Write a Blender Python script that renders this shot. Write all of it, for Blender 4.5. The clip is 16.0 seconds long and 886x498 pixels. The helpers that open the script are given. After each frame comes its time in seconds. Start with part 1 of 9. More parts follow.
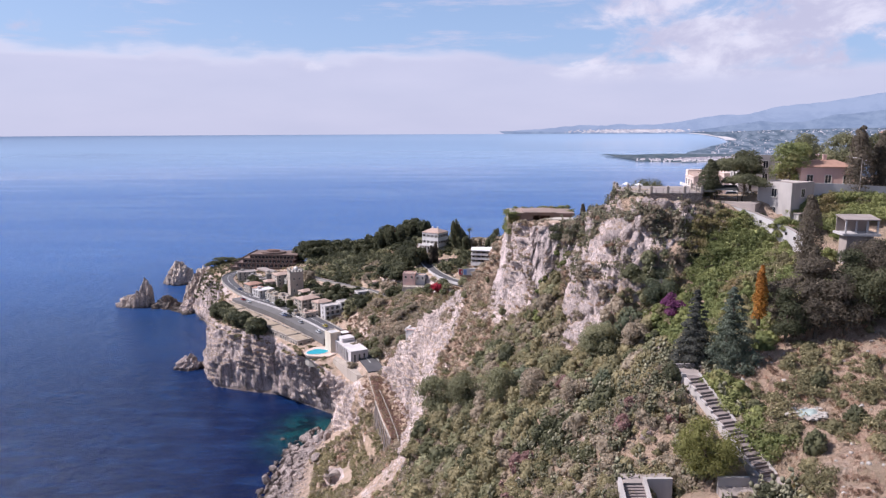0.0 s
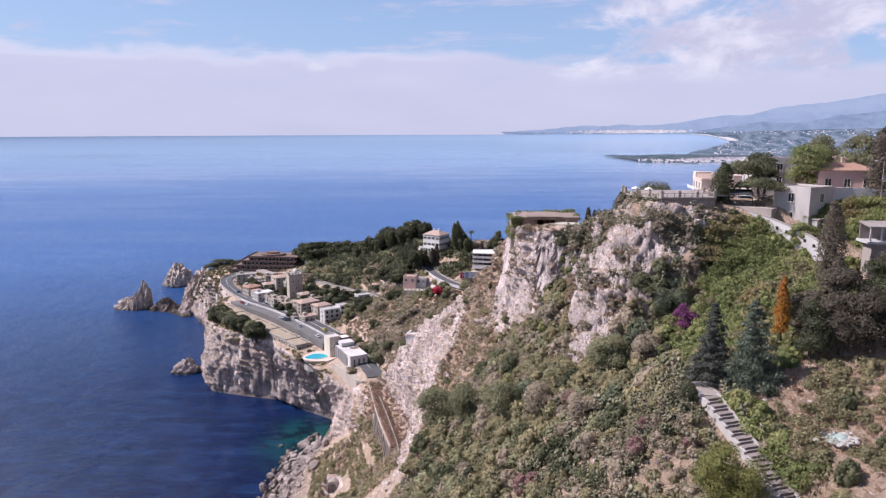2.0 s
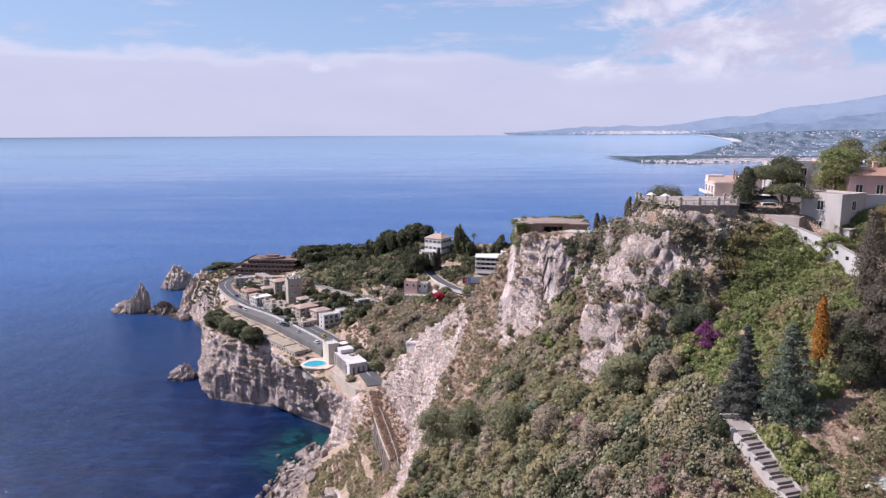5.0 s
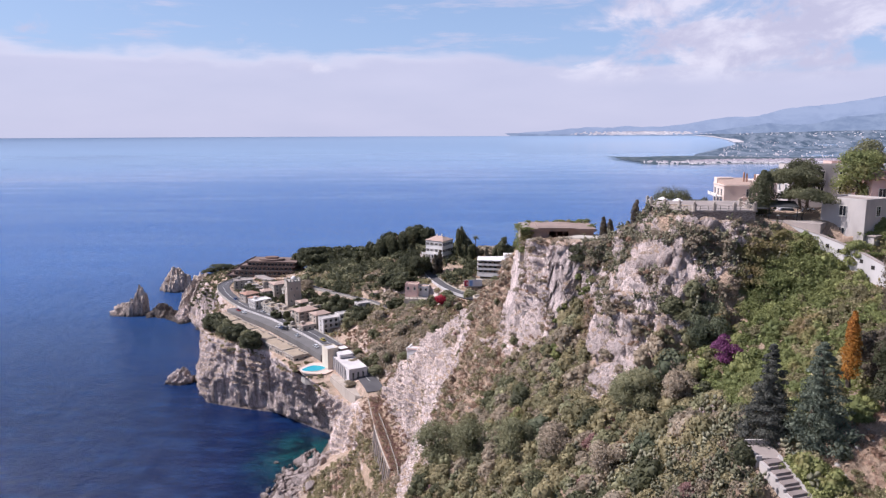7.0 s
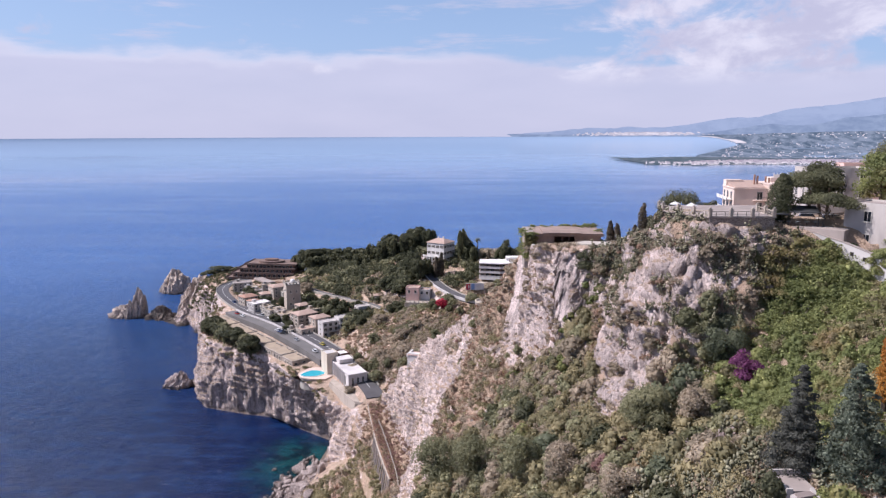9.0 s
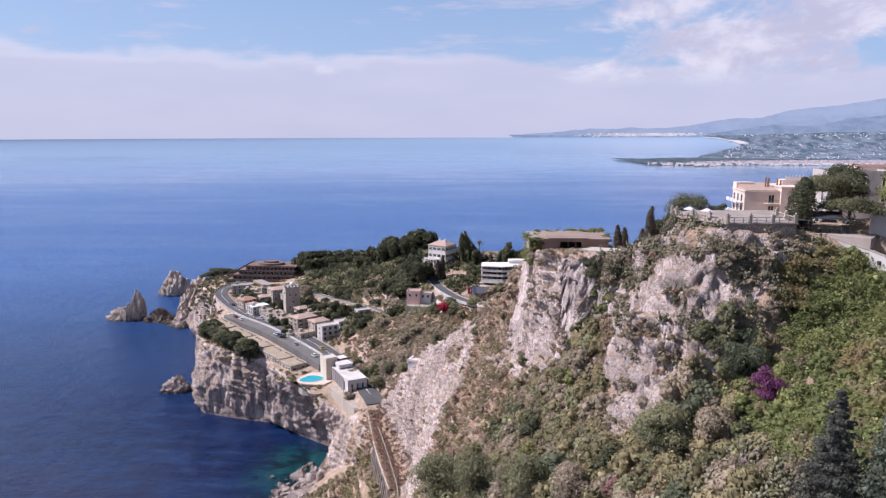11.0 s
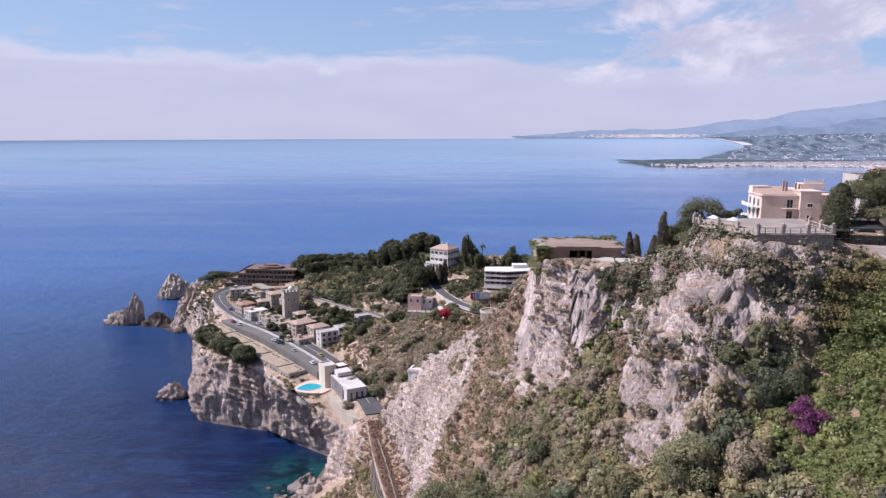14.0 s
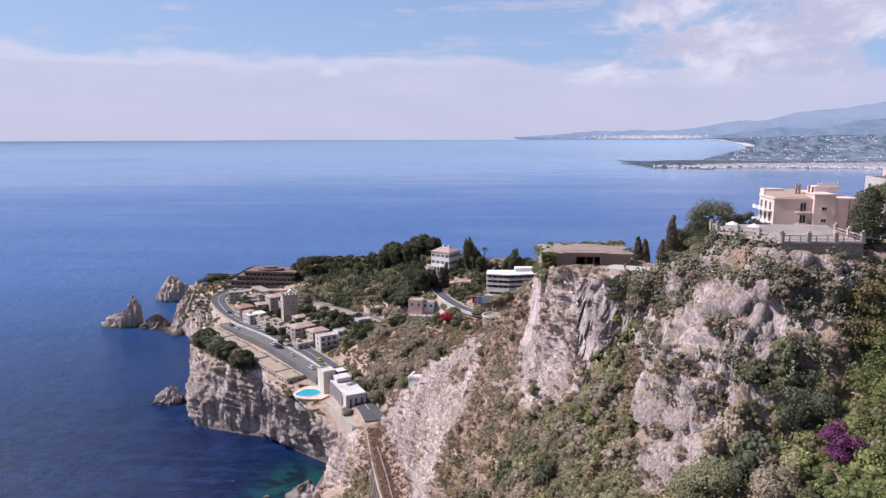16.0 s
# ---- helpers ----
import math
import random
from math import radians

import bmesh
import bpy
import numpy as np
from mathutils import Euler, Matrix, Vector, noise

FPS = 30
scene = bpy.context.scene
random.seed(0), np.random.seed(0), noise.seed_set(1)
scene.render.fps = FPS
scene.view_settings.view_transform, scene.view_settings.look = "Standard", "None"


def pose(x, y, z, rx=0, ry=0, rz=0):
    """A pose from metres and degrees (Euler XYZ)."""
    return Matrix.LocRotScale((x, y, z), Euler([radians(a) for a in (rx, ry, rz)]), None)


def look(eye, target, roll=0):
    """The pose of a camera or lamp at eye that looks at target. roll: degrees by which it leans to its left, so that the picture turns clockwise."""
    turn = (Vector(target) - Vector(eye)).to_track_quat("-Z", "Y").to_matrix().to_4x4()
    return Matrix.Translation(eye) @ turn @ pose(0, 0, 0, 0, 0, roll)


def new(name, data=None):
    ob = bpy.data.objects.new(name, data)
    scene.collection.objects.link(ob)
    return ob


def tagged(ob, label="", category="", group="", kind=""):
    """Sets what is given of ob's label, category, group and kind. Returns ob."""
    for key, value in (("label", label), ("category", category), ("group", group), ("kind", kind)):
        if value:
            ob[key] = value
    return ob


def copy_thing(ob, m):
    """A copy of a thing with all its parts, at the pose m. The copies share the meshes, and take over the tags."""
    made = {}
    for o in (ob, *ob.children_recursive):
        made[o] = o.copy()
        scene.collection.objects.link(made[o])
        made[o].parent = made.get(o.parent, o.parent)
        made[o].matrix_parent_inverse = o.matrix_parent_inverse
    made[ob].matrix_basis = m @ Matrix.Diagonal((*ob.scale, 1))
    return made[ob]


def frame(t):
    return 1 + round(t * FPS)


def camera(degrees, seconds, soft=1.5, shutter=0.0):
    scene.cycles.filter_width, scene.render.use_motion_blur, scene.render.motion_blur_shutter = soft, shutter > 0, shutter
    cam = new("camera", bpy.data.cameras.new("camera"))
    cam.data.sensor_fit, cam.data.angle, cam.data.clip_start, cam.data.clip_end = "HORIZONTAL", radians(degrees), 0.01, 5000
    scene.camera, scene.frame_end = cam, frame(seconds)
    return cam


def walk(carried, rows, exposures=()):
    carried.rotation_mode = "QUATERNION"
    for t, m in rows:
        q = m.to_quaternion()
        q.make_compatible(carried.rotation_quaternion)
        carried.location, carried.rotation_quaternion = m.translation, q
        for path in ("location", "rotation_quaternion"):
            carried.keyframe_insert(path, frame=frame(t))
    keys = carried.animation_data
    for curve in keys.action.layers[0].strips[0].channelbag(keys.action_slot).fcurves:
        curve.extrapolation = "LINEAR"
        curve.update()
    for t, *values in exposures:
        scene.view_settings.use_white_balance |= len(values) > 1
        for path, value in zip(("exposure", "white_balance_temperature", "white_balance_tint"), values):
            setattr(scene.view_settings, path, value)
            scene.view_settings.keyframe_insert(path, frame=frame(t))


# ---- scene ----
EXPO, SKY, SUN = 0.42, 0.085, 5.0
LENS = 65.4
cam = camera(LENS, 16.0, soft=1.3)
PATH = [
    (0, (0.000, 0.000, 160.000), (0.124, 98.540, 142.977), -0.20),
    (1, (0.076, 3.321, 160.108), (0.100, 101.868, 143.120), -0.20),
    (2, (0.148, 6.640, 160.208), (0.068, 105.193, 143.256), -0.19),
    (3, (0.216, 9.957, 160.300), (0.028, 108.516, 143.384), -0.19),
    (4, (0.280, 13.271, 160.383), (-0.018, 111.836, 143.505), -0.19),
    (5, (0.341, 16.584, 160.459), (-0.071, 115.155, 143.619), -0.18),
    (6, (0.398, 19.893, 160.526), (-0.130, 118.471, 143.727), -0.18),
    (7, (0.451, 23.201, 160.585), (-0.195, 121.785, 143.828), -0.17),
    (8, (0.500, 26.506, 160.635), (-0.266, 125.096, 143.923), -0.17),
    (9, (0.545, 29.809, 160.678), (-0.341, 128.406, 144.012), -0.16),
    (10, (0.586, 33.109, 160.712), (-0.421, 131.714, 144.095), -0.16),
    (11, (0.624, 36.407, 160.738), (-0.505, 135.019, 144.173), -0.15),
    (12, (0.658, 39.703, 160.756), (-0.593, 138.323, 144.245), -0.14),
    (13, (0.687, 42.997, 160.766), (-0.684, 141.624, 144.312), -0.13),
    (14, (0.714, 46.288, 160.767), (-0.778, 144.924, 144.374), -0.13),
    (15, (0.736, 49.577, 160.760), (-0.875, 148.222, 144.431), -0.12),
    (16, (0.754, 52.864, 160.745), (-0.974, 151.518, 144.484), -0.11),
]
walk(cam, [(t, look(eye, target, roll)) for t, eye, target, roll in PATH], exposures=[(0, EXPO, 6050, 20), (6, EXPO, 6050, 20), (15, EXPO - 0.08, 6050, 20), (16, EXPO - 0.08, 6050, 20)])

# ---- sky, sun ----
SUN_ELEV, SUN_AZ = 46.0, 273.0          # degrees; azimuth clockwise from +y
world = bpy.data.worlds.new("world")
scene.world = world
world.use_nodes = True


class Nodes:
    """Short-hand for building a node tree."""
    def __init__(self, tree):
        self.tree = tree
        tree.nodes.clear()

    def add(self, kind, **props):
        n = self.tree.nodes.new(kind)
        for k, v in props.items():
            if k in ("operation", "blend_type", "data_type", "noise_dimensions", "voronoi_dimensions", "feature", "sky_type", "wave_type", "bands_direction", "clamp", "interpolation_type"):
                setattr(n, k, v)
        return n

    def link(self, a, b):
        self.tree.links.new(a, b)

    def val(self, sock, v):
        if hasattr(v, "is_linked"):
            self.link(v, sock)
        elif v is not None:
            sock.default_value = v

    def math(self, op, a, b=None, c=None, clamp=False):
        n = self.tree.nodes.new("ShaderNodeMath")
        n.operation, n.use_clamp = op, clamp
        for i, v in enumerate((a, b, c)):
            self.val(n.inputs[i], v)
        return n.outputs[0]

    def mix(self, f, a, b, blend="MIX"):
        n = self.tree.nodes.new("ShaderNodeMix")
        n.data_type, n.blend_type, n.clamp_factor = "RGBA", blend, True
        self.val(n.inputs[0], f)
        for s, v in ((n.inputs[6], a), (n.inputs[7], b)):
            self.val(s, (*v, 1) if isinstance(v, tuple) and len(v) == 3 else v)
        return n.outputs[2]

    def ramp(self, f, lo, hi, a=0.0, b=1.0):
        n = self.tree.nodes.new("ShaderNodeMapRange")
        n.interpolation_type = "SMOOTHSTEP"
        self.val(n.inputs[0], f)
        for i, v in enumerate((lo, hi, a, b)):
            self.val(n.inputs[i + 1], v)
        return n.outputs[0]

    def noise(self, vec, scale, detail=4.0, rough=0.55, dist=0.0):
        n = self.tree.nodes.new("ShaderNodeTexNoise")
        self.val(n.inputs["Vector"], vec)
        n.inputs["Scale"].default_value, n.inputs["Detail"].default_value = scale, detail
        n.inputs["Roughness"].default_value, n.inputs["Distortion"].default_value = rough, dist
        return n.outputs["Fac"]

    def voronoi(self, vec, scale, feature="F1"):
        n = self.tree.nodes.new("ShaderNodeTexVoronoi")
        n.feature = feature
        self.val(n.inputs["Vector"], vec)
        n.inputs["Scale"].default_value = scale
        return n

    def scaled(self, vec, s):
        n = self.tree.nodes.new("ShaderNodeMapping")
        self.val(n.inputs[0], vec)
        n.inputs["Scale"].default_value = s
        return n.outputs[0]


def sky():
    w = Nodes(world.node_tree)
    tex = w.tree.nodes.new("ShaderNodeTexSky")
    tex.sky_type, tex.sun_disc = "NISHITA", False
    tex.sun_elevation, tex.sun_rotation = radians(SUN_ELEV), radians(SUN_AZ)
    tex.air_density, tex.dust_density, tex.ozone_density, tex.altitude = 1.0, 1.2, 1.5, 160
    co = w.tree.nodes.new("ShaderNodeTexCoord").outputs["Generated"]
    xyz = w.tree.nodes.new("ShaderNodeSeparateXYZ")
    w.link(co, xyz.inputs[0])
    x, y, z = xyz.outputs
    flat = w.scaled(co, (1.0, 1.0, 2.1))
    # high stratus veil that thickens toward the horizon, broken above
    wob = w.noise(w.scaled(co, (2.2, 2.2, 9.0)), 1.6, 5, 0.55)
    edge = w.math("SUBTRACT", w.math("MULTIPLY_ADD", wob, 0.075, 0.085), w.math("MULTIPLY", w.math("ADD", x, 0.5), 0.035))
    frill = w.noise(w.scaled(co, (7.0, 7.0, 30.0)), 2.0, 6, 0.6)
    depth = w.math("ADD", w.math("SUBTRACT", edge, z), w.math("MULTIPLY_ADD", frill, 0.022, -0.011))
    veil = w.ramp(depth, -0.004, 0.016)
    rim = w.math("MULTIPLY", w.ramp(depth, -0.002, 0.007), w.ramp(depth, 0.026, 0.008))
    puff = w.noise(flat, 8.0, 9, 0.60, 0.35)
    right = w.ramp(x, 0.12, 0.34)
    cum = w.ramp(w.math("MULTIPLY_ADD", right, 0.27, w.math("SUBTRACT", puff, 0.18)), 0.42, 0.60)
    cum = w.math("MULTIPLY", cum, w.ramp(z, 0.055, 0.085))
    wisps = w.ramp(w.noise(w.scaled(co, (1.5, 1.5, 12.0)), 3.2, 7, 0.62), 0.55, 0.70)
    amount = w.math("MAXIMUM", w.math("MULTIPLY", veil, 0.84), w.math("MAXIMUM", w.math("MULTIPLY", cum, 0.88), w.math("MULTIPLY", wisps, 0.6)))
    amount = w.math("MULTIPLY", amount, w.ramp(z, 0.5, 0.16, 0.12, 1.0))
    shade = w.noise(w.scaled(co, (3, 3, 11)), 2.4, 4, 0.5)
    white = w.mix(shade, (5.1, 5.2, 6.25), (6.15, 6.05, 6.95))
    white = w.mix(w.math("MULTIPLY", rim, w.ramp(x, 0.1, -0.1, 0.15, 0.6)), white, (7.3, 7.2, 7.7))
    lumps = w.noise(w.scaled(co, (1.0, 1.0, 1.7)), 13.0, 7, 0.62, 0.3)
    white = w.mix(w.math("MULTIPLY", cum, 0.85), white, w.mix(w.ramp(lumps, 0.38, 0.66), (5.2, 5.05, 6.0), (7.7, 7.45, 7.8)))
    blue = w.mix(w.ramp(z, 0.45, 0.05, 0.0, 0.62), tex.outputs[0], (3.5, 5.1, 7.6))
    col = w.mix(amount, blue, white)
    bg = w.tree.nodes.new("ShaderNodeBackground")
    w.link(col, bg.inputs[0])
    bg.inputs[1].default_value = SKY
    out = w.tree.nodes.new("ShaderNodeOutputWorld")
    w.link(bg.outputs[0], out.inputs[0])


sky()
sun = new("sun", bpy.data.lights.new("sun", "SUN"))
sun.data.energy, sun.data.angle, sun.data.color = SUN, radians(0.6), (1.0, 0.945, 0.88)
_az, _el = radians(SUN_AZ), radians(SUN_ELEV)
sun.matrix_world = look((math.sin(_az) * math.cos(_el) * 800, math.cos(_az) * math.cos(_el) * 800, math.sin(_el) * 800), (0, 0, 0))


# ---- materials ----
def material(name, rough=0.8, metal=0.0, spec=0.3):
    m = bpy.data.materials.new(name)
    m.use_nodes = True
    n = Nodes(m.node_tree)
    b = n.tree.nodes.new("ShaderNodeBsdfPrincipled")
    o = n.tree.nodes.new("ShaderNodeOutputMaterial")
    n.link(b.outputs[0], o.inputs[0])
    b.inputs["Roughness"].default_value, b.inputs["Metallic"].default_value = rough, metal
    b.inputs["Specular IOR Level"].default_value = spec
    return m, n, b


def bump(n, b, height, strength, dist):
    k = n.tree.nodes.new("ShaderNodeBump")
    k.inputs["Strength"].default_value, k.inputs["Distance"].default_value = strength, dist
    n.link(height, k.inputs["Height"])
    n.link(k.outputs[0], b.inputs["Normal"])


def place(n):
    return n.tree.nodes.new("ShaderNodeNewGeometry").outputs["Position"]


def plain(name, col, vary=0.18, scale=1.2, rough=0.85, stain=0.25, metal=0.0, streak=1.0, spec=0.3):
    """Painted, plastered or metal surface with grain at two scales and faint run-off streaks."""
    m, n, b = material(name, rough, metal, spec)
    p = place(n)
    big = n.noise(n.scaled(p, (1, 1, 0.35 * streak)), scale * 0.35, 5, 0.6)
    fine = n.noise(p, scale * 6, 4, 0.6)
    dark = tuple(c * (1 - stain * 1.4) for c in col)
    c = n.mix(n.ramp(big, 0.35, 0.75), col, dark)
    c = n.mix(n.math("MULTIPLY", fine, vary * 2), c, tuple(min(1, v * 0.72) for v in col))
    rnd = n.tree.nodes.new("ShaderNodeObjectInfo").outputs["Random"]
    c = n.mix(n.math("MULTIPLY", rnd, vary * 0.8), c, tuple(v * 0.8 for v in col))
    n.link(c, b.inputs["Base Color"])
    bump(n, b, fine, 0.25, 0.03)
    return m


def rock_material(name, pale, grey, dark, green=0.0, scale=1.0):
    """Weathered limestone: pale faces, grey bands, dark cracks, dry grass on the ledges."""
    m, n, b = material(name, 0.92, 0.0, 0.15)
    p = place(n)
    sp = n.scaled(p, (1.0, 1.0, 0.45))
    big = n.noise(sp, 0.09 * scale, 6, 0.62, 0.6)
    mid = n.noise(n.scaled(p, (1, 1, 0.55)), 0.6 * scale, 6, 0.65, 0.8)
    fine = n.noise(n.scaled(p, (1, 1, 0.6)), 1.7 * scale, 8, 0.75, 0.7)
    c = n.mix(n.ramp(big, 0.40, 0.58), pale, grey)
    run = n.noise(n.scaled(p, (1.0, 1.0, 0.10)), 0.42 * scale, 5, 0.6, 0.5)
    c = n.mix(n.math("MULTIPLY", n.ramp(run, 0.52, 0.70), 0.55), c, tuple(v * 0.6 for v in grey))
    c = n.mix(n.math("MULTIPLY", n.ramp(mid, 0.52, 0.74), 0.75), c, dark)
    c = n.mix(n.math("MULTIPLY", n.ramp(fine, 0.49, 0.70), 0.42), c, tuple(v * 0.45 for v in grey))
    ochre = n.ramp(n.noise(p, 0.16, 4, 0.6), 0.55, 0.72)
    c = n.mix(n.math("MULTIPLY", ochre, 0.45), c, (0.36, 0.25, 0.18))
    # clefts and pits with crevice shade put into their colour, rims paled; run-off streaks
    bent = n.tree.nodes.new("ShaderNodeVectorMath")
    bent.operation = "MULTIPLY_ADD"
    wob = n.tree.nodes.new("ShaderNodeTexNoise")
    n.link(p, wob.inputs["Vector"])
    wob.inputs["Scale"].default_value, wob.inputs["Detail"].default_value = 0.8 * scale, 4
    n.link(wob.outputs["Color"], bent.inputs[0])
    bent.inputs[1].default_value = (2.2, 2.2, 2.2)
    n.link(p, bent.inputs[2])
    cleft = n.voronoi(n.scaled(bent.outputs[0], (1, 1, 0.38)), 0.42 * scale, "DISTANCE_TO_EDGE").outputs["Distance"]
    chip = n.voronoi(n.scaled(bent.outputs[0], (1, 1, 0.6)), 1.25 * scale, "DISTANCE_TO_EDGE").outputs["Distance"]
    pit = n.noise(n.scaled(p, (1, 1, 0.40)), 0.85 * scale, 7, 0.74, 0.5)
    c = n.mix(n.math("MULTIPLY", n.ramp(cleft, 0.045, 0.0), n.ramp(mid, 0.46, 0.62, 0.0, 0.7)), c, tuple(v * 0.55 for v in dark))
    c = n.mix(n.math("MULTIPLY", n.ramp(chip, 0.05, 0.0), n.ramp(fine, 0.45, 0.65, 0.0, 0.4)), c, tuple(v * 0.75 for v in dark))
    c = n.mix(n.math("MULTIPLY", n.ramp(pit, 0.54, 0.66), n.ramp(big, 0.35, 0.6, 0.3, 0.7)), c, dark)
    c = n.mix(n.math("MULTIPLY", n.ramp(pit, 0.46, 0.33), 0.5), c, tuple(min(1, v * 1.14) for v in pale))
    geo = n.tree.nodes.new("ShaderNodeNewGeometry")
    nz = n.tree.nodes.new("ShaderNodeSeparateXYZ")
    n.link(geo.outputs["True Normal"], nz.inputs[0])
    ledge = n.ramp(n.math("ADD", nz.outputs[2], n.math("MULTIPLY_ADD", mid, 0.7, -0.35)), 0.60 - green, 0.86 - green)
    dry = n.mix(n.ramp(n.noise(p, 0.22, 4, 0.6), 0.40, 0.62), (0.66, 0.465, 0.335), (0.50, 0.370, 0.250))
    dry = n.mix(n.math("MULTIPLY", n.noise(p, 5.0, 4, 0.7), 0.38), dry, (0.11, 0.085, 0.055))
    if green > 0:
        earth = n.tree.nodes.new("ShaderNodeAttribute")
        earth.attribute_name = "earth"
        soil = n.ramp(n.math("ADD", earth.outputs["Fac"], n.math("MULTIPLY_ADD", fine, 0.7, -0.35)), 0.42, 0.62)
        ledge = n.math("MAXIMUM", n.math("MULTIPLY", ledge, 0.8), n.math("MULTIPLY", soil, 0.9))
    c = n.mix(ledge, c, dry)
    xyz = n.tree.nodes.new("ShaderNodeSeparateXYZ")
    n.link(p, xyz.inputs[0])
    tide = n.ramp(n.math("MULTIPLY_ADD", mid, 3.0, n.math("MULTIPLY", xyz.outputs[2], -1.0)), -1.2, 1.2)
    c = n.mix(n.math("MULTIPLY", tide, 0.75), c, (0.055, 0.045, 0.04))
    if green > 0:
        # cape sea cliffs lie in shade; painted here as darker streaked rock
        cliff_shade = n.math("MULTIPLY", n.ramp(n.math("MULTIPLY_ADD", run, 22.0, xyz.outputs[2]), 52, 36), n.ramp(run, 0.38, 0.62, 0.15, 0.70))
        c = n.mix(n.math("MULTIPLY", cliff_shade, n.ramp(xyz.outputs[0], -54, -66)), c, (0.19, 0.155, 0.14))
    # hollows of the grain shaded in colour where the bump sinks
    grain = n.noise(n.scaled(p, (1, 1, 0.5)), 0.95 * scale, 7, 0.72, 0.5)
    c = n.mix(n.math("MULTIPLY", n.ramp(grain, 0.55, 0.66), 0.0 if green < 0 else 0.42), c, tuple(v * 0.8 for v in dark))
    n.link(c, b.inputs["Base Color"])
    h = n.math("ADD", n.math("MULTIPLY_ADD", grain, -0.9, n.math("MULTIPLY", mid, 0.9)), n.math("ADD", n.math("MULTIPLY", fine, 0.45), n.math("MULTIPLY", pit, -0.5)))
    bump(n, b, h, 1.0, 1.5 / scale)
    return m


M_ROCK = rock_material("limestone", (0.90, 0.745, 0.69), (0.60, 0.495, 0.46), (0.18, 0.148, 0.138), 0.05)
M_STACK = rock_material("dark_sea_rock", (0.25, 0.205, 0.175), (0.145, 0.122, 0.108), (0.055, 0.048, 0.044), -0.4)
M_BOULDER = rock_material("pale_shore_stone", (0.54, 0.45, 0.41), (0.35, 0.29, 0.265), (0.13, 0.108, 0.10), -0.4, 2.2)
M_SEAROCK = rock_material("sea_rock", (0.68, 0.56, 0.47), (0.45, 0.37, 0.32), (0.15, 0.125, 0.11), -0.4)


def sea_material():
    m, n, b = material("sea_water", 0.12, 0.0, 0.5)
    p = place(n)
    b.inputs["IOR"].default_value = 1.33
    xyz = n.tree.nodes.new("ShaderNodeSeparateXYZ")
    n.link(p, xyz.inputs[0])
    # shallow cove over sand and weed
    d = n.tree.nodes.new("ShaderNodeVectorMath")
    d.operation = "DISTANCE"
    n.link(n.scaled(p, (1.0, 1.0, 0.0)), d.inputs[0])
    d.inputs[1].default_value = (-62, 345, 0)
    wob = n.noise(p, 0.045, 5, 0.6)
    cove = n.ramp(n.math("MULTIPLY_ADD", wob, 30, d.outputs["Value"]), 62, 28)
    weed = n.ramp(n.noise(p, 0.10, 4, 0.6), 0.45, 0.58)
    shallow = n.mix(weed, (0.004, 0.050, 0.058), (0.002, 0.015, 0.024))
    deep = n.mix(n.ramp(n.noise(n.scaled(p, (1, 2.5, 1)), 0.0016, 5, 0.6), 0.35, 0.7), (0.0009, 0.0058, 0.034), (0.0022, 0.0130, 0.064))
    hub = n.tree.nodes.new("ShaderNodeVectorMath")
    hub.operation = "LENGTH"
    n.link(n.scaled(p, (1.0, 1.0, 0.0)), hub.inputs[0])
    # water lightened with distance: sky sheen put into its colour
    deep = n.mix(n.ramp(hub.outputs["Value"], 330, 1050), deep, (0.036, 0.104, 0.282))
    # ripple shading drawn in colour on the nearer water
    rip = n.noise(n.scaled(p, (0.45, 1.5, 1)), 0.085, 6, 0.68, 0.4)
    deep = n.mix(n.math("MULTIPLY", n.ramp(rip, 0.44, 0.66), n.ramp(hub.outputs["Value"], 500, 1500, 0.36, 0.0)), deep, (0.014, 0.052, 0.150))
    # pale slicks: sheen of smooth water put into the colour
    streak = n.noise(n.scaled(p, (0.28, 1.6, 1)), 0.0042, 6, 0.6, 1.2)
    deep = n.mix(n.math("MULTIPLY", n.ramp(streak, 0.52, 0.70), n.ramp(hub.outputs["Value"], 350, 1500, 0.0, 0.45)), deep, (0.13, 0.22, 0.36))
    # haze towards the horizon painted into the far water
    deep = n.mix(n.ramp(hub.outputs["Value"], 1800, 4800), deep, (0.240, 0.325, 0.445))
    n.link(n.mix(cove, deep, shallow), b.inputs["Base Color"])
    slick = n.noise(n.scaled(p, (0.45, 1.9, 1)), 0.0021, 6, 0.62, 0.9)
    rough = n.math("MULTIPLY_ADD", n.ramp(slick, 0.46, 0.66), -0.10, n.ramp(hub.outputs["Value"], 1200, 4200, 0.24, 0.14))
    n.link(rough, b.inputs["Roughness"])
    ripples = n.math("ADD", n.noise(n.scaled(p, (1, 1.8, 1)), 0.16, 6, 0.68), n.math("MULTIPLY", n.noise(n.scaled(p, (1.5, 1, 1)), 0.035, 3, 0.5), 1.6))
    bump(n, b, ripples, 0.16, 2.6)
    for k in n.tree.nodes:
        if k.bl_idname == "ShaderNodeBump":
            n.link(n.ramp(hub.outputs["Value"], 450, 3200, 0.6, 0.01), k.inputs["Strength"])
    return m


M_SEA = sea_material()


# ---- numeric noise for landforms ----
def hashed(ix, iy, iz, seed):
    h = (ix.astype(np.int64) * 374761393 + iy.astype(np.int64) * 668265263 + iz.astype(np.int64) * 2147483647 + seed * 1274126177) & 0xFFFFFFFF
    h = ((h ^ (h >> 13)) * 1274126177) & 0xFFFFFFFF
    h = ((h ^ (h >> 16)) * 2246822519) & 0xFFFFFFFF
    return ((h ^ (h >> 15)) & 0xFFFFFF) / float(0xFFFFFF)


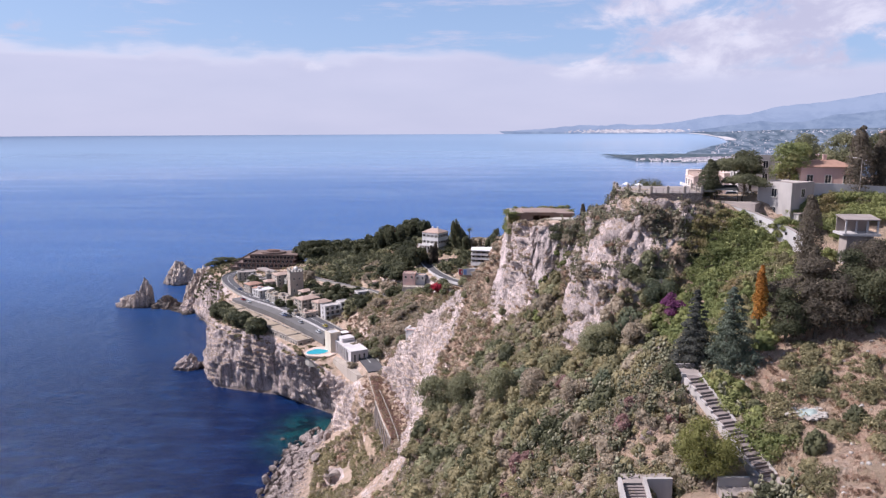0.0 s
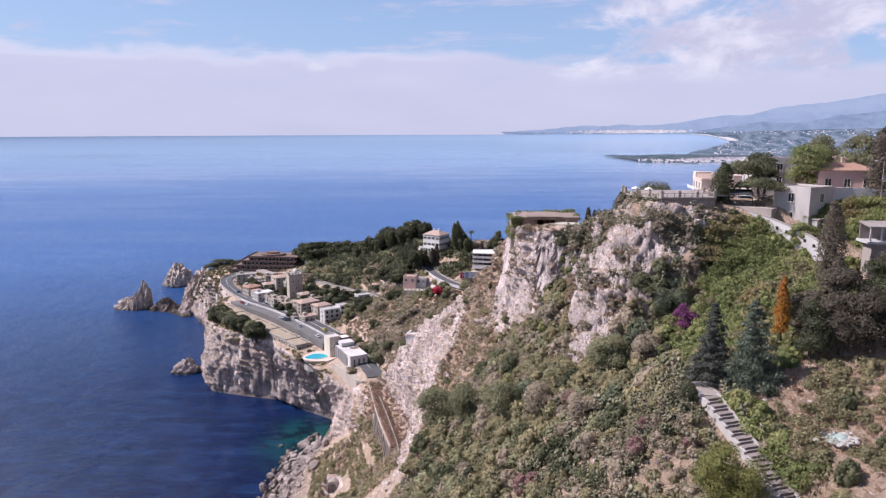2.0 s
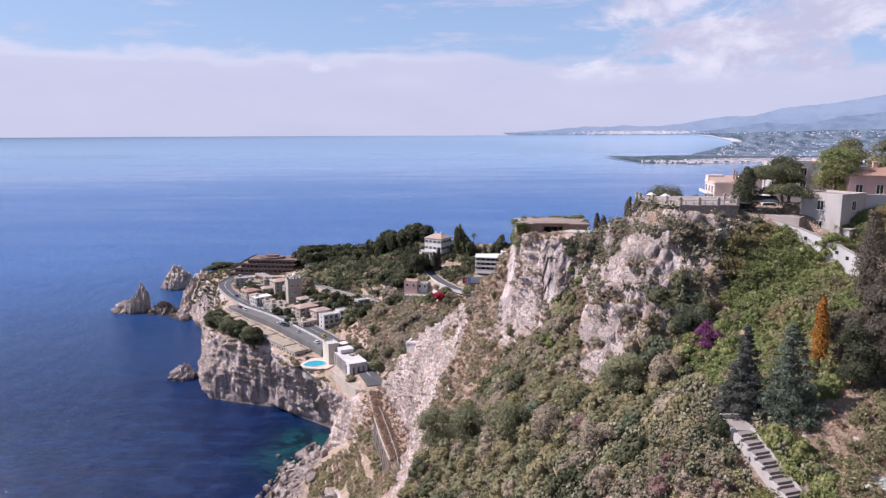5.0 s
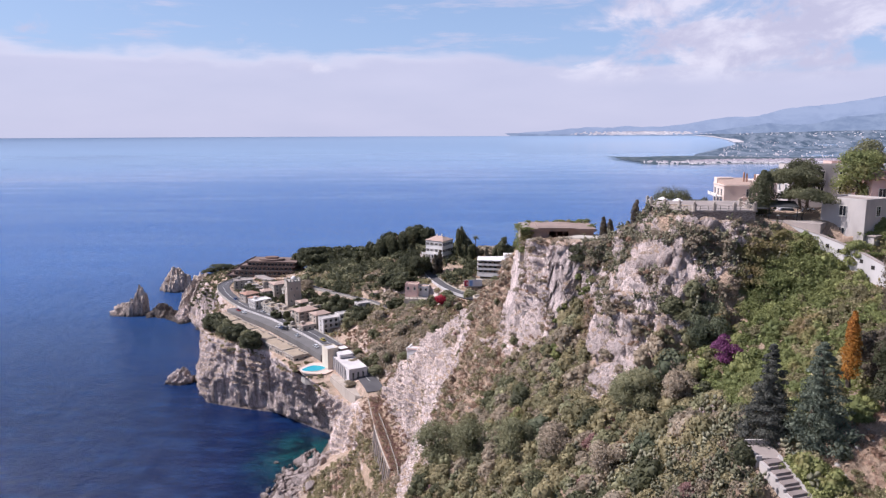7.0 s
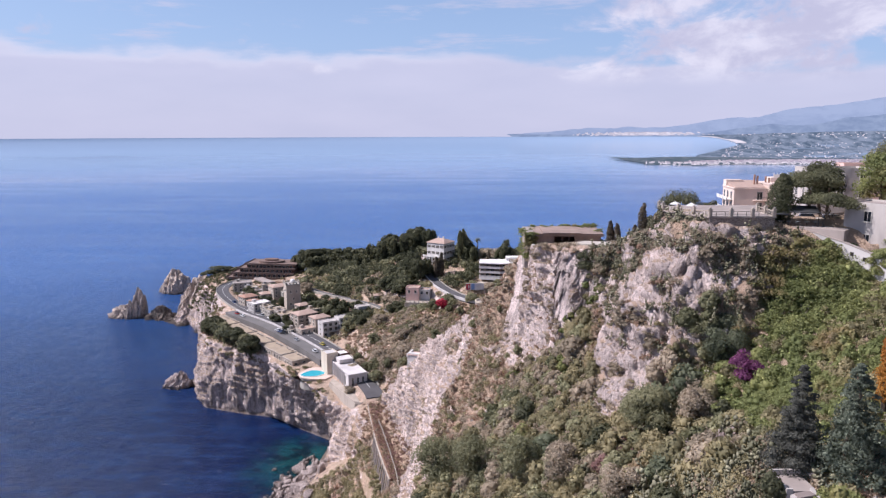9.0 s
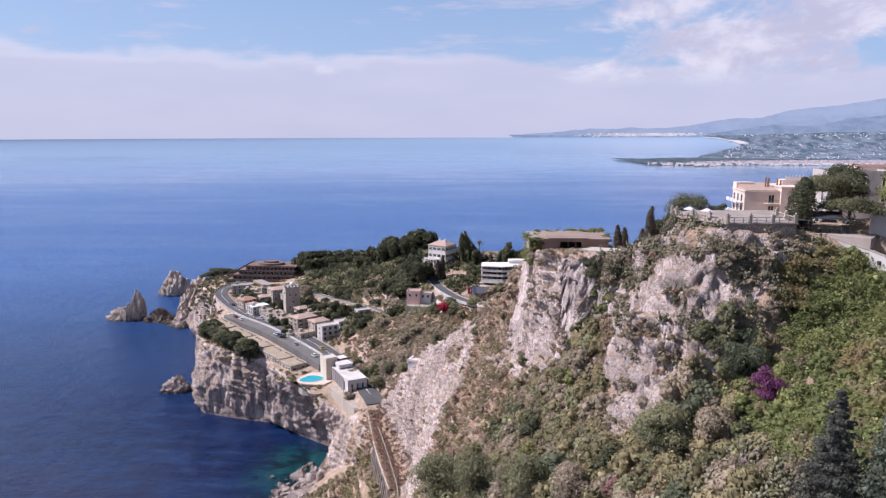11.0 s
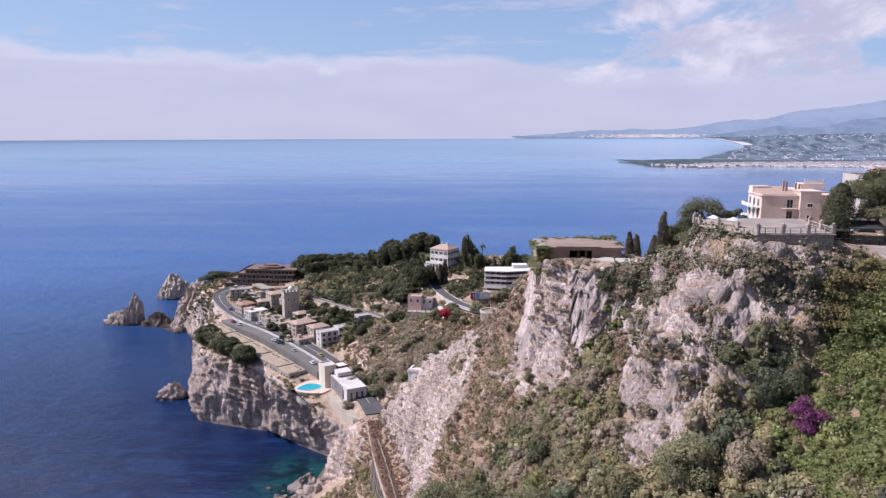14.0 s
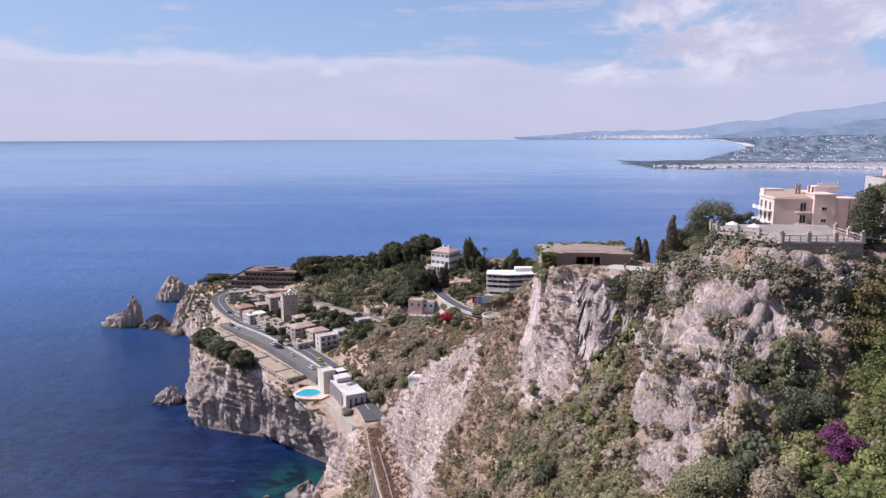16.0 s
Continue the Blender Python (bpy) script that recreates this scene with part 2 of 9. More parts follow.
def vnoise(P, seed=0):
    i = np.floor(P)
    f = P - i
    f = f * f * (3 - 2 * f)
    out = 0
    for a in (0, 1):
        for b in (0, 1):
            for c in (0, 1):
                w = (f[:, 0] if a else 1 - f[:, 0]) * (f[:, 1] if b else 1 - f[:, 1]) * (f[:, 2] if c else 1 - f[:, 2])
                out = out + w * hashed(i[:, 0] + a, i[:, 1] + b, i[:, 2] + c, seed)
    return out * 2 - 1


def fbm(P, size, octaves=4, seed=0, gain=0.5):
    out, amp, total = 0, 1.0, 0
    for k in range(octaves):
        out = out + amp * vnoise(P / size * 2 ** k + 17.3 * k, seed + k)
        total += amp
        amp *= gain
    return out / total


def ridged(P, size, octaves=4, seed=0):
    out, amp, total = 0, 1.0, 0
    for k in range(octaves):
        out = out + amp * (1 - 2 * np.abs(vnoise(P / size * 2 ** k + 9.1 * k, seed + k)))
        total += amp
        amp *= 0.55
    return out / total


def worley(P, size, seed=0):
    """Distance to the nearest of scattered points, the gap to the next and a chance value: blocks and the clefts between."""
    Q = P / size
    i = np.floor(Q)
    d1, d2, own = np.full(len(P), 9.0), np.full(len(P), 9.0), np.zeros(len(P))
    for a in (-1, 0, 1):
        for b in (-1, 0, 1):
            for c in (-1, 0, 1):
                j = i + np.array([a, b, c])
                k = j + np.stack([hashed(j[:, 0], j[:, 1], j[:, 2], seed + m) for m in (0, 1, 2)], -1)
                d = np.linalg.norm(Q - k, axis=1)
                d2 = np.minimum(d2, np.maximum(d, d1))
                own = np.where(d < d1, hashed(j[:, 0], j[:, 1], j[:, 2], seed + 5), own)
                d1 = np.minimum(d1, d)
    return d1, d2 - d1, own


def mesh_ob(name, verts, faces, mat, smooth=False, parent=None):
    me = bpy.data.meshes.new(name)
    me.from_pydata([tuple(v) for v in verts] if not isinstance(verts, list) else verts, [], faces)
    me.materials.append(mat)
    if smooth:
        me.shade_smooth()
    ob = new(name, me)
    ob.parent = parent
    return ob


def quad_mesh(name, V, F, mat):
    F = np.asarray(F)
    tri = F[:, 2] == F[:, 3]
    counts = np.where(tri, 3, 4)
    keep = np.ones(F.shape, bool)
    keep[tri, 3] = False
    loops = F[keep]
    me = bpy.data.meshes.new(name)
    me.vertices.add(len(V))
    me.vertices.foreach_set("co", np.asarray(V, np.float32).reshape(-1))
    me.loops.add(len(loops))
    me.loops.foreach_set("vertex_index", loops.astype(np.int32))
    me.polygons.add(len(F))
    me.polygons.foreach_set("loop_start", np.concatenate([[0], np.cumsum(counts)[:-1]]).astype(np.int32))
    me.update(calc_edges=True)
    me.materials.append(mat)
    return me


def grid_ob(name, V, mat, smooth=True):
    """A mesh from an array of rows x columns x 3, facing up for rows along +y and columns along +x."""
    r, c = V.shape[:2]
    idx = np.arange(r * c).reshape(r, c)
    q = np.stack([idx[:-1, :-1], idx[:-1, 1:], idx[1:, 1:], idx[1:, :-1]], -1).reshape(-1, 4)
    me = bpy.data.meshes.new(name)
    me.vertices.add(r * c)
    me.vertices.foreach_set("co", V.reshape(-1).astype(np.float32))
    me.loops.add(q.size)
    me.loops.foreach_set("vertex_index", q.reshape(-1).astype(np.int32))
    me.polygons.add(len(q))
    me.polygons.foreach_set("loop_start", np.arange(0, q.size, 4, dtype=np.int32))
    me.update(calc_edges=True)
    me.materials.append(mat)
    if smooth:
        me.shade_smooth()
    return new(name, me)


# ---- ground: one sheet lofted through sections of the coast ----
# Each section runs from the sea bed inland: sea bed, shore, beach, bench edge, bench inner side,
# lower slope, mid slope, foot of the upper crag, crest, plateau, upper plateau, inland hill.
SECTIONS = []


def section(y, *knots):
    SECTIONS.append([(k[0], y, k[1]) if len(k) == 2 else k for k in knots])


section(-80, (-150, -6), (-110, -1), (-90, 8), (-75, 22), (-60, 32), (-40, 50), (-10, 80), (15, 102), (40, 122), (60, 132), (80, 140), (300, 200))
section(40, (-130, -6), (-88, -1), (-72, 8), (-58, 22), (-46, 30), (-32, 48), (-5, 80), (18, 104), (36, 119), (50, 125), (70, 133), (300, 195))
section(80, (-125, -6), (-78, -1), (-64, 6), (-52, 20), (-42, 28), (-28, 48), (-3, 84), (18, 106), (34, 117), (47, 123.5), (62, 128), (300, 190))
section(97, (-125, -6), (-76, -1), (-62, 6), (-50, 22), (-38, 32), (-24, 52), (-2, 89), (18, 105), (34, 125), (46, 127.5), (62, 131), (300, 188))
section(120, (-125, -6), (-76, -1), (-62, 6), (-46, 26), (-34, 38), (-20, 60), (-2, 90), (20, 109), (37, 119.5), (50, 129), (66, 135.5), (300, 186))
section(133, (-125, -6), (-76, -1), (-62, 6), (-44, 28), (-32, 42), (-18, 64), (-1, 92), (24, 112), (38, 122), (50, 131.5), (66, 137), (300, 184))
section(139, (-125, -6), (-76, -1), (-62, 6), (-43, 29), (-31, 44), (-17, 65), (0, 93), (25, 113), (37, 128), (44, 139.5), (62, 140.5), (300, 182))
section(142.5, (-125, -6), (-76, -1), (-62, 6), (-42, 30), (-30, 45), (-15, 66), (2, 95), (29, 116.5), (36.5, 136.5), (43, 146), (62, 144.2), (300, 180))
section(152, (-125, -6), (-76, -1), (-62, 6), (-42, 30), (-30, 46), (-14, 65), (4, 97), (30, 119), (34.5, 142.5), (40, 147.5), (64, 146), (300, 175))
section(156.5, (-125, -6), (-77, -1), (-62, 6), (-42, 30), (-30, 46), (-14, 65), (6, 98), (30, 122), (35.5, 140), (40, 141.5), (64, 142), (300, 172))
section(161, (-125, -6), (-77, -1), (-63, 6), (-42, 30), (-30, 46), (-13, 64), (8, 101), (31, 127.5), (35, 137), (39, 138), (64, 140), (300, 170))
section(165.5, (-125, -6), (-78, -1), (-63, 6), (-41, 30), (-29, 46), (-13, 63), (8, 99), (26.5, 122), (31, 136.5), (35, 137.5), (63, 138.5), (300, 167))
section(169, (-125, -6), (-79, -1), (-64, 6), (-41, 30), (-29, 46), (-13, 63), (8, 97), (21.5, 113), (26, 136), (30, 137), (62, 137), (300, 165))
section(178, (-125, -6), (-80, -1), (-64, 6), (-40, 30), (-28, 46), (-12, 62), (8, 94), (20.5, 112), (24, 135), (28, 136), (60, 135), (300, 160))
section(190, (-125, -6), (-80, -1), (-63, 6), (-38, 30), (-25, 47), (-11, 58), (6, 89), (17.5, 109), (20.5, 134), (24, 135), (60, 133), (300, 152))
section(204, (-125, -6), (-79, -1), (-62, 7), (-35, 31), (-22, 46), (-11, 54), (2, 84), (14.5, 106), (19.5, 131), (36, 133.5), (60, 131.5), (300, 155))
section(218, (-125, -6), (-74, 0.2), (-45, 18), (-32, 31), (-19, 44), (-12, 51), (-1, 81), (10, 102), (18, 117), (34, 126), (60, 129.5), (300, 153))
section(240, (-125, -6), (-74, 0.2), (-40, 20), (-29, 32), (-16, 42), (-11, 50), (-3, 78), (8, 100), (15, 109), (30, 114), (60, 125), (300, 150))
section(262, (-128, -6), (-74, 0.2), (-24.5, 24), (-18.2, 38.4), (-11.5, 40), (-9, 50), (-5, 73), (2, 90), (7, 97), (25, 100), (60, 117), (300, 147))
section(282, (-130, -6), (-74, 0.2), (-30.5, 24), (-24, 38.8), (-16.5, 40.5), (-15, 48), (-12, 62), (-8, 76), (-4, 83), (15, 86), (60, 98), (300, 120))
section(302, (-130, -6), (-74, 0.2), (-35.5, 27), (-30.5, 38.8), (-21.5, 41), (-20.5, 46), (-19, 55), (-16, 64), (-11, 70), (10, 76), (60, 91), (300, 112))
section(325, (-125, 328, -6), (-72, 328, 0.2), (-49, 326, 12), (-40, 322.5, 38.5), (-28, 325, 40.5), (-26, 43), (-23, 48), (-18, 54), (-10, 59), (20, 70), (60, 84), (300, 105))
section(335, (-118, 338, -6), (-67, 341, -0.2), (-57, 341, 4), (-46, 330, 34.5), (-31, 336, 40.2), (-29, 42.5), (-25, 47), (-18.5, 52.5), (-9, 58), (20, 67), (60, 80), (300, 102))
section(345, (-112, 345, -6), (-64, 350, -0.4), (-53, 349, 5), (-51, 338, 34.5), (-33, 347, 40), (-31, 42), (-26, 46), (-19, 51), (-8, 57), (20, 64), (60, 77), (300, 100))
section(362, (-105, 352, -6), (-60, 372, -1), (-59, 368, 14), (-66.5, 351.5, 37.8), (-43, 372, 41), (-40, 43), (-34, 47), (-26, 51), (-12, 59), (20, 66), (60, 77), (300, 98))
section(385, (-105, 360, -6), (-81, 388, -1), (-79, 384, 15), (-81, 367, 38.4), (-54, 390, 41.5), (-50, 43), (-43, 48), (-32, 55), (-12, 62), (20, 69.5), (60, 78), (300, 96))
section(410, (-115, 372, -6), (-99, 403, -1), (-99, 402, 15), (-100, 398, 38.2), (-69, 410, 42), (-64, 43.5), (-54, 48), (-38, 57), (-14, 67), (20, 74.5), (60, 80), (300, 92))
section(432, (-135, 380, -6), (-122, 409, -1), (-122, 411, 15), (-123, 414, 38.2), (-84, 430, 43), (-78, 45), (-65, 49), (-45, 55), (-16, 71), (20, 80), (60, 82), (300, 88))
section(460, (-168, 394, -6), (-144, 417, -1), (-144, 421, 15), (-144, 431, 38.2), (-103, 455, 43), (-96, 46), (-80, 49), (-58, 54), (-20, 76), (12, 80), (60, 78), (300, 70))
section(485, (-190, 436, -6), (-159, 443, -1), (-157.5, 448, 15), (-156, 457, 38.0), (-121, 480, 43), (-112, 45), (-92, 49), (-66, 57), (-28, 79), (8, 80), (60, 66), (260, 20))
section(515, (-210, 495, -6), (-172, 495, -1), (-168, 497, 14), (-161, 500, 36), (-140, 506, 43), (-130, 515, 44), (-108, 515, 47), (-72, 515, 60), (-33, 515, 80), (2, 515, 78), (50, 515, 40), (200, 515, -6))
section(560, (-240, 560, -6), (-197, 560, -1), (-192, 560, 10), (-183, 558, 34), (-168, 558, 42), (-155, 43), (-130, 44), (-75, 58), (-36, 66), (0, 52), (40, 15), (200, -6))
section(610, (-265, 612, -6), (-230, 612, -1), (-222, 614, 16), (-210, 616, 35), (-195, 612, 40), (-178, 42), (-160, 42), (-110, 42), (-60, 38), (-20, 20), (20, -2), (200, -6))
section(665, (-250, 690, -6), (-232, 668, -1), (-224, 660, 14), (-212, 652, 35), (-195, 645, 40), (-178, 655, 38), (-160, 660, 30), (-110, 660, 15), (-60, 650, 0), (-20, 640, -4), (20, 640, -6), (200, 640, -6))
section(720, (-250, -7), (-230, -7), (-220, -7), (-205, -7), (-195, -7), (-178, -7), (-160, -7), (-110, -7), (-60, -7), (-20, -7), (20, -7), (200, -7))



def normals_of(V):
    du, dv = np.gradient(V, axis=1), np.gradient(V, axis=0)
    N = np.cross(du, dv)
    return N / np.maximum(np.linalg.norm(N, axis=-1, keepdims=True), 1e-6)


def loft():
    C = np.array(SECTIONS, float)
    COLS = (5, 16, 44, 16, 22, 52, 56, 54, 26, 26, 16)
    U = np.concatenate([[k + j / n for j in range(n)] for k, n in enumerate(COLS)] + [[len(COLS)]])
    R = []
    for k in range(len(C) - 1):
        span = np.max(np.linalg.norm(C[k + 1, 1:10] - C[k, 1:10], axis=-1))
        near = C[k, 7, 1] < 310
        n = int(np.clip(span / (0.62 if near else 1.15), 4, 44))
        R += [k + j / n for j in range(n)]
    R = np.array(R + [len(C) - 1])
    i = np.minimum(U.astype(int), len(COLS) - 1)
    f = (U - i)[None, :, None]
    A = C[:, i] * (1 - f) + C[:, i + 1] * f
    j = np.minimum(R.astype(int), len(C) - 2)
    g = (R - j)[:, None, None]
    V = A[j] * (1 - g) + A[j + 1] * g
    for _ in range(3):
        W = V.copy()
        W[1:-1] = (V[:-2] + 2 * V[1:-1] + V[2:]) / 4
        V = W
        W = V.copy()
        W[:, 1:-1] = (V[:, :-2] + 2 * V[:, 1:-1] + V[:, 2:]) / 4
        V = W
    return V, U


LAND, COLUMN = loft()


def weather(V):
    """Crags on the steep parts, soft undulation on the rest."""
    N = normals_of(V)
    shape = V.shape[:2]
    P = V.reshape(-1, 3)
    steep = np.clip((0.83 - N[..., 2]) / 0.33, 0, 1).reshape(-1)
    S = P * np.array([1, 1, 0.38])
    crag = 3.0 * fbm(S, 19, 3, 3) + 1.5 * ridged(S + 2.0 * fbm(P, 7, 2, 5)[:, None], 9.0, 3, 7)
    on = steep > 0.02
    Q = P[on]
    warp = np.stack([fbm(Q, 3.5, 3, 60 + k) for k in range(3)], -1)
    # upright ribs and gullies, broken blocks, and tilted beds that overhang the ledge below
    rib = 0.9 * ridged(Q * np.array([1, 1, 0.13]) + 0.5 * warp, 5.0, 4, 81) + 0.5 * ridged(Q * np.array([1, 1, 0.24]) + 0.3 * warp, 1.9, 3, 85)
    big, gap, step1 = worley(Q * np.array([1, 1, 0.30]) + 0.9 * warp, 3.2, 71)
    small, gap2, step2 = worley(Q * np.array([1, 1, 0.72]) + 0.3 * warp, 1.5, 75)
    tilt = Q[:, 2] + 0.18 * Q[:, 1] + 4.5 * fbm(Q * np.array([1, 1, 0.5]), 11, 3, 97)
    bed = tilt / 3.7 - np.floor(tilt / 3.7)
    bed *= np.clip(fbm(Q, 8, 2, 99) * 3 + 0.55, 0, 1)
    cliff = np.where((Q[:, 1] > 335) & (Q[:, 2] < 37), 0.45, 1.0)
    crag[on] += 2.1 * rib + cliff * (1.5 * (step1 - 0.5) * np.clip(gap / 0.07, 0, 1) - 0.6 * np.clip(0.12 - gap, 0, 1) / 0.12 + 0.95 * (step2 - 0.5) * np.clip(gap2 / 0.08, 0, 1) - 0.25 * np.clip(0.14 - gap2, 0, 1) / 0.14) + 1.1 * (bed - 0.4) + 0.25 * ridged(Q * np.array([1, 1, 0.35]), 1.5, 3, 91)
    chipped = np.floor(crag / 0.8 + 0.5) * 0.8
    crag = 0.4 * crag + 0.6 * chipped
    soft = 0.7 * fbm(P, 14, 3, 13) + 0.25 * fbm(P, 3, 2, 15)
    amount = np.where(P[:, 2] < 2, 0.4, 1.0) * np.where((P[:, 1] > 340) & (P[:, 2] < 35), 1.25, 1.0)
    calm = np.ones(len(P))
    for (cx, cy, r) in FLATS:
        d = np.hypot(P[:, 0] - cx, P[:, 1] - cy)
        calm = np.minimum(calm, np.clip((d - r) / 5.0, 0.04, 1))
    hold = np.where((P[:, 2] < 34) & ((P[:, 1] > 297) | (P[:, 1] < 250)), 1.0, calm)
    disp = (steep * crag * hold + (1 - steep) * soft * calm) * amount
    return (P + N.reshape(-1, 3) * disp[:, None]).reshape(*shape, 3)


FLATS = [(-21, 258, 6), (-23, 268, 6), (-26, 278, 6), (-28.5, 288, 5), (-70, 366, 8), (48, 151, 4), (60, 146, 4), (28, 198, 10), (-40, 335, 12), (-55, 362, 14), (-72, 385, 18), (-95, 420, 18), (-115, 450, 18), (-135, 485, 18), (-155, 520, 18), (90, 250, 20)]
LAND = weather(LAND)
GRADES = [  # roads and stairs cut into or banked on the hillside: line, half width, fall to either side, drop
    (((-33, 330, 41.2), (-37, 341, 41.6), (-47, 362, 42.8), (-57, 381, 43.8), (-76, 409, 44.4), (-103, 443, 44.6), (-131, 471, 44.4), (-152, 500, 44.2), (-168, 530, 44.0), (-173, 553, 43.6), (-165, 578, 43.2)), 5.0, 6.0, 0.5),
    (((-97, 492, 56), (-66, 462, 55.5), (-47, 444, 55.8), (-32, 421, 56.5), (-19, 410, 57.5), (-4, 405, 59), (24, 398, 66)), 3.2, 7.0, 0.5),
    (((-30, 486, 77), (-13, 452, 74.5), (-9, 436, 73.5), (-4, 420, 72.8), (4, 403, 72.2), (22, 386, 72)), 3.4, 6.0, 0.5),
    (((35.4, 97.5, 125.3), (35.6, 93.8, 125.3), (40.0, 78.6, 117.8), (40.2, 75, 117.6)), 1.15, 2.2, 0.3),
    (((33.0, 92.5, 123.6), (37.4, 77.4, 116.2)), 0.8, 1.6, 0.2),
    (((28, 172, 138.0), (32, 168, 138.4), (38, 165.5, 138.7)), 2.6, 3.0, 0.25),
    (((-76, 363, 38.2), (-64, 368, 38.2)), 6.0, 3.0, 0.6),
    (((-45.6, 284.5, 14.6), (-44, 296, 18)), 3.4, 3.5, 0.0),
    (((-47.8, 270, 8.6), (-47.0, 276.5, 9.0)), 2.6, 1.5, 0.0),
    (((-46.6, 283.6, 15.4), (-46, 287, 16.4)), 3.8, 2.2, 0.0),
    (((-23.8, 259, 30), (-30.0, 282, 30.5), (-33.5, 294, 31)), 1.0, 2.5, 0.0),
    (((23.6, 82, 116), (23.6, 75, 113.4)), 2.0, 2.5, 0.6),
    (((46.7, 85, 124.6), (46.7, 81, 123.6)), 2.2, 3.0, 0.1),
    (((32.0, 77, 116.8), (38.0, 77, 117.4)), 1.5, 2.5, 0.8),
]


def grade(V):
    P = V.reshape(-1, 3).copy()
    for line, half, fade, drop in GRADES:
        best, target = np.full(len(P), 1e9), np.zeros(len(P))
        for a, b in zip(line[:-1], line[1:]):
            a, b = np.array(a, float), np.array(b, float)
            d = b - a
            t = np.clip(((P[:, :2] - a[:2]) @ d[:2]) / (d[:2] @ d[:2]), 0, 1)
            q = a + t[:, None] * d
            r = np.hypot(P[:, 0] - q[:, 0], P[:, 1] - q[:, 1])
            near = r < best
            best, target = np.where(near, r, best), np.where(near, q[:, 2] - drop, target)
        w = np.clip(1 - (best - half) / fade, 0, 1)
        w = np.where((P[:, 2] < 30) & (target > 36), 0, w)
        P[:, 2] = P[:, 2] * (1 - w) + target * w
    return P.reshape(V.shape)


LAND = grade(LAND)


def earth_cover(V):
    """Where dry soil lies over the rock: 1 on the scrub slopes, 0 on bare faces."""
    P = V.reshape(-1, 3)
    u = np.broadcast_to(COLUMN, V.shape[:2]).reshape(-1)
    y = P[:, 1]
    lo, hi = np.interp(y, (100, 165, 185, 200, 206, 212, 222, 240, 250), (0.0, 0.0, 1.0, 4.2, 5.6, 6.3, 6.8, 7.6, 9.0)), np.interp(y, (120, 133, 137, 142, 170, 200, 209, 252, 264), (9.0, 8.4, 7.1, 6.85, 7.0, 7.0, 9.0, 9.0, 8.0))
    on = np.clip((u - lo) * 2.5, 0, 1) * np.clip((hi - u) * 3.5, 0, 1)
    on = np.maximum(on, 0.9 * ((y > 225) & (y < 318) & (u > 1.75) & (u < 3.7)))
    on = np.maximum(on, np.clip((u - 8.4) * 3, 0, 1) * ~((y > 135.5) & (y < 143) & (P[:, 0] < 52)))
    return np.clip(on + 0.9 * fbm(P, 6, 3, 45) - 0.12 + np.where(y > 300, np.where(u > 4.0, 0.25, -0.3), 0), 0, 1)


EARTH = earth_cover(LAND)
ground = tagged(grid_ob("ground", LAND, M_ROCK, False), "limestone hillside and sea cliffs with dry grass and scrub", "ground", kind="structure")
ground.data.attributes.new("earth", "FLOAT", "POINT").data.foreach_set("value", EARTH.astype(np.float32))

# ---- sea, bent up gently far out so that its edge stands at the horizon ----
HUB = np.array([0.0, 27.0, 160.0])
R0, RMAX = 3400.0, 4880.0


def far_off(P):
    """Draws in what lies beyond R0 along the lines of sight, so that it ends before RMAX."""
    P = np.asarray(P, float)
    d = P - HUB
    r = np.hypot(d[..., 0], d[..., 1])
    k = np.where(r > R0, (RMAX - (RMAX - R0) * (R0 / np.maximum(r, 1)) ** (R0 / (RMAX - R0))) / np.maximum(r, 1), 1.0)
    return HUB + d * k[..., None]


def sea():
    a = np.radians(np.linspace(-180, 180, 181))
    r = np.concatenate([[1], np.linspace(60, 3400, 60), np.geomspace(3500, 25500, 50)])
    X = HUB[0] + np.sin(a)[None] * r[:, None]
    Y = HUB[1] + np.cos(a)[None] * r[:, None]
    V = far_off(np.stack([X, Y, np.zeros_like(X)], -1))
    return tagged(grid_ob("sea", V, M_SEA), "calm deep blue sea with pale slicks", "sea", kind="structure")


sea()


# ---- building materials ----
M_HALL = plain("sunned_white_render", (0.63, 0.585, 0.57), 0.18, 0.6, 0.85, 0.2)
M_WHITE = plain("white_plaster", (0.72, 0.69, 0.66), 0.14, 0.6, 0.8, 0.16)
M_ROSE = plain("rosy_cream_plaster", (0.70, 0.565, 0.495), 0.14, 0.6, 0.85, 0.16)
M_CREAM = plain("cream_plaster", (0.64, 0.555, 0.45), 0.14, 0.6, 0.85, 0.14)
M_BEIGE = plain("weathered_beige_plaster", (0.46, 0.395, 0.335), 0.3, 0.6, 0.9, 0.32)
M_PALEW = plain("weathered_white_plaster", (0.56, 0.53, 0.515), 0.25, 0.6, 0.88, 0.28)
M_OLDROOF = plain("weathered_brown_roof", (0.34, 0.255, 0.215), 0.4, 0.6, 0.92, 0.35)
M_SOIL = plain("reddish_dry_soil", (0.27, 0.165, 0.115), 0.4, 0.8, 0.95, 0.3)
M_STONE = plain("grey_stone", (0.42, 0.385, 0.34), 0.35, 1.0, 0.9, 0.30)
M_GREY = plain("grey_plaster", (0.50, 0.455, 0.425), 0.25, 0.8, 0.85, 0.28)
M_PINK = plain("pink_plaster", (0.68, 0.46, 0.40), 0.15, 0.7, 0.85, 0.16)
M_RED = plain("red_plaster", (0.33, 0.12, 0.10), 0.15, 0.7, 0.85, 0.2)
M_BROWN = plain("brown_render", (0.20, 0.125, 0.10), 0.2, 0.7, 0.85, 0.2)
M_TILE = plain("terracotta_tiles", (0.42, 0.25, 0.185), 0.4, 2.2, 0.85, 0.25)
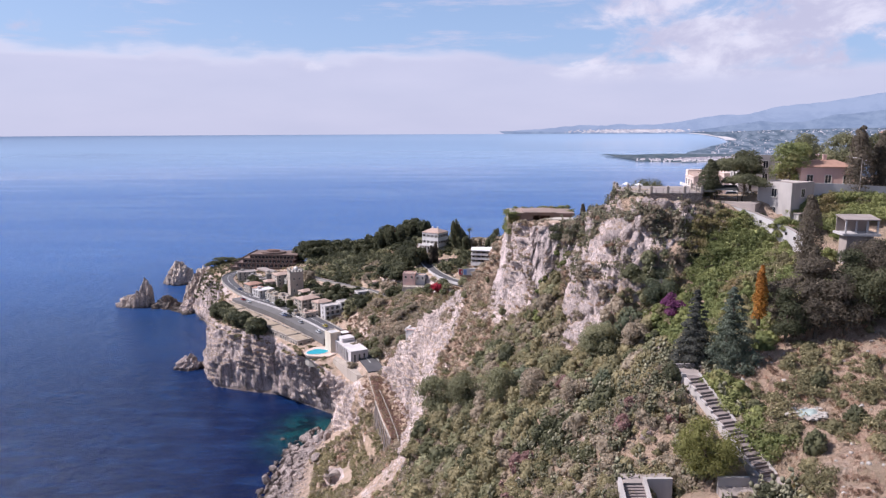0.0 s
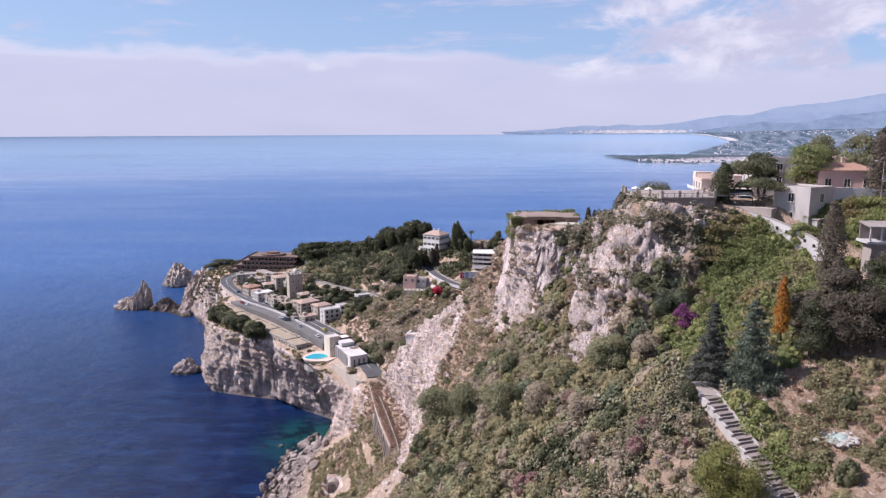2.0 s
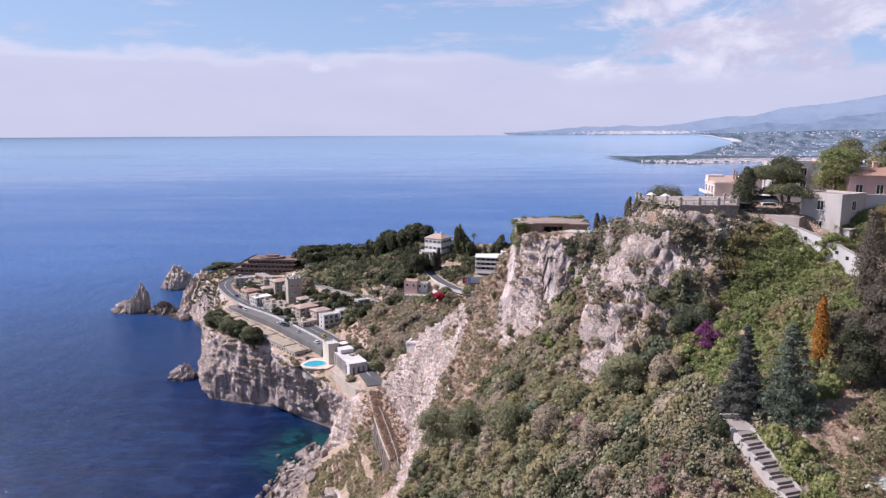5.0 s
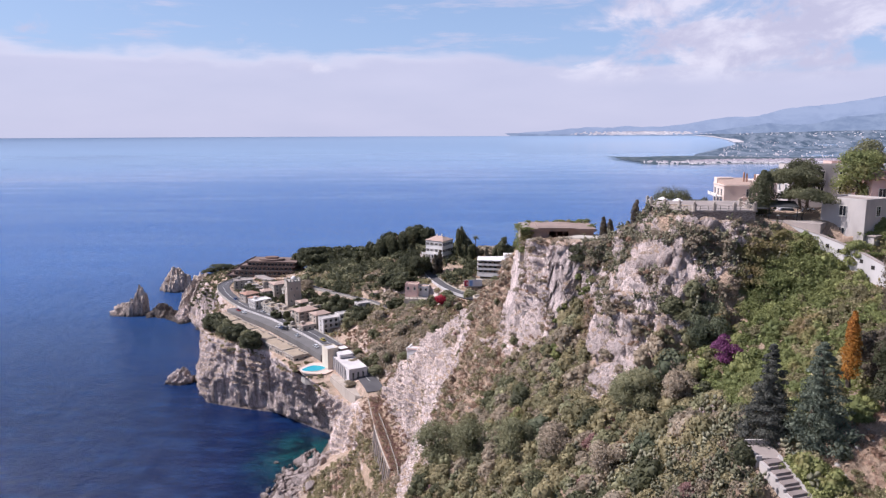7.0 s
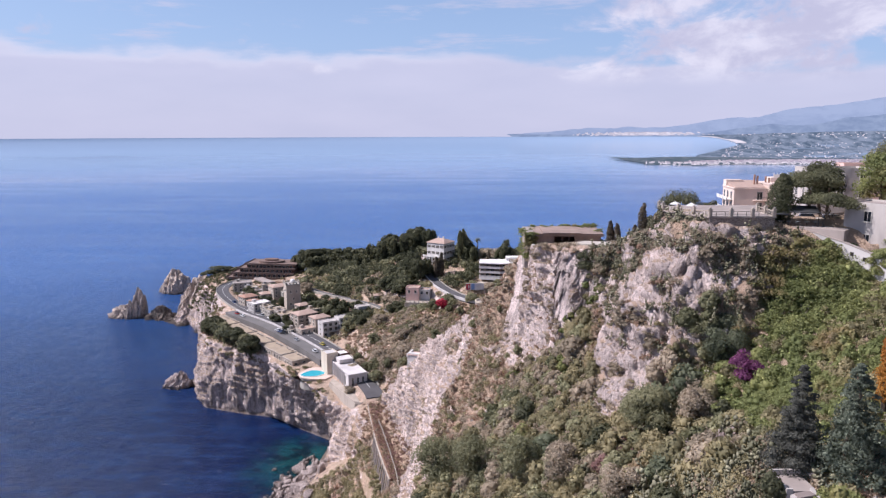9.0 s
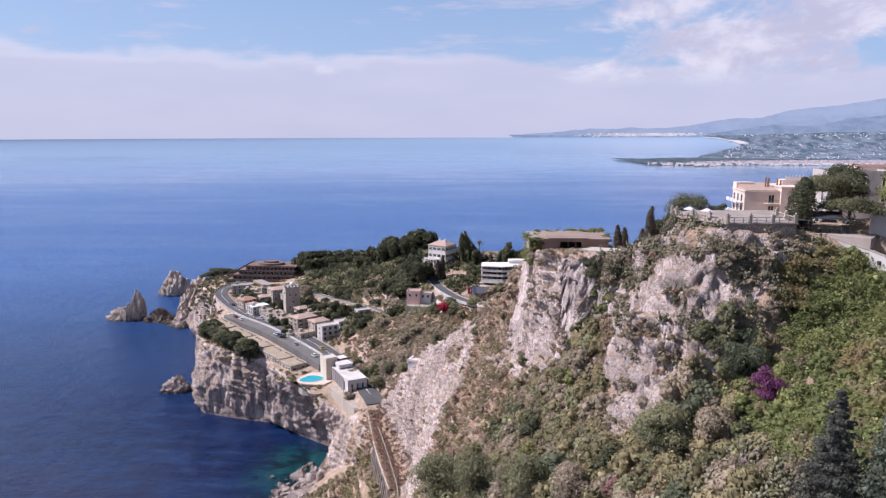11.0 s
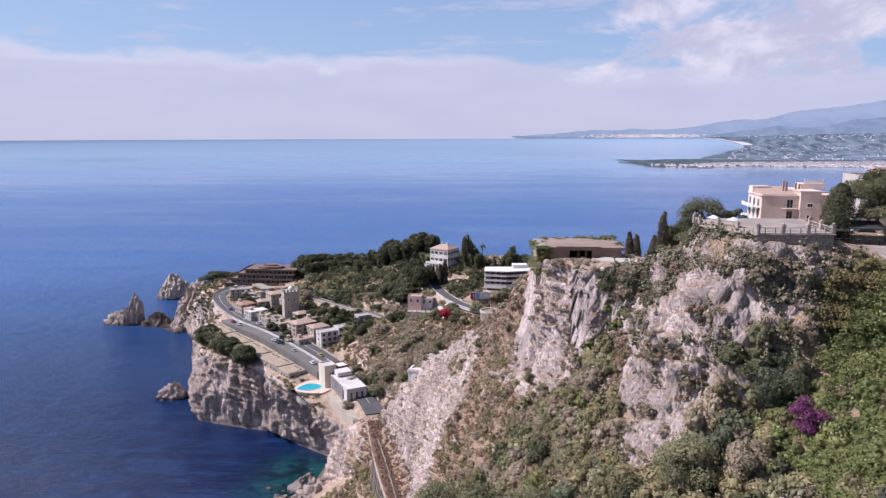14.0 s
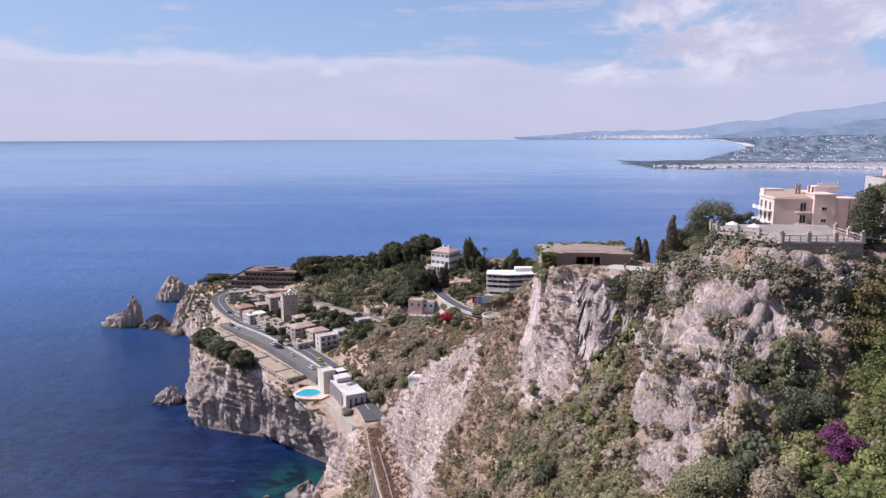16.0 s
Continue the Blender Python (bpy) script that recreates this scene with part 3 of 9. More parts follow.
M_PALETILE = plain("faded_pink_tiles", (0.46, 0.335, 0.275), 0.35, 2.2, 0.85, 0.2)
M_FLAT = plain("sandy_roof_felt", (0.40, 0.32, 0.235), 0.3, 0.5, 0.9, 0.3)
M_HOTEL = plain("brown_terrace_concrete", (0.22, 0.155, 0.13), 0.3, 0.5, 0.9, 0.3)
M_STEP = plain("worn_stair_concrete", (0.27, 0.222, 0.205), 0.3, 0.9, 0.9, 0.25)
M_CONC = plain("bare_concrete", (0.37, 0.315, 0.285), 0.3, 0.8, 0.9, 0.3)
M_ASPH = plain("asphalt", (0.105, 0.10, 0.105), 0.3, 0.35, 0.9, 0.25)
M_PALEASPH = plain("worn_asphalt", (0.17, 0.16, 0.155), 0.3, 0.35, 0.9, 0.25)
M_LINE = plain("road_paint", (0.72, 0.71, 0.68), 0.1, 2.0, 0.8, 0.15)
M_PATH = plain("gravel_path", (0.48, 0.43, 0.37), 0.3, 2.0, 0.95, 0.15)
M_FRAME = plain("window_frame_paint", (0.62, 0.58, 0.52), 0.1, 2.0, 0.6, 0.1)
M_SHUT = plain("dark_shutter_wood", (0.085, 0.062, 0.05), 0.3, 3.0, 0.7, 0.2)
M_IRON = plain("dark_iron", (0.05, 0.05, 0.055), 0.2, 3.0, 0.55, 0.2, 0.6)
M_BARK = plain("bark", (0.13, 0.10, 0.075), 0.5, 4.0, 0.95, 0.4)
M_TARP = plain("grey_green_tarp", (0.36, 0.42, 0.39), 0.2, 1.2, 0.55, 0.15)
M_RUBBLE = plain("pale_rubble_stone", (0.44, 0.40, 0.36), 0.35, 1.5, 0.95, 0.2)
# near-black that stands for unlit depth, not a paint of its own
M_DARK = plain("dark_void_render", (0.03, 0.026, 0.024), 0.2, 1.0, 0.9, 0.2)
M_AWN = plain("dark_awning_canvas", (0.05, 0.052, 0.055), 0.2, 1.0, 0.8, 0.2)
M_DECK = plain("pool_paving", (0.66, 0.52, 0.44), 0.2, 1.0, 0.8, 0.12)
M_SIGNR = plain("sign_red", (0.50, 0.06, 0.08), 0.1, 1.0, 0.5, 0.05)
M_SIGNB = plain("sign_blue", (0.22, 0.34, 0.58), 0.1, 1.0, 0.5, 0.05)
M_SIGNG = plain("sign_pale_grey", (0.62, 0.60, 0.62), 0.1, 1.0, 0.5, 0.05)
CAR_PAINTS = [plain("car_paint_" + k, c, 0.03, 0.5, 0.25, 0.03, 0.1, 1, 0.6) for k, c in
              (("white", (0.75, 0.75, 0.75)), ("silver", (0.45, 0.46, 0.48)), ("black", (0.02, 0.02, 0.025)), ("red", (0.32, 0.03, 0.03)), ("blue", (0.04, 0.07, 0.18)), ("yellow", (0.55, 0.45, 0.10)))]


def glass_material():
    m, n, b = material("window_glass", 0.08, 0.0, 0.6)
    b.inputs["Base Color"].default_value = (0.02, 0.024, 0.03, 1)
    return m


M_GLASS = glass_material()


def pool_water():
    m, n, b = material("pool_water", 0.08, 0.0, 0.5)
    p = place(n)
    n.link(n.mix(n.noise(p, 0.5, 3, 0.5), (0.015, 0.27, 0.34), (0.03, 0.36, 0.42)), b.inputs["Base Color"])
    bump(n, b, n.noise(p, 1.5, 2, 0.5), 0.2, 0.1)
    return m


M_POOL = pool_water()


def masonry(name, stone, mortar, size):
    """Coursed rubble: uneven stones with pale recessed joints."""
    m, n, b = material(name, 0.92, 0, 0.2)
    p = place(n)
    v = n.voronoi(n.scaled(p, (1.0, 1.0, 1.5)), 1.0 / size, "DISTANCE_TO_EDGE").outputs["Distance"]
    cell = n.voronoi(n.scaled(p, (1.0, 1.0, 1.5)), 1.0 / size)
    c = n.mix(n.noise(p, 0.7, 4, 0.6), stone, tuple(k * 0.55 for k in stone))
    sep = n.tree.nodes.new("ShaderNodeSeparateColor")
    n.link(cell.outputs["Color"], sep.inputs[0])
    c = n.mix(n.math("MULTIPLY", sep.outputs[0], 0.6), c, tuple(k * 0.5 for k in stone))
    c = n.mix(n.ramp(v, 0.09, 0.02), c, mortar)
    n.link(c, b.inputs["Base Color"])
    bump(n, b, n.ramp(v, 0.0, 0.15), 0.6, 0.06)
    return m


M_MASON = masonry("rubble_masonry", (0.33, 0.265, 0.225), (0.40, 0.35, 0.31), 0.5)


def foliage(name, a, b2, dry=None, dry_amount=0.25, size=0.18):
    """Leaves: colour drifts from plant to plant and from leaf to leaf."""
    m, n, b = material(name, 0.65, 0.0, 0.25)
    geo = n.tree.nodes.new("ShaderNodeNewGeometry")
    isl = geo.outputs["Random Per Island"]
    p = geo.outputs["Position"]
    obj = n.tree.nodes.new("ShaderNodeObjectInfo").outputs["Random"]
    drift = n.noise(p, size, 3, 0.55)
    c = n.mix(n.ramp(n.math("MULTIPLY_ADD", obj, 0.3, n.math("SUBTRACT", drift, 0.15)), 0.36, 0.66), a, b2)
    c = n.mix(n.math("MULTIPLY", isl, 0.40), c, tuple(v * 0.5 for v in a))
    c = n.mix(n.ramp(isl, 0.86, 1.0, 0, 0.5), c, tuple(min(1, v * 2.0) for v in b2))
    if dry:
        c = n.mix(n.ramp(n.noise(p, 0.10, 4, 0.6), 0.66 - dry_amount, 0.80 - dry_amount), c, dry)
    n.link(c, b.inputs["Base Color"])
    tr = n.tree.nodes.new("ShaderNodeBsdfTranslucent")
    n.link(n.mix(0.5, c, tuple(min(1, v * 1.6) for v in b2)), tr.inputs[0])
    mx = n.tree.nodes.new("ShaderNodeMixShader")
    mx.inputs[0].default_value = 0.33
    n.link(b.outputs[0], mx.inputs[1])
    n.link(tr.outputs[0], mx.inputs[2])
    n.link(mx.outputs[0], [q for q in n.tree.nodes if q.bl_idname == "ShaderNodeOutputMaterial"][0].inputs[0])
    return m


M_LEAF = foliage("scrub_leaves", (0.173, 0.159, 0.086), (0.363, 0.311, 0.176), (0.348, 0.239, 0.160), 0.05)
M_OLIVE = foliage("olive_leaves", (0.270, 0.226, 0.164), (0.430, 0.353, 0.261), (0.384, 0.261, 0.194), 0.05)
M_DARKLEAF = foliage("dark_leaves", (0.059, 0.066, 0.036), (0.120, 0.121, 0.064))
M_BRIGHT = foliage("bright_ivy_leaves", (0.151, 0.175, 0.066), (0.296, 0.306, 0.122), (0.240, 0.183, 0.091), 0.14, 0.12)
M_DRY = foliage("dry_brown_scrub", (0.262, 0.168, 0.118), (0.352, 0.238, 0.168), (0.238, 0.189, 0.123), 0.16)
M_RUST = foliage("rust_pink_scrub", (0.235, 0.135, 0.120), (0.310, 0.185, 0.165))
M_GRASS = foliage("dry_grass", (0.528, 0.354, 0.265), (0.660, 0.474, 0.372), (0.290, 0.216, 0.143), 0.14)
M_CACTUS = foliage("prickly_pear_pads", (0.165, 0.165, 0.102), (0.330, 0.312, 0.215), (0.29, 0.24, 0.17), 0.05)
M_PURPLE = foliage("purple_bougainvillea", (0.165, 0.050, 0.125), (0.290, 0.100, 0.220))
M_SCARLET = foliage("scarlet_bougainvillea", (0.357, 0.015, 0.040), (0.462, 0.050, 0.080))
M_ORANGE = foliage("orange_leaves", (0.315, 0.125, 0.025), (0.420, 0.200, 0.040))
M_CEDAR = foliage("blue_green_needles", (0.120, 0.142, 0.103), (0.204, 0.228, 0.166))
M_YELLOWPINE = foliage("yellow_pine_needles", (0.160, 0.160, 0.050), (0.290, 0.275, 0.090))
M_CYPRESS = foliage("cypress_needles", (0.088, 0.074, 0.054), (0.158, 0.130, 0.096))
M_BLUELEAF = foliage("blue_green_leaves", (0.104, 0.120, 0.074), (0.200, 0.214, 0.132))
M_SPRUCE = foliage("spruce_needles", (0.062, 0.064, 0.054), (0.112, 0.114, 0.096))
M_PINE = foliage("pine_needles", (0.080, 0.084, 0.048), (0.150, 0.150, 0.079))
M_TREE = foliage("tree_leaves", (0.147, 0.150, 0.085), (0.289, 0.277, 0.159))
M_ASH = foliage("grey_dead_twigs", (0.336, 0.272, 0.257), (0.444, 0.372, 0.359))


# ---- building blocks ----
def ident():
    return Matrix.Identity(4)


def box(bm, x0, y0, z0, x1, y1, z1, m=None):
    vs = [bm.verts.new((x, y, z)) for z in (z0, z1) for x, y in ((x0, y0), (x1, y0), (x1, y1), (x0, y1))]
    for f in ((3, 2, 1, 0), (4, 5, 6, 7), (0, 1, 5, 4), (1, 2, 6, 5), (2, 3, 7, 6), (3, 0, 4, 7)):
        bm.faces.new([vs[i] for i in f])
    if m:
        bmesh.ops.transform(bm, matrix=m, verts=vs)
    return vs


def prism(bm, pts, z0, z1):
    """An upright prism on a plan outline (counter-clockwise)."""
    lo = [bm.verts.new((x, y, z0)) for x, y in pts]
    hi = [bm.verts.new((x, y, z1)) for x, y in pts]
    n = len(pts)
    bm.faces.new(lo[::-1])
    bm.faces.new(hi)
    for i in range(n):
        bm.faces.new((lo[i], lo[(i + 1) % n], hi[(i + 1) % n], hi[i]))


def tube(bm, a, b, r0, r1, n=7):
    a, b = Vector(a), Vector(b)
    q = (b - a).to_track_quat("Z", "Y").to_matrix()
    ra = [bm.verts.new(a + q @ Vector((math.cos(k * 2 * math.pi / n) * r0, math.sin(k * 2 * math.pi / n) * r0, 0))) for k in range(n)]
    rb = [bm.verts.new(b + q @ Vector((math.cos(k * 2 * math.pi / n) * r1, math.sin(k * 2 * math.pi / n) * r1, 0))) for k in range(n)]
    for k in range(n):
        bm.faces.new((ra[k], ra[(k + 1) % n], rb[(k + 1) % n], rb[k]))
    bm.faces.new(ra[::-1])
    bm.faces.new(rb)


def data_of(bm, mat, bev=0.0):
    if bev:
        bmesh.ops.bevel(bm, geom=bm.edges[:], offset=bev, segments=1, affect="EDGES")
    me = bpy.data.meshes.new("part")
    bm.to_mesh(me)
    bm.free()
    me.materials.append(mat)
    return me


def part(name, bm, mat, parent, label="", m=None, bev=0.0):
    me = data_of(bm, mat, bev) if isinstance(bm, bmesh.types.BMesh) else bm
    ob = new(name, me)
    ob.parent = parent
    if m:
        ob.matrix_local = m
    if label:
        ob["label"] = label
    return ob


def thing(name, x, y, z, rz, label, category, group=""):
    ob = new(name)
    ob.matrix_world = pose(x, y, z, 0, 0, rz)
    ob.empty_display_size = 0.5
    return tagged(ob, label, category, group)


def single(name, bm, mat, label, category, group="", kind="", m=None, bev=0.0):
    ob = new(name, data_of(bm, mat, bev))
    if m:
        ob.matrix_world = m
    return tagged(ob, label, category, group, kind)


WINDOW_MESH = {}


def window(parent, m, w=1.1, h=1.6, shutter=False, arch=False):
    """A window in a wall that faces -y in its own frame: surround, sill, recessed pane, crossbar."""
    key = (round(w, 2), round(h, 2), shutter, arch)
    if key not in WINDOW_MESH:
        bm = bmesh.new()
        t = 0.11
        box(bm, -w / 2 - t, -0.08, -t, -w / 2, 0.05, h + t)
        box(bm, w / 2, -0.08, -t, w / 2 + t, 0.05, h + t)
        box(bm, -w / 2, -0.08, h, w / 2, 0.05, h + t)
        box(bm, -w / 2 - 0.2, -0.2, -t - 0.06, w / 2 + 0.2, 0.05, -0.002)
        box(bm, -0.04, -0.04, 0, 0.04, 0.0, h)
        frame_me = data_of(bm, M_FRAME)
        bm = bmesh.new()
        box(bm, -w / 2 + 0.003, -0.02, 0.003, w / 2 - 0.003, 0.04, h - 0.003)
        pane_me = data_of(bm, M_GLASS)
        sh = None
        if shutter:
            bm = bmesh.new()
            box(bm, 0, -0.07, 0, w * 0.5, -0.012, h)
            sh = data_of(bm, M_SHUT)
        WINDOW_MESH[key] = (frame_me, pane_me, sh)
    f, g, s = WINDOW_MESH[key]
    win = part("window", f, None, parent, m=m)
    part("pane", g, None, win)
    if s:
        part("shutter", s, None, win, m=pose(w / 2 + 0.13, 0, 0))
        part("shutter", s, None, win, m=pose(-w - 0.13, 0, 0))
    return win


def facade(parent, w, d, h, floors, cols, sides="fl", ww=1.1, wh=1.6, shutter=False, base=0.0, skip=()):
    """Rows of windows on the faces of a block w x d x h centred on its base. f: -y face, l: -x, r: +x."""
    fh = (h - base) / floors
    for s in sides:
        span = w if s in "fb" else d
        n = cols if s in "fb" else max(1, round(cols * d / w))
        for i in range(floors):
            for j in range(n):
                if (s, i, j) in skip:
                    continue
                u = -span / 2 + span * (j + 0.5) / n
                z = base + i * fh + (fh - wh) * 0.5
                m = {"f": pose(u, -d / 2 - 0.01, z), "b": pose(-u, d / 2 + 0.01, z, 0, 0, 180), "l": pose(-w / 2 - 0.01, -u, z, 0, 0, -90), "r": pose(w / 2 + 0.01, u, z, 0, 0, 90)}[s]
                window(parent, m, ww, wh, shutter)


def hip_roof(bm, w, d, z, rise, over=0.5, ridge=0.35):
    w, d = w / 2 + over, d / 2 + over
    k = ridge
    lo = [bm.verts.new(p) for p in ((-w, -d, z), (w, -d, z), (w, d, z), (-w, d, z))]
    up = [bm.verts.new(p) for p in ((-w, -d, z + 0.15), (w, -d, z + 0.15), (w, d, z + 0.15), (-w, d, z + 0.15))]
    if w >= d:
        a, c = bm.verts.new((-w * k, 0, z + rise)), bm.verts.new((w * k, 0, z + rise))
        faces = ((up[0], up[1], c, a), (up[2], up[3], a, c), (up[1], up[2], c), (up[3], up[0], a))
    else:
        a, c = bm.verts.new((0, -d * k, z + rise)), bm.verts.new((0, d * k, z + rise))
        faces = ((up[1], up[2], c, a), (up[3], up[0], a, c), (up[0], up[1], a), (up[2], up[3], c))
    bm.faces.new(lo[::-1])
    for i in range(4):
        bm.faces.new((lo[i], lo[(i + 1) % 4], up[(i + 1) % 4], up[i]))
    for f in faces:
        bm.faces.new(f)


def flat_roof(parent, w, d, h, mat, wallmat, rim=0.5):
    bm = bmesh.new()
    box(bm, -w / 2 + 0.28, -d / 2 + 0.28, h - 0.2, w / 2 - 0.28, d / 2 - 0.28, h + 0.02)
    part("roof", bm, mat, parent)
    bm = bmesh.new()
    for a in ((-w / 2, -d / 2, w / 2, -d / 2 + 0.25), (-w / 2, d / 2 - 0.25, w / 2, d / 2), (-w / 2, -d / 2 + 0.25, -w / 2 + 0.25, d / 2 - 0.25), (w / 2 - 0.25, -d / 2 + 0.25, w / 2, d / 2 - 0.25)):
        box(bm, a[0], a[1], h + 0.003, a[2], a[3], h + rim)
    part("parapet", bm, wallmat, parent)


def house(name, x, y, z, rz, w, d, h, floors=2, cols=3, roof="flat", wall=None, tiles=None, label="", group="", sides="flr", deep=4.0, shutter=False, rise=2.0, rim=0.5, ww=1.1, wh=1.6, chimney=0):
    ob = thing(name, x, y, z, rz, label, "house", group)
    bm = bmesh.new()
    box(bm, -w / 2, -d / 2, -deep, w / 2, d / 2, h)
    part("wall", bm, wall or M_WHITE, ob)
    facade(ob, w, d, h, floors, cols, sides, ww, wh, shutter)
    if roof == "flat":
        flat_roof(ob, w, d, h, tiles or M_FLAT, wall or M_WHITE, rim)
    else:
        bm = bmesh.new()
        hip_roof(bm, w, d, h + 0.003, rise, 0.45)
        part("roof", bm, tiles or M_TILE, ob)
    for k in range(chimney):
        bm = bmesh.new()
        cx = (k - (chimney - 1) / 2) * w * 0.3
        box(bm, cx - 0.35, -0.35, h, cx + 0.35, 0.35, h + rise + 0.9)
        box(bm, cx - 0.45, -0.45, h + rise + 0.9, cx + 0.45, 0.45, h + rise + 1.05)
        part("chimney", bm, wall or M_WHITE, ob)
    return ob


def ribbon(name, line, width, mat, label, category, thick=1.5, kind="structure", step=3.0, side=0.0):
    """A strip that follows a line of (x, y, z), with vertical sides."""
    P = smooth_line(line, step)
    T = np.gradient(P[:, :2], axis=0)
    T /= np.linalg.norm(T, axis=1)[:, None]
    Rt = np.stack([T[:, 1], -T[:, 0]], -1)
    verts, faces = [], []
    for i, q in enumerate(P):
        a = q[:2] + Rt[i] * (side - width / 2)
        b = q[:2] + Rt[i] * (side + width / 2)
        verts += [(*a, q[2]), (*b, q[2]), (*b, q[2] - thick), (*a, q[2] - thick)]
    for i in range(len(P) - 1):
        k, l = 4 * i, 4 * i + 4
        for s in range(4):
            faces.append((k + s, l + s, l + (s + 1) % 4, k + (s + 1) % 4))
    faces += [(0, 1, 2, 3), (len(verts) - 1, len(verts) - 2, len(verts) - 3, len(verts) - 4)]
    ob = mesh_ob(name, verts, faces, mat)
    return tagged(ob, label, category, kind=kind)


def smooth_line(line, step=3.0):
    L = np.array(line, float)
    out = []
    for i in range(len(L) - 1):
        p0, p1, p2, p3 = L[max(i - 1, 0)], L[i], L[i + 1], L[min(i + 2, len(L) - 1)]
        n = max(2, int(np.linalg.norm(p2 - p1) / step))
        for t in np.arange(n) / n:
            out.append(0.5 * (2 * p1 + (p2 - p0) * t + (2 * p0 - 5 * p1 + 4 * p2 - p3) * t * t + (3 * p1 - p0 - 3 * p2 + p3) * t ** 3))
    return np.array(out + [L[-1]])


from mathutils.bvhtree import BVHTree
_dg = [tuple(v.co) for v in ground.data.vertices]
GROUND_TREE = BVHTree.FromPolygons(_dg, [tuple(f.vertices) for f in ground.data.polygons])


def height(x, y, top=400.0):
    hit = GROUND_TREE.ray_cast(Vector((x, y, top)), Vector((0, 0, -1)))
    return hit[0].z if hit[0] else 0.0


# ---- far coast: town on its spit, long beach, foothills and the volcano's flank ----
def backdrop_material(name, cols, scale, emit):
    """Distant land: the haze of kilometres of bright air is put into its colour and glow."""
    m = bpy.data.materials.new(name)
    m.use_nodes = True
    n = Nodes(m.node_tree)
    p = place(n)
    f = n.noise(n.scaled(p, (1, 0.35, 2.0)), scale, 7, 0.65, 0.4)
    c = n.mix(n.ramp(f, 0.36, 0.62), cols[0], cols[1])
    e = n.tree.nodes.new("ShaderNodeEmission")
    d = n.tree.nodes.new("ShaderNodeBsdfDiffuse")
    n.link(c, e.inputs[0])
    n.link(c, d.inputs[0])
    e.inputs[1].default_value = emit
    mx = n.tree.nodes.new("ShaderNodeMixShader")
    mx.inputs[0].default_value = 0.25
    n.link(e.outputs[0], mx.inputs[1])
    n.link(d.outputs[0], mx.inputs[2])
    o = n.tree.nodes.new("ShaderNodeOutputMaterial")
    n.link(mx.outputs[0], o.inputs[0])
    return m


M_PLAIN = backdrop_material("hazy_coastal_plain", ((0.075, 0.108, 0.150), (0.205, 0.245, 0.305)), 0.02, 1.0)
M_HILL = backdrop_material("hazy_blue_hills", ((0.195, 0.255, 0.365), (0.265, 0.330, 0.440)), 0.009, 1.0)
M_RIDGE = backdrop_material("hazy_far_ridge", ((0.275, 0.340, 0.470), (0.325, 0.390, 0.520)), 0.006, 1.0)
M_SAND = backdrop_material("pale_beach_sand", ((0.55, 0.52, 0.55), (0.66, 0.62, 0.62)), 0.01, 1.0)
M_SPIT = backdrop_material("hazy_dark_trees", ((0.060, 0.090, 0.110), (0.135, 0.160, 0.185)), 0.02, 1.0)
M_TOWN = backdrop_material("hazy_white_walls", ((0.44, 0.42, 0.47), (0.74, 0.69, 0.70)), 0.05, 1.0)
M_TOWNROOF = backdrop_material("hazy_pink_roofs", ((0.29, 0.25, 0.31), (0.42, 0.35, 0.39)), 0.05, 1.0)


def coast_sheet(name, shore, depth, z_of, mat, label, nx=90, ny=30):
    """Low land behind a shoreline given as (x, y) points; z_of(x, y, inland) gives its height."""
    S = smooth_line([(x, y, 0) for x, y in shore], 60)[:, :2]
    t = np.linspace(0, 1, ny) ** 1.6
    X = S[None, :, 0] + 0 * t[:, None]
    Y = S[None, :, 1] + depth * t[:, None]
    Z = z_of(X, Y, depth * t[:, None] + 0 * X)
    return tagged(grid_ob(name, far_off(np.stack([X, Y, Z], -1)), mat), label, "distance", kind="structure")


def rough2(X, Y, size, seed):
    P = np.stack([X, Y, 0 * X], -1).reshape(-1, 3)
    return fbm(P, size, 4, seed).reshape(X.shape)


SPIT = [(985, 3450), (1040, 3410), (1100, 3375), (1180, 3330), (1290, 3400), (1420, 3430), (1650, 3400), (1900, 3330), (2150, 3230), (2500, 3050), (3000, 2800)]
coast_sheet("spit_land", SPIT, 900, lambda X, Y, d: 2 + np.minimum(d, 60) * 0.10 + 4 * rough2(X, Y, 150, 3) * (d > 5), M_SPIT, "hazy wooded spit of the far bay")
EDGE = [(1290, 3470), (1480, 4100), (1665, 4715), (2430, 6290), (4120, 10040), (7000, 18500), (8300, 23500)]


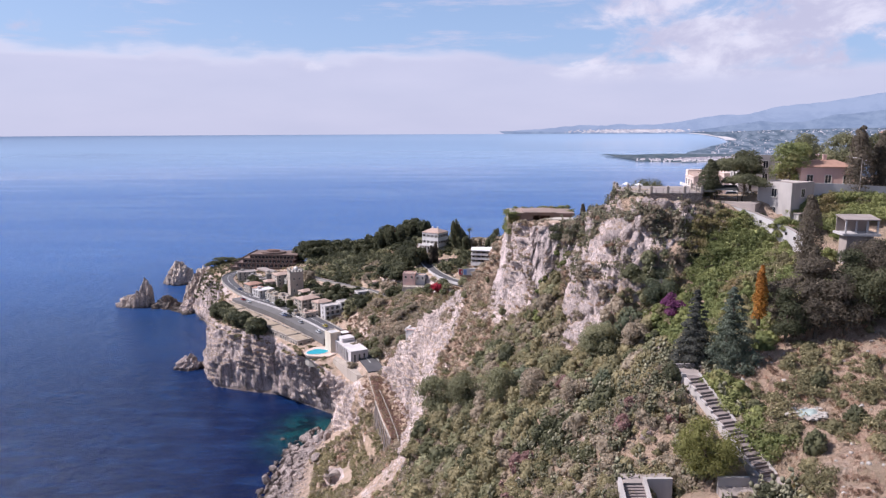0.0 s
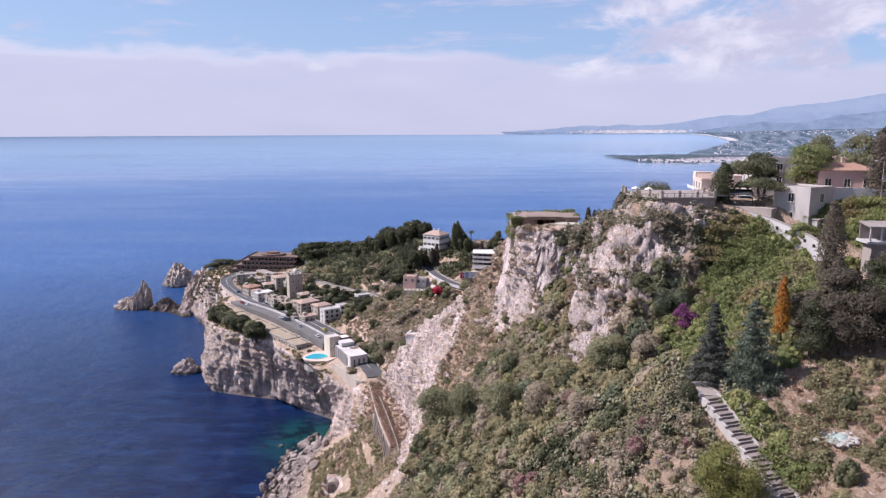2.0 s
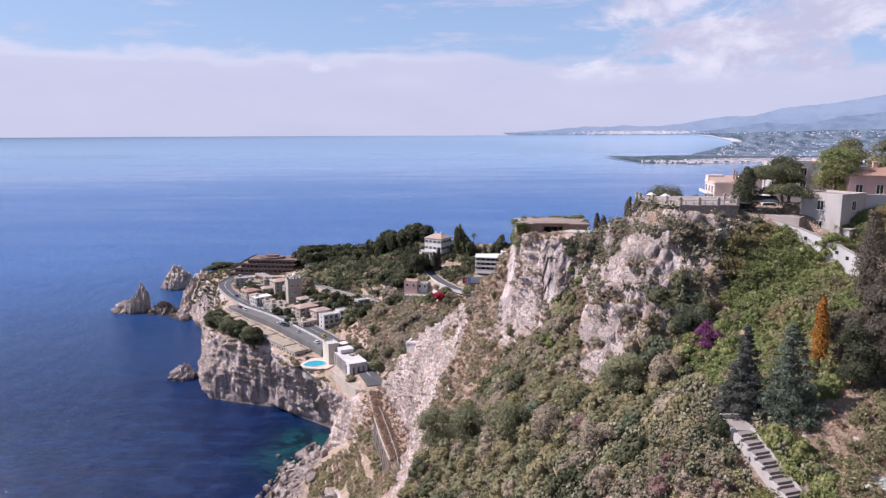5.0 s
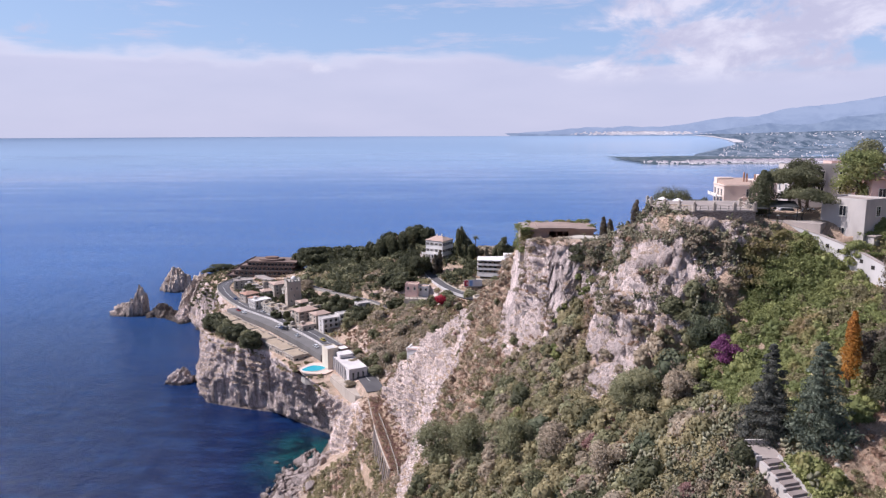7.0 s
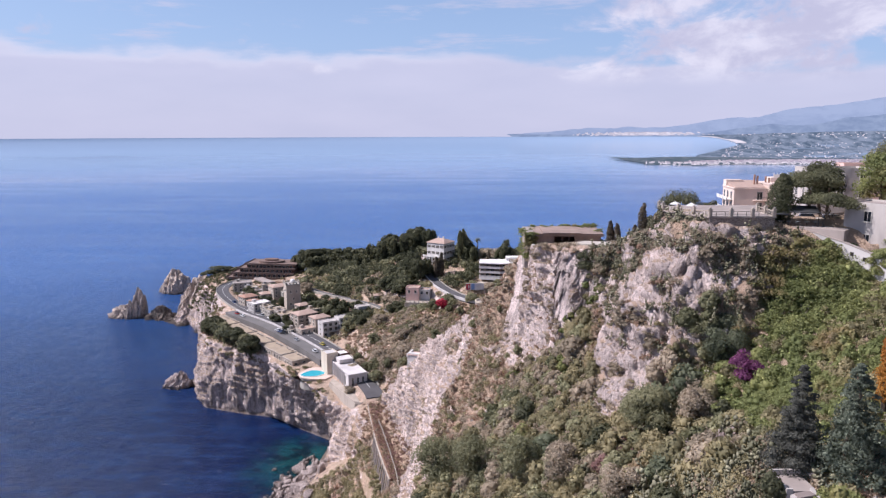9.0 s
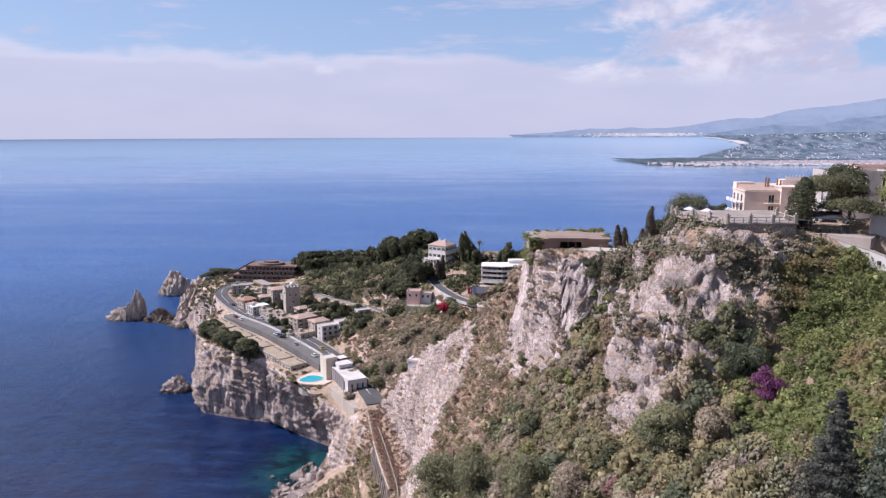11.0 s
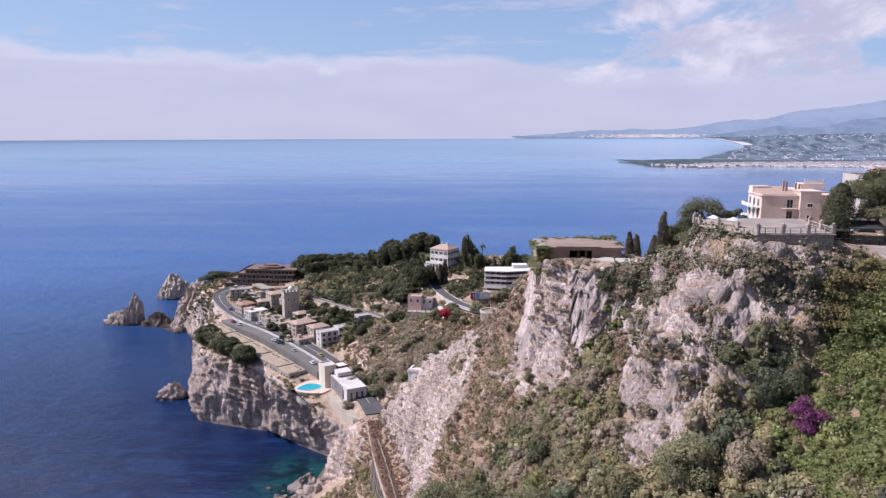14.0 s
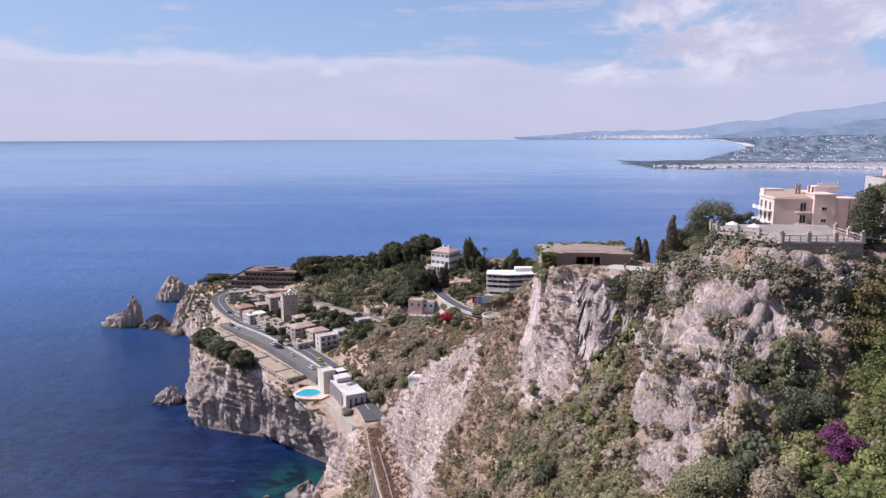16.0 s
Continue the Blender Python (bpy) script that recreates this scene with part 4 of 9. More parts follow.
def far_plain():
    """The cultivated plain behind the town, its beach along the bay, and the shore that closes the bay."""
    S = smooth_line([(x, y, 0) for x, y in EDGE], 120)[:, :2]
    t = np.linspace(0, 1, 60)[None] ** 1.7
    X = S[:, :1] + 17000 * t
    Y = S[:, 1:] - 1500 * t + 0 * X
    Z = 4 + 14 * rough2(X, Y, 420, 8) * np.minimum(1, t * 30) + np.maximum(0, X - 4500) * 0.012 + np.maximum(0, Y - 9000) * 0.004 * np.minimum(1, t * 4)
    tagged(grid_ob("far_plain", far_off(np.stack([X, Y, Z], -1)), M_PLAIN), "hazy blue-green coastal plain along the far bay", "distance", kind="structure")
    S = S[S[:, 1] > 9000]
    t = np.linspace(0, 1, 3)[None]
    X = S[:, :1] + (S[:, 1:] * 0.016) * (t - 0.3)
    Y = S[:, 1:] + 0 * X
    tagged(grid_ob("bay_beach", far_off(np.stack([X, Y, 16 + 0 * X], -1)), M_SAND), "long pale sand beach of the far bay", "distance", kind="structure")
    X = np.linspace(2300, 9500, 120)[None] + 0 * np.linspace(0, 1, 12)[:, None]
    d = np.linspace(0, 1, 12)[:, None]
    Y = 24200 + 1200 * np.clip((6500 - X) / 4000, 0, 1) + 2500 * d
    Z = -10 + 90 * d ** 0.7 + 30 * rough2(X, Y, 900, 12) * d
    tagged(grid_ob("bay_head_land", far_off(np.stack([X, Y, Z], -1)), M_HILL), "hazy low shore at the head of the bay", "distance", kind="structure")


far_plain()


def range_of_hills(name, x0, x1, y, heights, mat, label, seed, jag):
    """A long hill range seen from afar: crest heights at even steps from x0 to x1."""
    n = 240
    x = np.linspace(x0, x1, n)
    crest = np.interp(np.linspace(0, 1, n), np.linspace(0, 1, len(heights)), heights)
    for _ in range(8):
        crest[1:-1] = (crest[:-2] + 2 * crest[1:-1] + crest[2:]) / 4
    P = np.stack([x, 0 * x, 0 * x], -1)
    crest = crest + jag * fbm(P, 1400, 5, seed) * np.minimum(1, crest / 300)
    t = np.linspace(0, 1, 24)[:, None]
    X = x[None] + 0 * t
    Y = y - 3500 * (1 - t) + 0 * X
    Z = crest[None] * t ** 1.5 + jag * 0.5 * rough2(X, Y, 1600, seed + 3) * t * (1 - t) * 2
    return tagged(grid_ob(name, far_off(np.stack([X, Y, Z], -1)), mat), label, "distance", kind="structure")


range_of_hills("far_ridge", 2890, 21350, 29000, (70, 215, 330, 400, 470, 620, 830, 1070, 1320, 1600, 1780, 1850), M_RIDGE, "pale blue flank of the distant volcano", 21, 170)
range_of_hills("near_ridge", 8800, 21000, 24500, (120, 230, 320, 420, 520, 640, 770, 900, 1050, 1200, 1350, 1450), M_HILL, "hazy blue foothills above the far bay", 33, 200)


def far_town():
    """Crowded pale houses on the spit and behind the beaches, each block with its own roof."""
    rng = np.random.default_rng(5)
    walls, roofs, wf, rf = [], [], [], []

    def block(x, y, z, w, d, h):
        for store, faces, z0, z1, g in ((walls, wf, z - 8, z + h, 0), (roofs, rf, z + h, z + h * 1.12 + 0.6, 0.4)):
            k = len(store)
            P = np.array([(sx * (w / 2 + g), sy * (d / 2 + g), zz) for zz in (z0, z1) for sx, sy in ((-1, -1), (1, -1), (1, 1), (-1, 1))])
            store.extend(map(tuple, far_off(P + np.array([x, y, 0]))))
            faces.extend([(k + 4, k + 5, k + 6, k + 7), (k, k + 1, k + 5, k + 4), (k + 1, k + 2, k + 6, k + 5), (k + 3, k, k + 4, k + 7)])

    S = smooth_line([(x, y, 0) for x, y in SPIT], 20)[:, :2]
    for i in range(3300):
        u = rng.random() ** 0.6
        q = S[int(u * (len(S) - 1))]
        back = 14 + rng.random() ** 1.1 * (60 + 800 * u)
        if q[0] < 1250 and rng.random() < 0.3:
            continue
        w = rng.uniform(4, 9) * (2.0 if rng.random() < 0.05 else 1)
        block(q[0] + rng.normal(0, 12), q[1] + back, 3 + min(back, 60) * 0.1, w, rng.uniform(5, 9), rng.uniform(3, 6.5))
    for i in range(620):
        y = 4200 + 6500 * rng.random() ** 2
        x = np.interp(y, (4200, 6290, 10040), (1560, 2430, 4120)) + 60 + rng.random() ** 1.3 * y * 0.55
        block(x, y, 6 + max(0, x - 4500) * 0.012, rng.uniform(3, 7) * y / 5000, rng.uniform(5, 9), rng.uniform(1.4, 2.6) * y / 5000)
    for i in range(520):
        x = rng.normal(7000, 900)
        block(x, rng.uniform(24800, 26500), 20 + rng.uniform(0, 110), rng.uniform(30, 90), 40, rng.uniform(20, 36))
    for i in range(200):
        x = rng.uniform(7000, 16000)
        y = rng.uniform(11000, 20000)
        block(x, y, max(0, x - 4500) * 0.012 + (y - 9000) * 0.004 + 10, rng.uniform(14, 40), 16, rng.uniform(5, 10))
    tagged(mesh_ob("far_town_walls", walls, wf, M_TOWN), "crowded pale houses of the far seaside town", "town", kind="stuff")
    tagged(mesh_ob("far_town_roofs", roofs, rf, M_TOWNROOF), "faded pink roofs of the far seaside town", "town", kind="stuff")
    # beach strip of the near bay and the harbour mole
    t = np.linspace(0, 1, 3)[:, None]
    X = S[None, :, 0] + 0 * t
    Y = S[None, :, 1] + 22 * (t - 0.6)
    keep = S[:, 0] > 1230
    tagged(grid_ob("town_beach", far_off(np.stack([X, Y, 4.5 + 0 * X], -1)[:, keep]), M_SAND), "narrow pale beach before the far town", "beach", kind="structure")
    bm = bmesh.new()
    box(bm, 960, 3452, -2, 1040, 3462, 4)
    box(bm, 1150, 3318, -2, 1215, 3330, 4)
    single("harbour_mole", bm, M_SPIT, "low dark stone mole at the spit's tip", "mole", kind="structure")


far_town()


# ---- cape: roads ----
ROAD = [(-33, 330, 41.2), (-37, 341, 41.6), (-47, 362, 42.8), (-57, 381, 43.8), (-76, 409, 44.4), (-103, 443, 44.6), (-131, 471, 44.4), (-152, 500, 44.2), (-168, 530, 44.0), (-173, 553, 43.6), (-165, 578, 43.2), (-150, 598, 43)]
ribbon("road", ROAD, 8.6, M_ASPH, "grey asphalt coast road along the cape", "road", 2.5)
LOT = [(-64.1, 377.2, 43.7), (-83, 403.4, 44.0), (-110.4, 437.4, 44.2), (-137.7, 465.6, 44.0), (-144.4, 473.6, 44.0)]
ribbon("parking_strip", LOT, 7.4, M_PALEASPH, "worn asphalt parking strip beside the coast road", "parking", 3.5)
BARRIER = [(-61.2, 379.6, 44.5), (-80, 405.8, 45.0), (-107.5, 439.8, 45.2), (-134.8, 468.0, 45.0), (-141.5, 476, 45.0)]
ribbon("barrier_wall", BARRIER, 0.6, M_PALEW, "low white wall between road and parking strip", "wall", 1.3)
ribbon("road_parapet", [(a[0], a[1], a[2] + 0.6) for a in ROAD[1:7]], 0.3, M_STONE, "low stone parapet on the inland side of the road", "wall", 2.2, side=4.6)
ribbon("road_kerb", [(a[0], a[1], a[2] + 0.6) for a in ROAD[5:11]], 0.35, M_STONE, "pale stone parapet on the seaward bend of the road", "wall", 2.0, side=-4.6)
ribbon("lane_line", [(a[0], a[1], a[2] + 0.012) for a in ROAD[1:]], 0.18, M_LINE, "faded white centre line on the coast road", "marking", 0.02)
MID = [(-97, 492, 56), (-88, 482, 55.5), (-66, 462, 55.5), (-47, 444, 55.8), (-32, 421, 56.5), (-19, 410, 57.5), (-4, 405, 59), (10, 406, 62), (24, 398, 66)]
ribbon("hill_road", MID, 5.2, M_PALEASPH, "narrow grey road climbing behind the scrub", "road", 3.0)
ribbon("hill_road_wall", [(a[0], a[1], a[2] + 0.9) for a in MID], 0.5, M_STONE, "pale stone parapet of the hill road", "wall", 2.5, side=2.6)
UPR = [(-30, 486, 77), (-20, 468, 76), (-13, 452, 74.5), (-9, 436, 73.5), (-4, 420, 72.8), (4, 403, 72.2), (13, 391, 72), (22, 386, 72)]
ribbon("upper_road", UPR, 5.8, M_ASPH, "dark asphalt lane curving below the white villa", "road", 4.0)
ribbon("upper_road_parapet", [(a[0], a[1], a[2] + 0.7) for a in UPR], 0.4, M_PALEW, "white plastered parapet along the upper lane", "wall", 1.5, side=3.1)
ribbon("upper_road_kerb", [(a[0], a[1], a[2] + 0.5) for a in UPR[2:]], 0.4, M_STONE, "low stone edge of the upper lane", "wall", 4.0, side=-3.1)

# ---- cape: pool, blocks and flat-roofed rooms on the cliff edge ----
white_hall = house("restaurant", -49.3, 357.5, 39.0, 28, 9.5, 25, 7.2, 2, 1, "flat", M_HALL, M_HALL, "long white flat-roofed restaurant on the cliff edge", sides="", deep=6, rim=0.35)
for k in range(7):
    window(white_hall, pose(-4.76, 9.5 - 2.9 * k, 1.2, 0, 0, -90), 1.2, 4.8)
for k in range(3):
    window(white_hall, pose(-2.6 + 2.6 * k, -12.51, 1.0), 0.9, 4.6)
bm = bmesh.new()
box(bm, -3, 5, 7.6, 4, 11.5, 9.4)
part("roof_room", bm, M_HALL, white_hall)
for k in range(6):
    bm = bmesh.new()
    box(bm, -5.4, 7.9 - 2.9 * k, 0, -4.72, 8.3 - 2.9 * k, 7.4)
    part("fin", bm, M_HALL, white_hall)
bm = bmesh.new()
prism(bm, [(-58.5, 352), (-42.5, 327), (-38, 326.5), (-36, 329), (-44, 345), (-57, 372)], 33.0, 39.2)
single("restaurant_terrace", bm, M_BEIGE, "pale retaining terrace under the white restaurant", "terrace")
ribbon("terrace_parapet", [(-58, 352.3, 40.2), (-42.6, 327.6, 40.2), (-38.2, 327, 40.2)], 0.3, M_BEIGE, "pale parapet on the restaurant terrace", "wall", 1.2, kind="")
block = house("stair_block", -60.8, 369, 37.6, 34, 6.2, 7.2, 12.4, 3, 1, "flat", M_CREAM, M_PALEW, "beige rendered stair tower beside the pool", sides="r", deep=5, ww=0.8, wh=1.3)
brown = house("brown_annex", -55.0, 372.6, 39.0, 34, 5.6, 7.0, 9.6, 3, 2, "flat", M_BROWN, M_WHITE, "reddish brown annex with pale roof", sides="f", deep=5, ww=0.9, wh=1.4)


def pool():
    ob = thing("swimming_pool", -69.0, 365.0, 39.6, 20, "turquoise kidney-shaped swimming pool in pale paving", "pool")
    out = [(math.cos(a) * (5.2 + 0.9 * math.cos(2 * a)), math.sin(a) * (4.6 + 0.9 * math.sin(a + 0.6))) for a in np.linspace(0, 2 * math.pi, 29)[:-1]]
    bm = bmesh.new()
    prism(bm, out, -0.3, 0.03)
    part("water", bm, M_POOL, ob)
    bm = bmesh.new()
    ring = [[bm.verts.new((x * fx, y * fy, z)) for fx, fy, z in ((1, 1, 0.12), (1.05, 1.06, 0.12), (1.05, 1.06, -0.3), (1, 1, -0.3))] for x, y in out]
    for a, b in zip(ring, ring[1:] + ring[:1]):
        for s in range(4):
            bm.faces.new((a[s], a[(s + 1) % 4], b[(s + 1) % 4], b[s]))
    part("coping", bm, M_WHITE, ob)
    bm = bmesh.new()
    prism(bm, [(-76.5, 366), (-75.5, 362.5), (-73.2, 360), (-69.8, 358.6), (-66, 358), (-61.5, 358), (-57, 366), (-66, 377), (-72.5, 375)], 38.9, 39.45)
    deck = single("pool_deck", bm, M_DECK, "warm paved pool deck on a curved cliff wall", "terrace")
    bm = bmesh.new()
    prism(bm, [(-76, 366), (-75, 363), (-72.9, 360.5), (-69.7, 359.2), (-66, 358.6), (-61.8, 358.6), (-57.5, 366), (-66, 376.5), (-72, 374.5)], 33.0, 38.897)
    part("retaining_wall", bm, M_STONE, deck)


pool()


def lodge_rooms():
    """A row of low rooms with flat sandy roofs stepping along the cliff edge."""
    A, B = np.array([-80.0, 380.2]), np.array([-152.9, 467.0])
    L = np.linalg.norm(B - A)
    n = 9
    first = None
    for k in range(n):
        c = A + (B - A) * (k + 0.5) / n
        z = 41.3 + (k % 2) * 0.4 + 0.06 * k
        if first is None:
            first = thing("lodge_room", 0, 0, 0, 0, "low cream lodge room with flat sandy roof", "lodge", "lodge rooms in a row")
            w, d, h = 9.0, L / n - 0.9, 4.2
            bm = bmesh.new()
            box(bm, -w / 2, -d / 2, -8, w / 2, d / 2, 0)
            part("wall", bm, M_BEIGE, first)
            bm = bmesh.new()
            box(bm, -w / 2 - 0.5, -d / 2 - 0.25, 0.003, w / 2 + 0.4, d / 2 + 0.25, 0.45)
            part("roof_slab", bm, M_BEIGE, first)
            bm = bmesh.new()
            box(bm, -w / 2 + 0.1, -d / 2 + 0.3, 0.453, w / 2 - 0.4, d / 2 - 0.3, 0.52)
            part("roof_felt", bm, M_FLAT, first)
            for j in range(3):
                bm = bmesh.new()
                box(bm, 2.4, -d / 2 + 1.4 + 2.9 * j, 0.523, 3.4, -d / 2 + 2.2 + 2.9 * j, 1.1)
                part("roof_vent", bm, M_BEIGE, first)
            for j in range(3):
                window(first, pose(-w / 2 - 0.01, -d / 2 + 2 + 3 * j, -3.2, 0, 0, -90), 1.6, 2.1)
            for j in range(2):
                window(first, pose(-2.5 + 5 * j, -d / 2 - 0.01, -3.2), 1.6, 2.1)
            ob = first
        else:
            ob = copy_thing(first, ident())
        ob.matrix_world = pose(c[0] + 1.3, c[1] + 1.1, z, 0, 0, 40)


lodge_rooms()

# ---- cape: houses beside the road ----
def old_house(x, y, z, rz, w, d, h, floors, cols, roof, wall, tiles, label, **more):
    """A low, weathered house of the cape village with a stovepipe or roof box of its own."""
    wall = {M_CREAM: M_BEIGE, M_WHITE: M_PALEW, M_GREY: M_PALEW}.get(wall, wall)
    more["rise"] = min(more.get("rise", 1.5), 1.5)
    z, h = z - 0.8, h * 0.84
    ob = house("roadside_house", x, y, z, rz, w, d, h * 0.80, floors, cols, roof, wall, tiles, label, rim=0.35, **{k: v for k, v in more.items() if k != "rim"})
    if roof == "flat":
        bm = bmesh.new()
        box(bm, -w * 0.30, d * 0.10, h * 0.80, -w * 0.30 + 2.0, d * 0.10 + 2.2, h * 0.80 + 1.7)
        part("roof_room", bm, wall, ob)
        bm = bmesh.new()
        tube(bm, (w * 0.2, 0, h * 0.80), (w * 0.2, 0, h * 0.80 + 2.0), 0.05, 0.04, 5)
        part("aerial", bm, M_IRON, ob)
    return ob


old_house(-88, 437, 46.5, 40, 13, 10, 10.5, 3, 3, "hip", M_CREAM, M_PALETILE, "cream three-storey house with faded pink hip roof", deep=5, shutter=True)
old_house(-77.5, 431, 48, 40, 10, 8.5, 7.0, 2, 2, "hip", M_CREAM, M_PALETILE, "cream two-storey house with low pink roof", deep=5)
old_house(-84, 423.5, 44.5, 40, 10, 7, 5.0, 1, 3, "flat", M_CREAM, M_PALETILE, "low cream house with flat pinkish roof terrace", deep=4)
old_house(-101, 452, 46, 42, 12, 8, 5.2, 2, 4, "flat", M_CREAM, M_FLAT, "long cream house front with many small windows", deep=4, wh=1.3)
old_house(-112, 462, 46.5, 42, 11, 8, 4.6, 1, 3, "flat", M_STONE, M_FLAT, "low weathered stone house with flat roof", deep=4)
old_house(-126, 476, 46, 42, 12, 9, 6.6, 2, 4, "flat", M_GREY, M_WHITE, "grey plastered house with pale flat roof", deep=4)
old_house(-138, 492, 46, 45, 10, 9, 7.2, 2, 3, "hip", M_CREAM, M_TILE, "small cream house with terracotta hip roof", deep=4)
old_house(-118, 500, 49, 35, 13, 10, 11, 3, 3, "hip", M_CREAM, M_PALETILE, "tall cream house with hip roof among trees", deep=5)
old_house(-131, 514, 46, 20, 6, 6, 12, 3, 1, "flat", M_STONE, M_FLAT, "slim weathered stone tower house", deep=5)
old_house(-157, 543, 43.5, 20, 14, 10, 9.0, 3, 4, "flat", M_STONE, M_CONC, "weathered stone house with battered parapet on the bend", deep=5, rim=1.2)
old_house(-148, 533, 44, 25, 8, 7, 6.0, 2, 2, "flat", M_GREY, M_FLAT, "small grey house behind the road bend", deep=5)
for x, y, z, rz, w, d, h, fl, rf, wm, tm, lb in (
        (-94.5, 446.5, 46, 42, 7, 6, 4.2, 1, "hip", M_STONE, M_PALETILE, "small stone house with pink roof beside the road"),
        (-107, 455.5, 46, 42, 6, 6, 6.6, 2, "flat", M_CREAM, M_CONC, "narrow cream house with flat roof terrace"),
        (-119, 469.5, 46, 42, 7, 7, 5.2, 2, "flat", M_STONE, M_FLAT, "weathered stone house beside the road"),
        (-132, 484.5, 46, 44, 7, 7, 5.0, 1, "hip", M_GREY, M_TILE, "small grey house with terracotta roof"),
        (-143, 503, 45, 42, 7, 8, 6.0, 2, "flat", M_CREAM, M_FLAT, "cream house with flat roof above the road"),
        (-111, 492, 49, 30, 7, 6, 7.5, 2, "flat", M_STONE, M_CONC, "slim stone house among dark trees"),
        (-127, 497, 47.5, 30, 8, 7, 6.0, 2, "hip", M_CREAM, M_PALETILE, "cream cottage with faded hip roof"),
        (-138, 522, 45, 20, 10, 7, 5.0, 2, "flat", M_STONE, M_CONC, "low stone house below the hotel"),
        (-92, 425, 44.6, 40, 6, 5, 3.4, 1, "flat", M_STONE, M_FLAT, "low stone shed beside the road"),
        (-93, 458, 49, 40, 8, 7, 6.5, 2, "hip", M_CREAM, M_PALETILE, "cream house below the stone tower"),
        (-84, 446, 50, 40, 7, 6, 5.5, 2, "flat", M_CREAM, M_FLAT, "small cream house behind the roadside row")):
    old_house(x, y, z, rz, w, d, h, fl, 2, rf, wm, tm, lb, deep=5, rise=1.4)
old_house(-104, 478, 49, 30, 9, 8, 6, 2, 2, "hip", M_WHITE, M_TILE, "white cottage with terracotta roof near the tower", deep=5)


def stone_tower():
    ob = thing("stone_tower", -101.5, 466.5, 48, 24, "square medieval stone tower with battlements", "tower")
    bm = bmesh.new()
    box(bm, -4.5, -4.5, -5, 4.5, 4.5, 16.2)
    part("wall", bm, M_BEIGE, ob)
    bm = bmesh.new()
    box(bm, -4.75, -4.75, 16.203, 4.75, 4.75, 16.7)
    part("cornice", bm, M_STONE, ob)
    for s in range(4):
        for k in range(5):
            bm = bmesh.new()
            box(bm, -4.7 + 2.1 * k, -4.7, 16.703, -4.7 + 2.1 * k + 1.0, -4.2, 18.0)
            part("merlon", bm, M_STONE, ob, m=pose(0, 0, 0, 0, 0, 90 * s))
    bm = bmesh.new()
    bmesh.ops.create_uvsphere(bm, u_segments=16, v_segments=8, radius=1.7, matrix=pose(0.8, 0.8, 17.6))
    part("dome", bm, M_WHITE, ob)
    for s, u, z in ((0, -1.8, 11), (0, 1.9, 11), (0, 0, 6.5), (0, -2, 3), (-90, -1.5, 11), (-90, 1.6, 7), (-90, 1.6, 12)):
        window(ob, pose(0, 0, 0, 0, 0, s) @ pose(u, -4.52, z), 0.9, 1.5)


stone_tower()


def balcony_hotel():
    """White hotel blocks with continuous balconies."""
    for x, y, z, w in ((-70.5, 421, 43.6, 10), (-61.5, 426, 45.0, 10)):
        ob = thing("balcony_hotel", x, y, z, 34, "white balconied hotel block with grey flat roof", "hotel", "balconied hotel blocks")
        bm = bmesh.new()
        box(bm, -w / 2, -3.5, -4, w / 2, 3.5, 8.4)
        part("wall", bm, M_PALEW, ob)
        flat_roof(ob, w, 7, 8.4, M_GREY, M_PALEW, 0.4)
        for k in range(3):
            bm = bmesh.new()
            box(bm, -w / 2 - 0.3, -5.0, 2.8 * k - 0.1, w / 2 + 0.3, -3.503, 2.8 * k + 0.1)
            box(bm, -w / 2 - 0.3, -5.0, 2.8 * k + 0.1, w / 2 + 0.3, -4.88, 2.8 * k + 0.95)
            part("balcony", bm, M_PALEW, ob)
            for j in range(3):
                window(ob, pose(-w / 3 + w / 3 * j, -3.51, 2.8 * k + 0.2), 1.6, 2.1)
            window(ob, pose(-w / 2 - 0.01, 0, 2.8 * k + 0.6, 0, 0, -90), 1.2, 1.4)
    house("small_villa", -52, 436, 52.5, 30, 8, 6, 4.6, 2, 2, "flat", M_PALEW, M_GREY, "pale blue-white villa beside the hill road", deep=4)


balcony_hotel()


